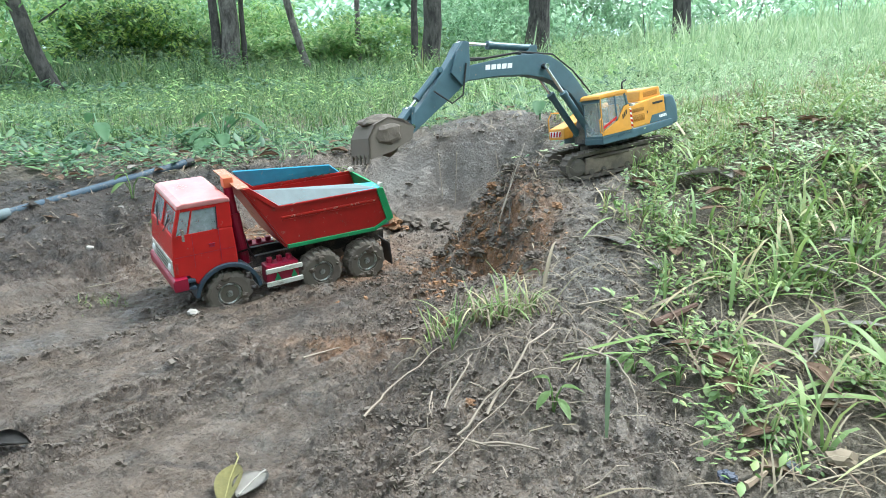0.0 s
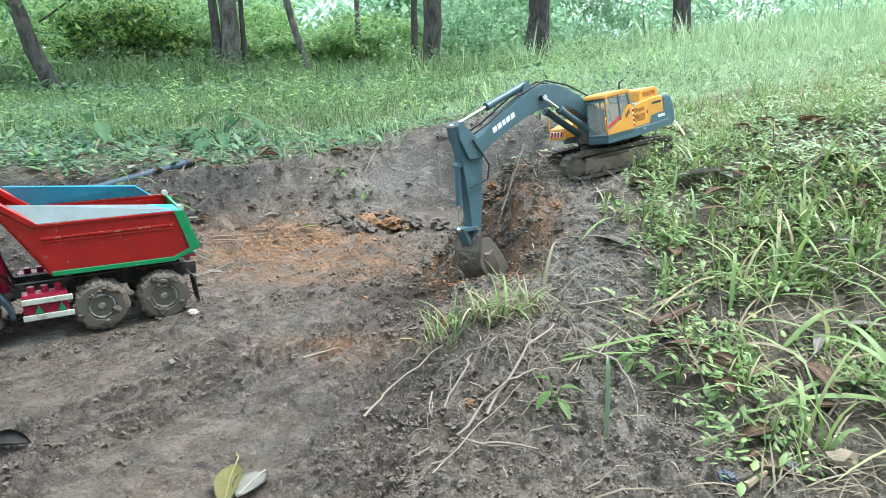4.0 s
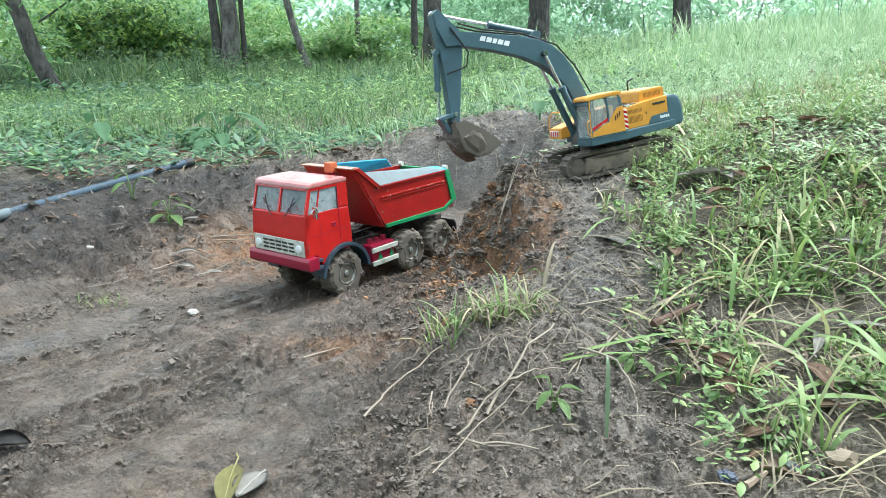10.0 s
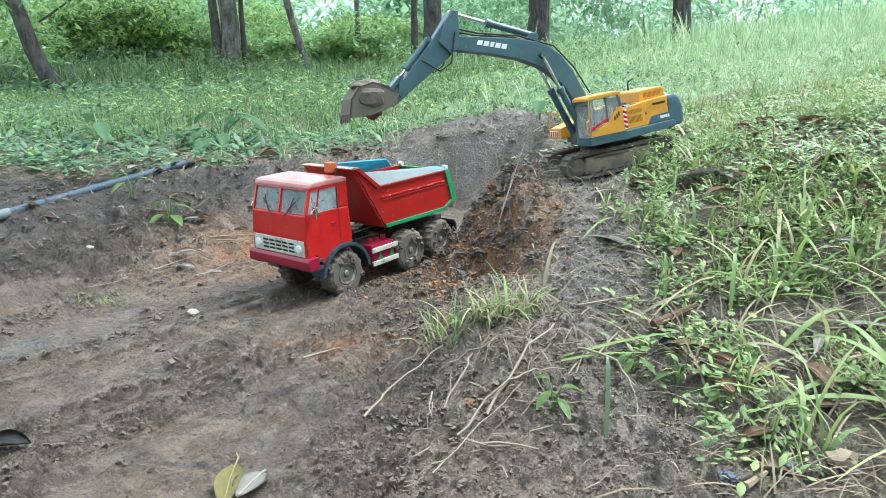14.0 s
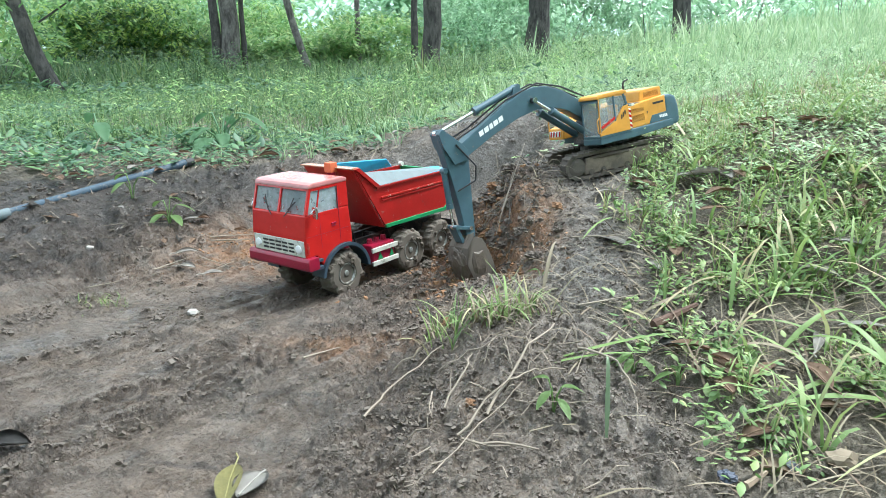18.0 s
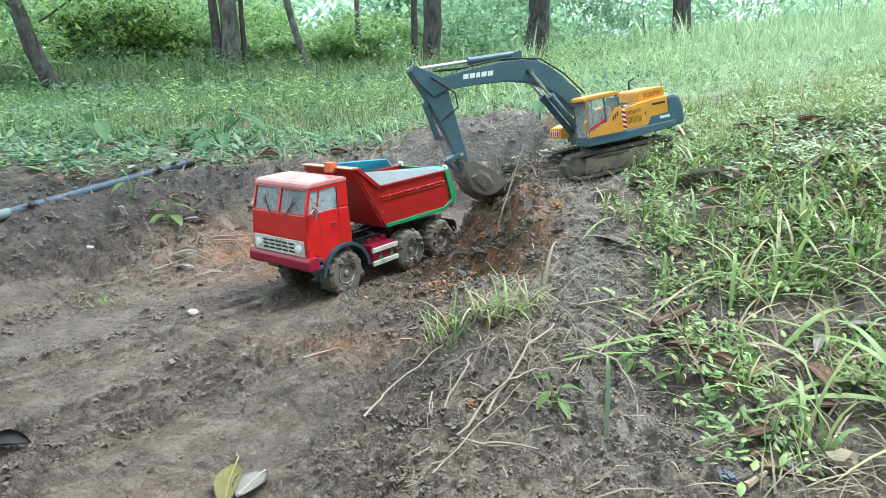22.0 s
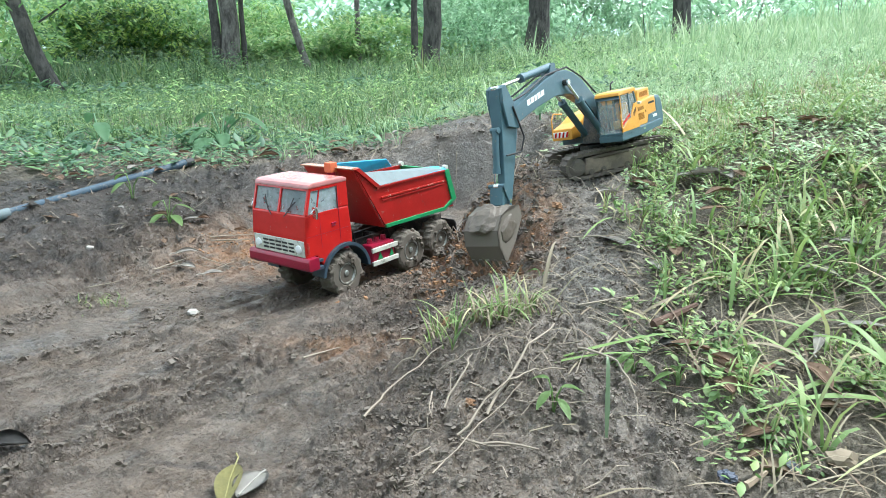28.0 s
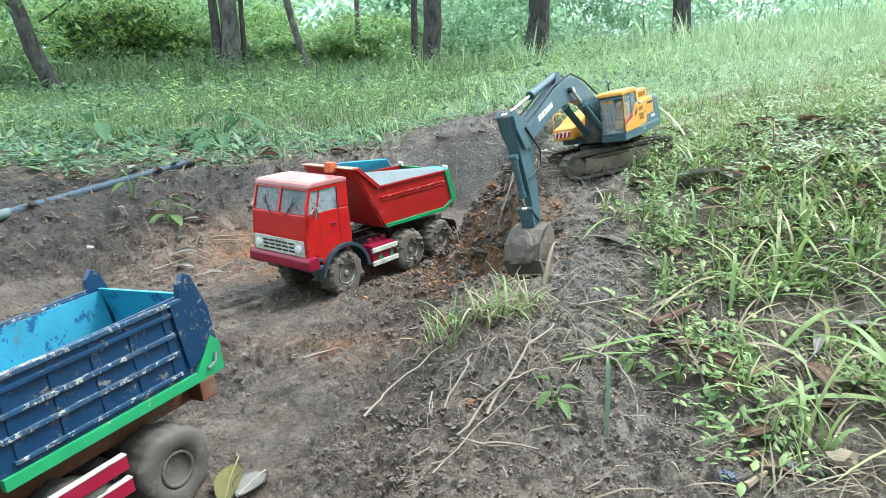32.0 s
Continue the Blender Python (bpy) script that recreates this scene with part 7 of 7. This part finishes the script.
    tuft_thing(-0.707, 1.346, 60, 20, 0.030, 0.026, "frayed clump of dark green weed on the mud", 0.0016)
    for k in range(34):
        x, y = R.uniform(-1.15, -0.5), R.uniform(1.72, 2.2)
        flat_leaf(x, y, R.uniform(0, 6.28), R.uniform(0.025, 0.055), R.uniform(0.014, 0.026), R.choice((brown, pale, dark, brown)), "dead leaf lying on the dark bank", R.uniform(0.3, 0.8), 0.008)
    for k in range(26):
        x, y, a = R.uniform(-1.1, -0.35), R.uniform(1.55, 2.15), R.uniform(0, 6.28)
        ln = R.uniform(0.03, 0.11)
        pts = [(x, y, 0.002), (x + math.cos(a) * ln * 0.5 + 0.006, y + math.sin(a) * ln * 0.5, 0.008), (x + math.cos(a) * ln, y + math.sin(a) * ln, 0.003)]
        tagged(root(ground_line(pts, 0.004), R.uniform(0.0007, 0.0016), M_ROOT if k % 2 else M_TWIG, "twig", "thin dry twig on the dark bank", "twig"), group="twigs on the mud")
    stone = plain("pale_stone", (0.35, 0.33, 0.3), 0.8, 0, 0.3, 50)
    for x, y, r, mat in ((-0.50, 1.30, 0.010, stone), (-0.855, 1.62, 0.008, stone), (0.39, 0.69, 0.010, plain("blue_stone", (0.07, 0.08, 0.10), 0.5)), (0.45, 0.69, 0.015, plain("sand_stone", (0.20, 0.16, 0.11), 0.8))):
        tagged(part("stone", lump(r, r * 900, (1.2, 1, 0.7), 2, 0.35, None, (x, y, on_ground(x, y) + r * 0.3)), mat, None, smooth=False), "small stone lying on the ground", "stone")
    # plants with a shape of their own
    big = leaf_mat("taro_leaf", [(0, (0.12, 0.25, 0.13)), (1, (0.20, 0.35, 0.19))], 0.3)
    leaf_plant(-0.83, 2.62, [(2.6, 0.04, 0.13, 0.10, 0.050), (0.2, 0.05, 0.13, 0.12, 0.050), (-0.3, 0.09, 0.12, 0.11, 0.045), (-2.2, 0.04, 0.08, 0.10, 0.055), (1.5, 0.04, 0.11, 0.09, 0.05), (-1.2, 0.04, 0.06, 0.10, 0.05), (3.6, 0.06, 0.08, 0.11, 0.06), (-1.7, 0.09, 0.05, 0.12, 0.07)], big, "broad-leaved green plant above the pit")
    leaf_plant(-1.30, 2.65, [(-1.0, 0.03, 0.09, 0.13, 0.055), (2.3, 0.04, 0.12, 0.10, 0.045), (0.3, 0.05, 0.06, 0.09, 0.04), (4.0, 0.05, 0.06, 0.09, 0.04)], big, "broad-leaved green plant beside the pipe")
    leaf_plant(-0.76, 1.88, [(0.3, 0.02, 0.05, 0.05, 0.024), (-0.7, 0.015, 0.025, 0.05, 0.026), (2.5, 0.02, 0.06, 0.055, 0.024), (-2.0, 0.02, 0.03, 0.05, 0.026), (1.2, 0.01, 0.07, 0.045, 0.02)], M_WEED, "small green weed on the mud bank")
    leaf_plant(-0.90, 1.98, [(0.3, 0.02, 0.06, 0.05, 0.02), (2.7, 0.015, 0.07, 0.05, 0.022), (-2.0, 0.02, 0.05, 0.05, 0.022)], M_WEED, "small green weed beside the pipe")
    leaf_plant(-0.25, 2.16, [(0.3, 0.01, 0.03, 0.035, 0.016), (2.7, 0.01, 0.04, 0.035, 0.016), (-1.5, 0.01, 0.02, 0.035, 0.016)], M_WEED, "small bright seedling on the pit wall")
    leaf_plant(0.185, 1.25, [(0.3, 0.006, 0.02, 0.025, 0.012), (2.7, 0.006, 0.025, 0.025, 0.012), (-1.5, 0.006, 0.012, 0.022, 0.012)], M_WEED, "tiny pale seedling on the mud")
    leaf_plant(0.14, 0.79, [(0.3, 0.01, 0.03, 0.035, 0.014), (2.4, 0.01, 0.04, 0.03, 0.013), (-1.2, 0.01, 0.02, 0.03, 0.012), (4.0, 0.01, 0.03, 0.03, 0.012)], M_WEED, "small green seedling on the near bank")
    leaf_plant(0.325, 2.36, [(4.5, 0.02, 0.06, 0.085, 0.045)], big, "single broad green leaf by the pit wall")
    for x, y in ((-0.33, 2.2), (0.27, 0.90), (0.32, 0.86)):
        leaf_plant(x, y, [(R.uniform(0, 6), 0.008, R.uniform(0.015, 0.035), 0.028, 0.012) for k in range(5)], M_WEED, "small green seedling on bare soil")
    # grass tufts on the edge of the bank
    tuft_thing(0.060, 1.015, 60, 46, 0.090, 0.032, "tuft of green and dry grass on the edge of the pit")
    tuft_thing(0.130, 1.045, 34, 60, 0.085, 0.028, "tuft of mostly dry grass on the edge of the pit", 0.0028)
    tuft_thing(-0.005, 1.06, 20, 16, 0.06, 0.018, "small tuft of grass on the edge of the pit", 0.0025)
    tuft_thing(-3.05, 7.2, 40, 0, 0.40, 0.05, "tall arching grass before the dark bushes", 0.02)
    tuft_thing(-0.20, 7.4, 30, 0, 0.42, 0.04, "tall pale grass before a dark trunk", 0.022)
    # long broad blades
    for v in ((0.17, 0.90, 0.12, 0.18, 0.009, 0.02, -0.01), (0.155, 0.885, 0.0, 0.13, 0.007, 0.015, 0.0), (0.62, 0.80, 3.30, 0.26, 0.016, 0.05, 0.03), (0.60, 0.86, 3.55, 0.22, 0.014, 0.06, 0.05), (0.62, 0.76, 2.2, 0.22, 0.016, 0.10, 0.06), (0.56, 0.70, 1.9, 0.20, 0.013, 0.14, 0.05), (0.585, 0.74, 1.2, 0.18, 0.012, 0.16, 0.08), (0.45, 1.02, 1.2, 0.12, 0.007, 0.12, 0.08), (0.52, 1.02, 2.6, 0.16, 0.008, 0.09, 0.08), (0.36, 1.06, 1.4, 0.06, 0.005, 0.09, 0.0), (0.60, 0.95, 2.9, 0.2, 0.011, 0.06, 0.05), (0.49, 0.93, 0.5, 0.2, 0.010, 0.07, 0.06)):
        broad_blade(*v, M_GRASS)
    broad_blade(0.195, 0.735, 1.55, 0.03, 0.006, 0.095, 0.0, M_PALEBLADE, "single grey-green blade standing upright")
    for v in ((0.17, 1.12, 1.2, 0.10, 0.007, 0.07, 0.0), (0.32, 1.05, 0.2, 0.16, 0.010, 0.05, 0.05), (0.52, 0.88, 2.8, 0.14, 0.012, 0.05, 0.05), (0.42, 1.16, 0.1, 0.16, 0.008, 0.06, 0.06)):
        broad_blade(*v, M_DRY, "long dead straw-coloured blade")


small_things()


# ---------------------------------------------------------------- what moves
def glide(rows, t):
    """Monotone cubic through rows (seconds, values...) at t."""
    a = np.array(rows, float)
    T, V = a[:, 0], a[:, 1:]
    h, d = np.diff(T), np.diff(V, axis=0) / np.diff(T)[:, None]
    m = np.zeros_like(V)
    for k in range(1, len(T) - 1):
        ok = d[k - 1] * d[k] > 0
        w1, w2 = 2 * h[k] + h[k - 1], h[k] + 2 * h[k - 1]
        with np.errstate(divide="ignore", invalid="ignore"):
            m[k] = np.where(ok, (w1 + w2) / (w1 / d[k - 1] + w2 / d[k]), 0)
    k = int(np.clip(np.searchsorted(T, t, "right") - 1, 0, len(T) - 2))
    s = np.clip((t - T[k]) / h[k], 0, 1)
    return (1 + 2 * s) * (1 - s) ** 2 * V[k] + s * (1 - s) ** 2 * h[k] * m[k] + s * s * (3 - 2 * s) * V[k + 1] + s * s * (s - 1) * h[k] * m[k + 1]


def roll_wheels(wheels, rows, times):
    """Turn the wheels by the way their lorry has gone."""
    gone, last, turns = 0.0, None, []
    for t in times:
        x, y, z, yaw = glide(rows, t)[:4]
        if last is not None:
            gone += (x - last[0]) * math.cos(radians(yaw)) + (y - last[1]) * math.sin(radians(yaw))
        last = (x, y)
        turns.append((t, gone / WHEEL_R))
    for w in wheels:
        at = w.location.copy()
        walk(w, [(t, Matrix.Translation(at) @ Matrix.Rotation(a, 4, "Y")) for t, a in turns])


def motions():
    # red lorry: drives off, waits out of the picture, backs up to the digger
    red = [(0, -0.2233, 1.6056, 0.0455, 213.8, 3.1, -5.7), (0.5, -0.3250, 1.5499, 0.0430, 217.0, 1.5, -4.9), (1, -0.4143, 1.4627, 0.0418, 220.6, -2.0, -4.0), (1.5, -0.5163, 1.3863, 0.0405, 219.4, -2.0, -3.0), (2, -0.5996, 1.3642, 0.0421, 213.7, -0.8, -1.4), (3.5, -0.5915, 1.3592, 0.0419, 212.1, -0.7, -1.4),
           (4.2, -0.5915, 1.3592, 0.0419, 212.1, -0.7, -1.4), (5.5, -0.4237, 1.4264, 0.0407, 221.7, -2.5, -2.0), (6, -0.3564, 1.4887, 0.0420, 223.6, -0.5, -1.3), (6.5, -0.2662, 1.5561, 0.0426, 224.1, 1.3, -1.4), (7, -0.1774, 1.5993, 0.0441, 223.1, 1.0, -0.9), (7.5, -0.1192, 1.6870, 0.0464, 225.0, 0.6, 0.4),
           (8, -0.0963, 1.6908, 0.0472, 228.9, 1.2, 0.9), (8.5, -0.0737, 1.7146, 0.0496, 231.1, 1.2, 1.9), (9, -0.0731, 1.7150, 0.0505, 231.5, 1.4, 2.1), (32, -0.0731, 1.7150, 0.0505, 231.5, 1.4, 2.1)]
    times = [k * 0.1 for k in range(0, 36)] + [4.2 + 0.1 * k for k in range(0, 50)] + [32.0]

    def lorry(v):
        return pose(v[0], v[1], v[2], v[5], v[4], v[3])

    walk(RED, [(t, lorry(glide(red, t))) for t in times])
    roll_wheels(RED_WHEELS, red, times)
    # navy lorry: backs in at the end
    blue = [(0, -0.80, 0.42, 0.131, 214, 2.6, 3), (30.3, -0.80, 0.42, 0.131, 214, 2.6, 3), (31.1, -0.472, 0.588, 0.131, 225, 2.6, 5), (31.5, -0.377, 0.653, 0.131, 235, 2.6, 7), (32, -0.355, 0.774, 0.131, 241.1, 2.6, 7.3)]
    times = [0.0] + [30.3 + 0.1 * k for k in range(18)]
    walk(BLUE, [(t, lorry(glide(blue, t))) for t in times])
    roll_wheels(BLUE_WHEELS, blue, times)
    # digger: turn of the house, boom, stick to boom, bucket to stick, in degrees
    dig = [(0.0, 214.2, 22.0, -52.9, 31.3), (0.5, 218.2, 8.0, -56.4, 33.0), (1.0, 218.0, -5.6, -55.3, 36.0), (1.5, 218.1, -6.3, -56.7, 28.5), (2.0, 218.3, -4.0, -63.0, 13.1), (2.5, 218.5, -3.2, -68.5, 2.0), (3.0, 218.7, -3.4, -75.5, -10.8), (3.5, 218.8, -2.0, -76.0, -16.0)]
    dig += [(5.5, 218.9, 0.7, -93.5, -42.0), (6.0, 218.9, 1.8, -97.5, -40.0), (6.5, 218.7, 2.3, -98.8, -39.4), (7.0, 218.7, 2.3, -99.5, -38.0), (7.5, 219.1, 4.6, -108.3, -30.0), (8.0, 219.1, 5.4, -110.7, -35.4), (8.5, 218.8, 10.7, -114.2, -46.0), (9.0, 216.8, 18.7, -116.8, -49.5), (9.5, 213.1, 26.8, -117.8, -53.0), (10.0, 203.6, 35.2, -115.8, -48.0)]
    dig += [(10.5, 191.1, 37.1, -94.3, -28.8), (11.0, 179.0, 33.6, -83.4, -12.0), (11.5, 175.5, 27.4, -71.0, -22.0), (12.0, 175.2, 27.6, -70.0, -18.0), (12.5, 176.2, 28.0, -73.0, -5.0), (13.0, 178.1, 30.0, -80.0, 48.7), (13.5, 189.8, 33.4, -69.5, 48.7), (14.0, 202.8, 33.6, -66.0, 40.0), (14.5, 211.1, 16.2, -61.5, 33.6)]
    dig += [(16.5, 211.8, -3.0, -80.0, 22.0), (17.0, 211.9, -3.4, -78.6, 8.7), (17.5, 212.1, -3.2, -80.5, 3.0), (18.0, 212.2, -2.1, -85.4, -3.0), (18.5, 213.1, -0.7, -90.0, -6.0), (19.0, 213.2, 1.2, -93.6, -11.0), (19.5, 213.5, 1.5, -97.6, -11.6), (20.0, 213.1, 1.9, -98.2, -12.0), (20.5, 212.8, 5.7, -111.2, -14.5), (21.0, 212.7, 8.0, -113.3, -24.0)]
    dig += [(21.5, 210.6, 11.8, -118.7, -26.6), (22.0, 200.7, 20.1, -119.8, -27.5), (22.5, 190.7, 28.2, -120.0, -29.8), (23.0, 177.6, 34.0, -106.4, -40.0), (23.5, 171.0, 35.0, -86.0, -40.0), (24.0, 170.7, 28.6, -77.4, -30.0), (24.5, 170.7, 29.1, -78.4, -20.0), (25.0, 171.4, 30.6, -79.6, 5.2), (25.5, 173.6, 31.6, -77.9, 45.8)]
    dig += [(27.5, 222.0, 19.4, -66.0, 24.0), (28.0, 232.6, 6.6, -76.0, 38.0), (28.5, 236.5, -2.4, -80.0, 52.0), (29.0, 236.4, -1.0, -84.0, 50.0), (29.5, 236.5, -0.6, -84.5, 46.0), (30.0, 236.5, -0.8, -85.9, 42.1), (31.0, 236.4, -0.9, -86.9, 42.1), (31.5, 235.9, -0.3, -90.5, 40.1), (32.0, 235.9, 0.7, -90.2, 36.7)]
    rows = {k: [] for k in ARM}
    for t in [k * 0.1 for k in range(321)]:
        th, be, si, ku = glide(dig, t)
        house = pose(0, 0, 0.068, 0, 0, th)

        def aim(p, q, y):
            return house @ pose(p[0], y, p[1], 0, -math.degrees(math.atan2(q[1] - p[1], q[0] - p[0])), 0)

        def along(o, deg, p):
            c, s = math.cos(radians(deg)), math.sin(radians(deg))
            return (o[0] + p[0] * c - p[1] * s, o[1] + p[0] * s + p[1] * c)

        y = BOOM_Y
        elbow = along(FOOT, be, (BOOM_L, 0))
        end = along(elbow, be + si, (STICK_L, 0))
        low, mid = (0.074, 0.026), along(FOOT, be, (0.173, 0.0664))
        base, tail = along(FOOT, be, (0.200, 0.102)), along(elbow, be + si, (-0.048, 0.041))
        bfoot, hinge = along(elbow, be + si, (0.030, 0.036)), along(elbow, be + si, (0.158, 0.0))
        back = along(end, be + si + ku, (0.004, 0.022))
        # the joint where rod and links meet: held at equal reach from stick and bucket
        dx, dz = back[0] - hinge[0], back[1] - hinge[1]
        d = math.hypot(dx, dz)
        h = math.sqrt(max(0.034 ** 2 - d * d / 4, 0.0001))
        joint = ((hinge[0] + back[0]) / 2 - dz / d * h, (hinge[1] + back[1]) / 2 + dx / d * h)
        made = {"house": house, "boom": house @ pose(FOOT[0], y, FOOT[1], 0, -be, 0), "stick": house @ pose(elbow[0], y, elbow[1], 0, -be - si, 0), "bucket": house @ pose(end[0], y, end[1], 0, -be - si - ku, 0),
                "boom_barrel": aim(low, mid, y + 0.021), "boom_rod": aim(mid, low, y + 0.021), "boom_barrel_far": aim(low, mid, y - 0.021), "boom_rod_far": aim(mid, low, y - 0.021),
                "stick_barrel": aim(base, tail, y), "stick_rod": aim(tail, base, y), "bucket_barrel": aim(bfoot, joint, y), "bucket_rod": aim(joint, bfoot, y), "link": aim(hinge, joint, y), "push_link": aim(joint, back, y)}
        for k, m in made.items():
            rows[k].append((t, m))
    for k, ob in ARM.items():
        walk(ob, rows[k])


motions()
